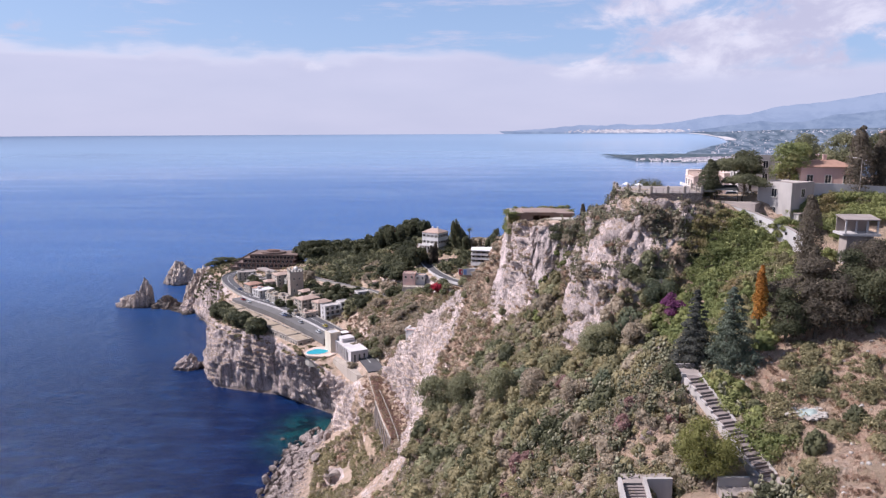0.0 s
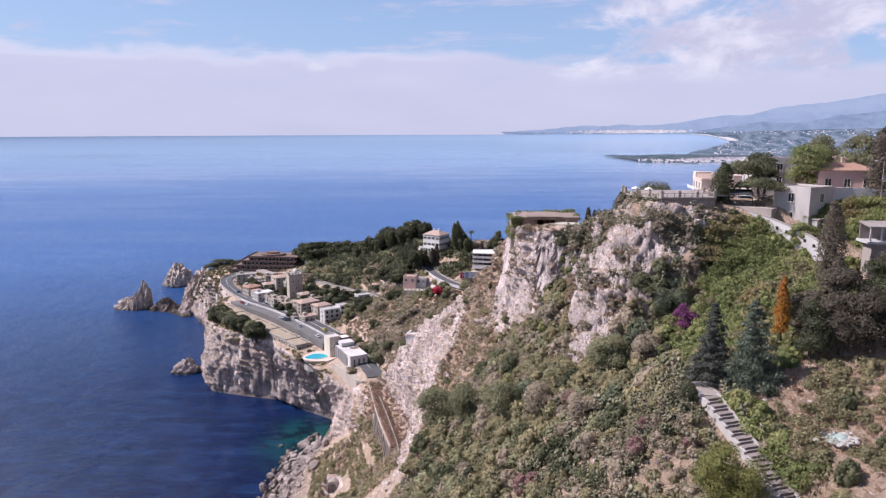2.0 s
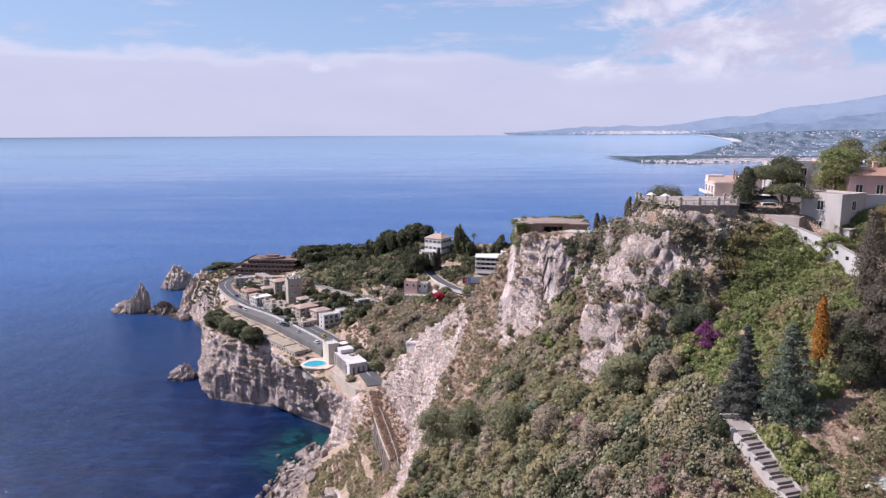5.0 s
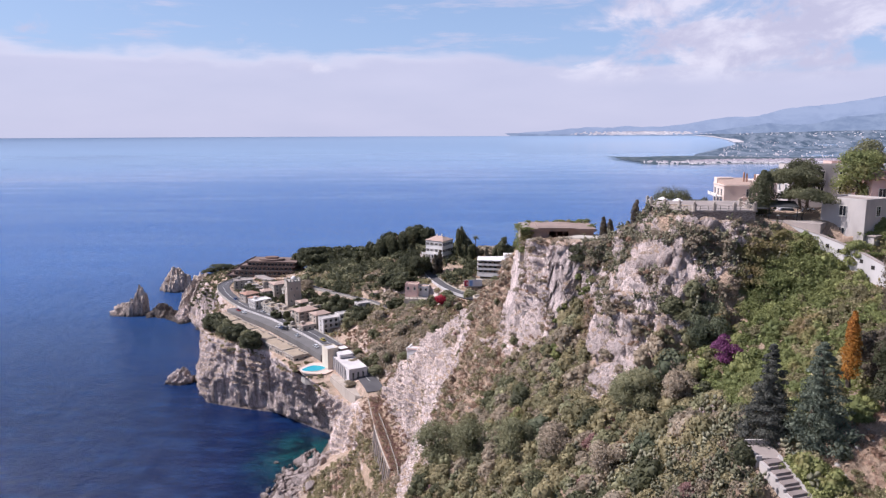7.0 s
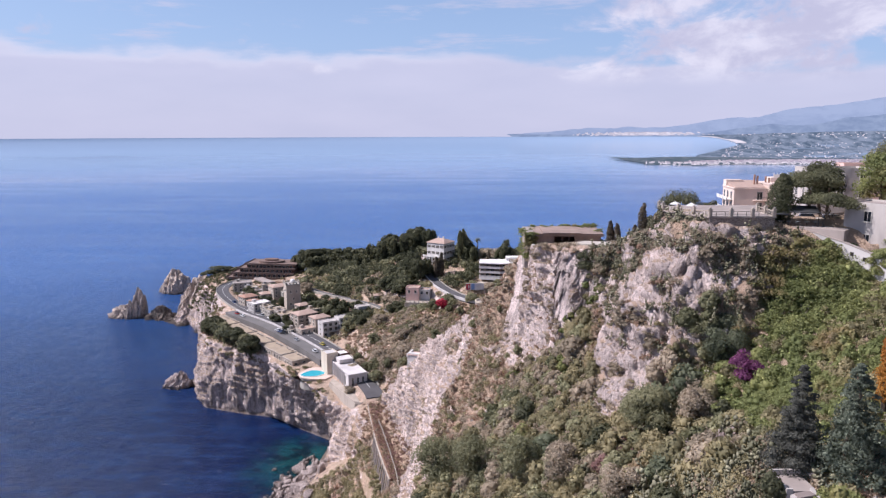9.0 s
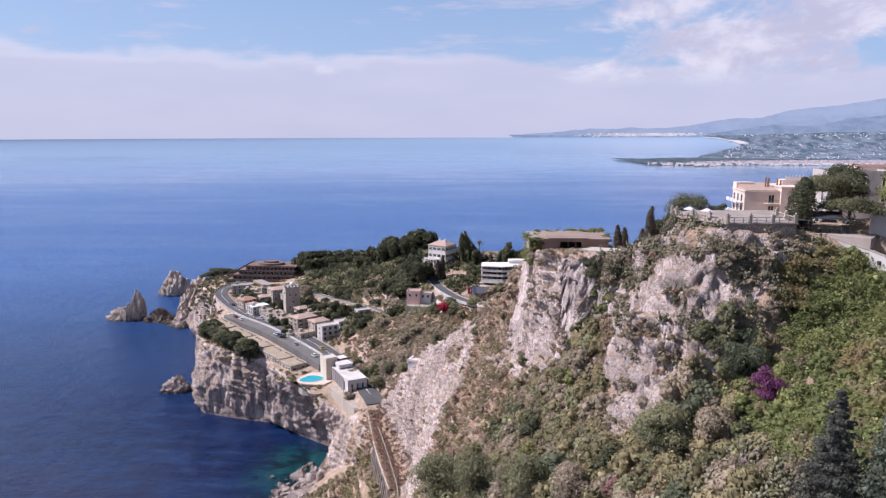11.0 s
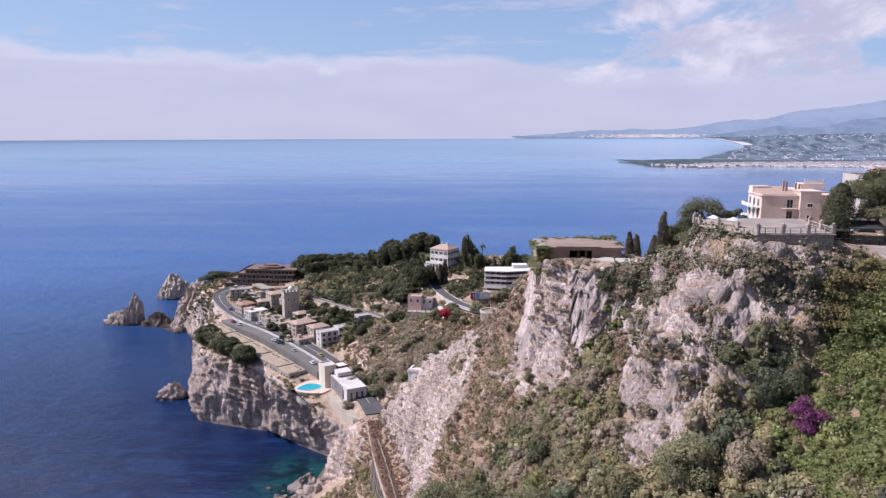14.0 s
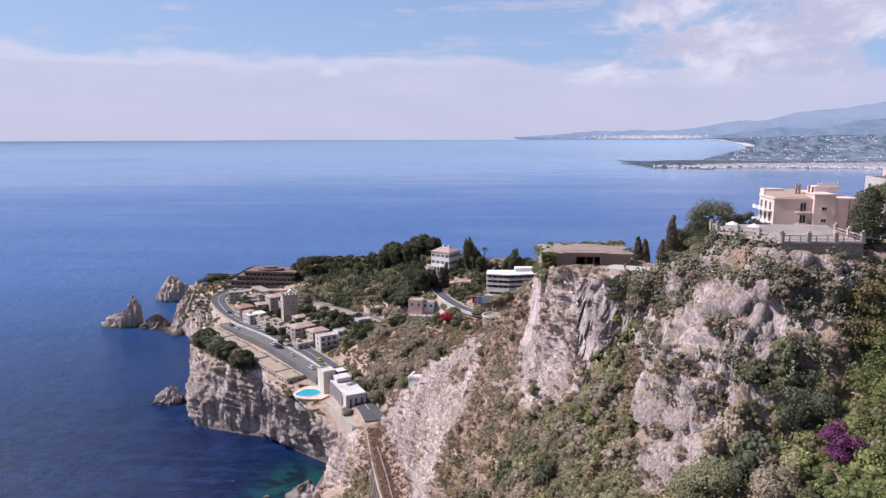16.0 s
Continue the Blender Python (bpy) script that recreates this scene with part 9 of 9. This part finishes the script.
# cape and ridge woods
PROTO = [make_tree("ridge_tree", "broad", 8, 4.2, m, 120 + k, l, "trees over the cape's ridge", 34, 0.42) for k, (m, l) in enumerate(((M_DARKLEAF, "dark evergreen tree on the ridge"), (M_TREE, "green broadleaf tree on the ridge"), (M_OLIVE, "grey-green olive tree on the ridge"), (M_DARKLEAF, "dark rounded tree on the ridge")))]
PINES = make_tree("cape_pine", "umbrella", 8, 5.0, M_DARKLEAF, 130, "dark spreading pine on the cape", "pines on the cape", 60, 0.34)
CYP = make_tree("ridge_cypress", "cypress", 13, 1.7, M_CYPRESS, 131, "slim dark cypress on the ridge", "cypresses on the ridge", 50, 0.32)
first = set()


def put_tree(proto, x, y, s, z=None, wide=1.0):
    if proto.name in first:
        return plant(proto, x, y, s, z, None, wide)
    first.add(proto.name)
    proto.matrix_world = Matrix.LocRotScale((x, y, height(x, y) - 0.2 if z is None else z), None, (s * wide, s * wide, s))
    return proto


for k in range(26):
    f = RNG.uniform(0.30, 0.88)
    x, y = -80.0 - 72.9 * f - 0.765 * 9.5 + RNG.uniform(-2.2, 1.6), 380.2 + 86.8 * f - 0.643 * 9.5 + RNG.uniform(-1.5, 1.5)
    put_tree((PINES, PROTO[0], PROTO[1])[k % 3], x, y, RNG.uniform(0.95, 1.35), 36.2, 1.05)
for x, y, s in ((-214, 628, 1.0), (-207, 634, 1.0), (-201, 628, 0.9), (-221, 634, 0.8), (-209, 625, 0.9), (-196, 624, 0.8)):
    put_tree(PINES, x, y, s * 0.75, None, 1.7)
for x, y, s in ((-7.2, 440.5, 1.02), (-4.2, 441.5, 1.12), (24.5, 441, 0.8), (-42, 500, 0.7), (-100, 510, 0.7), (-92, 472, 0.6)):
    put_tree(CYP, x, y, s)
for x, y, s, k in ((35, 433, 1.9, 0), (31, 436, 1.4, 0), (13, 456, 1.55, 0), (16, 451, 1.45, 3), (9.5, 460, 2.0, 1), (8.5, 457, 1.9, 3), (22, 455, 1.2, 2), (28, 450, 1.1, 2), (43, 446, 1.2, 0), (-14, 400, 0.5, 1), (-9, 396, 0.45, 1), (-20, 403, 0.5, 2), (-30, 412, 0.9, 0), (0, 390, 0.4, 1), (6, 384, 0.4, 1),
                   (-38, 402, 0.6, 2), (-24, 430, 1.2, 0), (-18, 436, 1.3, 3), (-28, 436, 1.2, 0), (-34, 430, 1.0, 2), (-14, 446, 1.0, 0), (-22, 452, 1.3, 3), (-110, 474, 0.8, 3), (-94, 454, 0.8, 0), (-108, 488, 0.9, 0), (-122, 486, 0.8, 0), (-96, 484, 0.8, 2), (-66, 436, 0.9, 0), (-72, 442, 0.8, 0), (-58, 414, 0.7, 1), (-52, 420, 0.8, 0), (-96, 428, 0.6, 0)):
    put_tree(PROTO[k], x, y, s, None, 0.5 if s > 1.35 else 1.25)
wood = pick(1250, HILL & (CZ > 38) & (CY > 418) & (CX < 60), np.clip(0.5 + PATCH2, 0.05, 1) * np.where((CX > -75) & (CY > 468), 2.0, 0.7), 0.4, 0.95)
CROWNS = [bush_kind(s + 200, 16, 22, 0.13, 0.85) for s in range(5)]
dark = RNG.random(len(wood)) < 0.78
for who, mat, rows, lb in (("ridge_woods", M_DARKLEAF, wood[dark], "dark evergreen woods over the cape's ridge"), ("ridge_green_woods", M_TREE, wood[~dark], "green broadleaf woods over the cape's ridge")):
    rows = rows.copy()
    rows[:, 3] *= 6.2
    strew(who, CROWNS, rows, mat, lb, "woods")
for x in np.arange(-122, -58, 4.5):
    put_tree(PROTO[0], x, 596 + RNG.uniform(-4, 4), 2.1, None, 1.0)
for x, y, s in ((-37, 503, 0.9), (-41, 508, 1.0), (-25, 503, 0.95), (-21, 508, 1.0), (-44, 502, 0.9), (-31, 500, 0.65), (-16, 504, 0.9), (-48, 508, 0.9), (-54, 506, 0.8), (-12, 500, 0.8), (-60, 510, 0.9), (-38, 494, 0.8), (-46, 494, 0.8), (-30, 492, 0.7)):
    put_tree(PROTO[0 if s > 0.85 else 3], x, y, s * 1.75, None, 1.0)
for x, y, s in ((18, 409, 0.5), (23, 408, 0.45), (28, 407.5, 0.5), (33, 408, 0.45), (38, 409, 0.5), (43, 410, 0.5), (14, 411, 0.5)):
    put_tree(PROTO[2 if s < 0.5 else 1], x, y, s, None, 1.4)
for x, y, s in ((-30, 436, 1.0), (-26, 440, 1.2), (-21, 443, 1.2), (-17, 440, 1.1), (-24, 446, 1.3), (-29, 448, 1.1), (-34, 444, 1.0), (-38, 450, 1.0), (-20, 449, 1.2), (-13, 444, 1.0), (-34, 456, 1.1), (-26, 456, 1.2)):
    put_tree(PROTO[3 if x > -25 else 0], x, y, s, None, 1.1)
for x, y, s in ((-100, 440, 0.6), (-95, 436, 0.5), (-108, 447, 0.6), (-116, 474, 0.7), (-122, 480, 0.7), (-112, 469, 0.6), (-128, 490, 0.8), (-134, 498, 0.8), (-140, 510, 0.8), (-121, 506, 0.9), (-112, 500, 0.9), (-106, 496, 1.0), (-126, 520, 0.9), (-146, 522, 0.8), (-90, 452, 0.7), (-86, 458, 0.8), (-80, 440, 0.7), (-74, 434, 0.6), (-82, 450, 0.8), (-78, 456, 0.8), (-70, 446, 0.9), (-64, 440, 0.8), (-56, 428, 0.7), (-50, 414, 0.6)):
    put_tree(PROTO[0 if x % 3 < 2 else 3], x, y, s, None, 1.35)
for k in range(26):
    x, y = RNG.uniform(-48, 2), RNG.uniform(334, 385)
    put_tree(PROTO[int(RNG.integers(1, 3))], x, y, RNG.uniform(0.35, 0.65), None, 1.2)
for x, y, s in ((-21, 408, 0.45), (-16, 407, 0.4), (-25, 410, 0.5), (-19, 405, 0.75), (-14, 403, 0.8), (2, 394, 0.5), (-8, 396, 0.6), (0, 398, 0.7), (12, 389, 0.6), (-24, 408, 0.6)):
    put_tree(PROTO[1], x, y, s, None, 1.3)
rb = tree("bougainvillea", "broad", -3.2, 394, 6.0, 3.8, M_SCARLET, 140, "scarlet bougainvillea below the upper lane", 60, 0.3)

# creeper on the ruin
ivy = [(*p, RNG.uniform(0.5, 0.9), 0.8) for p in [(18.9 + RNG.uniform(-0.4, 2.2), 192 + RNG.uniform(0, 12), 133 + RNG.uniform(-2.5, 3.8)) for _ in range(170)] + [(22 + RNG.uniform(-1, 15), 203 + RNG.uniform(-1.5, 1.0), 136.9 + RNG.uniform(0, 0.3)) for _ in range(30)] + [(36.6 + RNG.uniform(-0.6, 0.6), 194 + RNG.uniform(0, 9), 134 + RNG.uniform(0, 3.6)) for _ in range(40)]]
ivy += [(18.5 + RNG.uniform(0, 2.9), 191.6 + RNG.uniform(-0.4, 0.3), 130.8 + RNG.uniform(0, 6.2), RNG.uniform(0.45, 0.7), 0.8) for _ in range(150)]
strew("wall_ivy", BUSH_MID, np.array(ivy), M_BRIGHT, "bright ivy draped over the ruin's walls", "creeper")


def stones():
    """Loose pale stones over the open slope."""
    rng = np.random.default_rng(31)
    base = []
    for k in range(5):
        bm = bmesh.new()
        bmesh.ops.create_icosphere(bm, subdivisions=1, radius=1)
        P = np.array([v.co for v in bm.verts]) * rng.uniform(0.7, 1.25, (len(bm.verts), 1)) * np.array([1, 0.9, 0.65])
        base.append((P, np.array([[v.index for v in f.verts] + [f.verts[2].index] for f in bm.faces])))
        bm.free()
    spots = np.concatenate([pick(420, DRYLOT & (CX < 85), np.clip(0.4 - PATCH, 0.05, 1), 0.08, 0.45), pick(260, SPUR & (NZ > 0.3), None, 0.15, 0.7), pick(200, SLOPE & (NZ > 0.3), np.clip(-PATCH, 0, 1), 0.12, 0.5), pick(260, GARDEN & (CY < 106) & (CX < 80), None, 0.1, 0.4)])
    strew("loose_stone", base, spots, M_RUBBLE, "loose pale limestone rubble on the slopes", "stones")


stones()
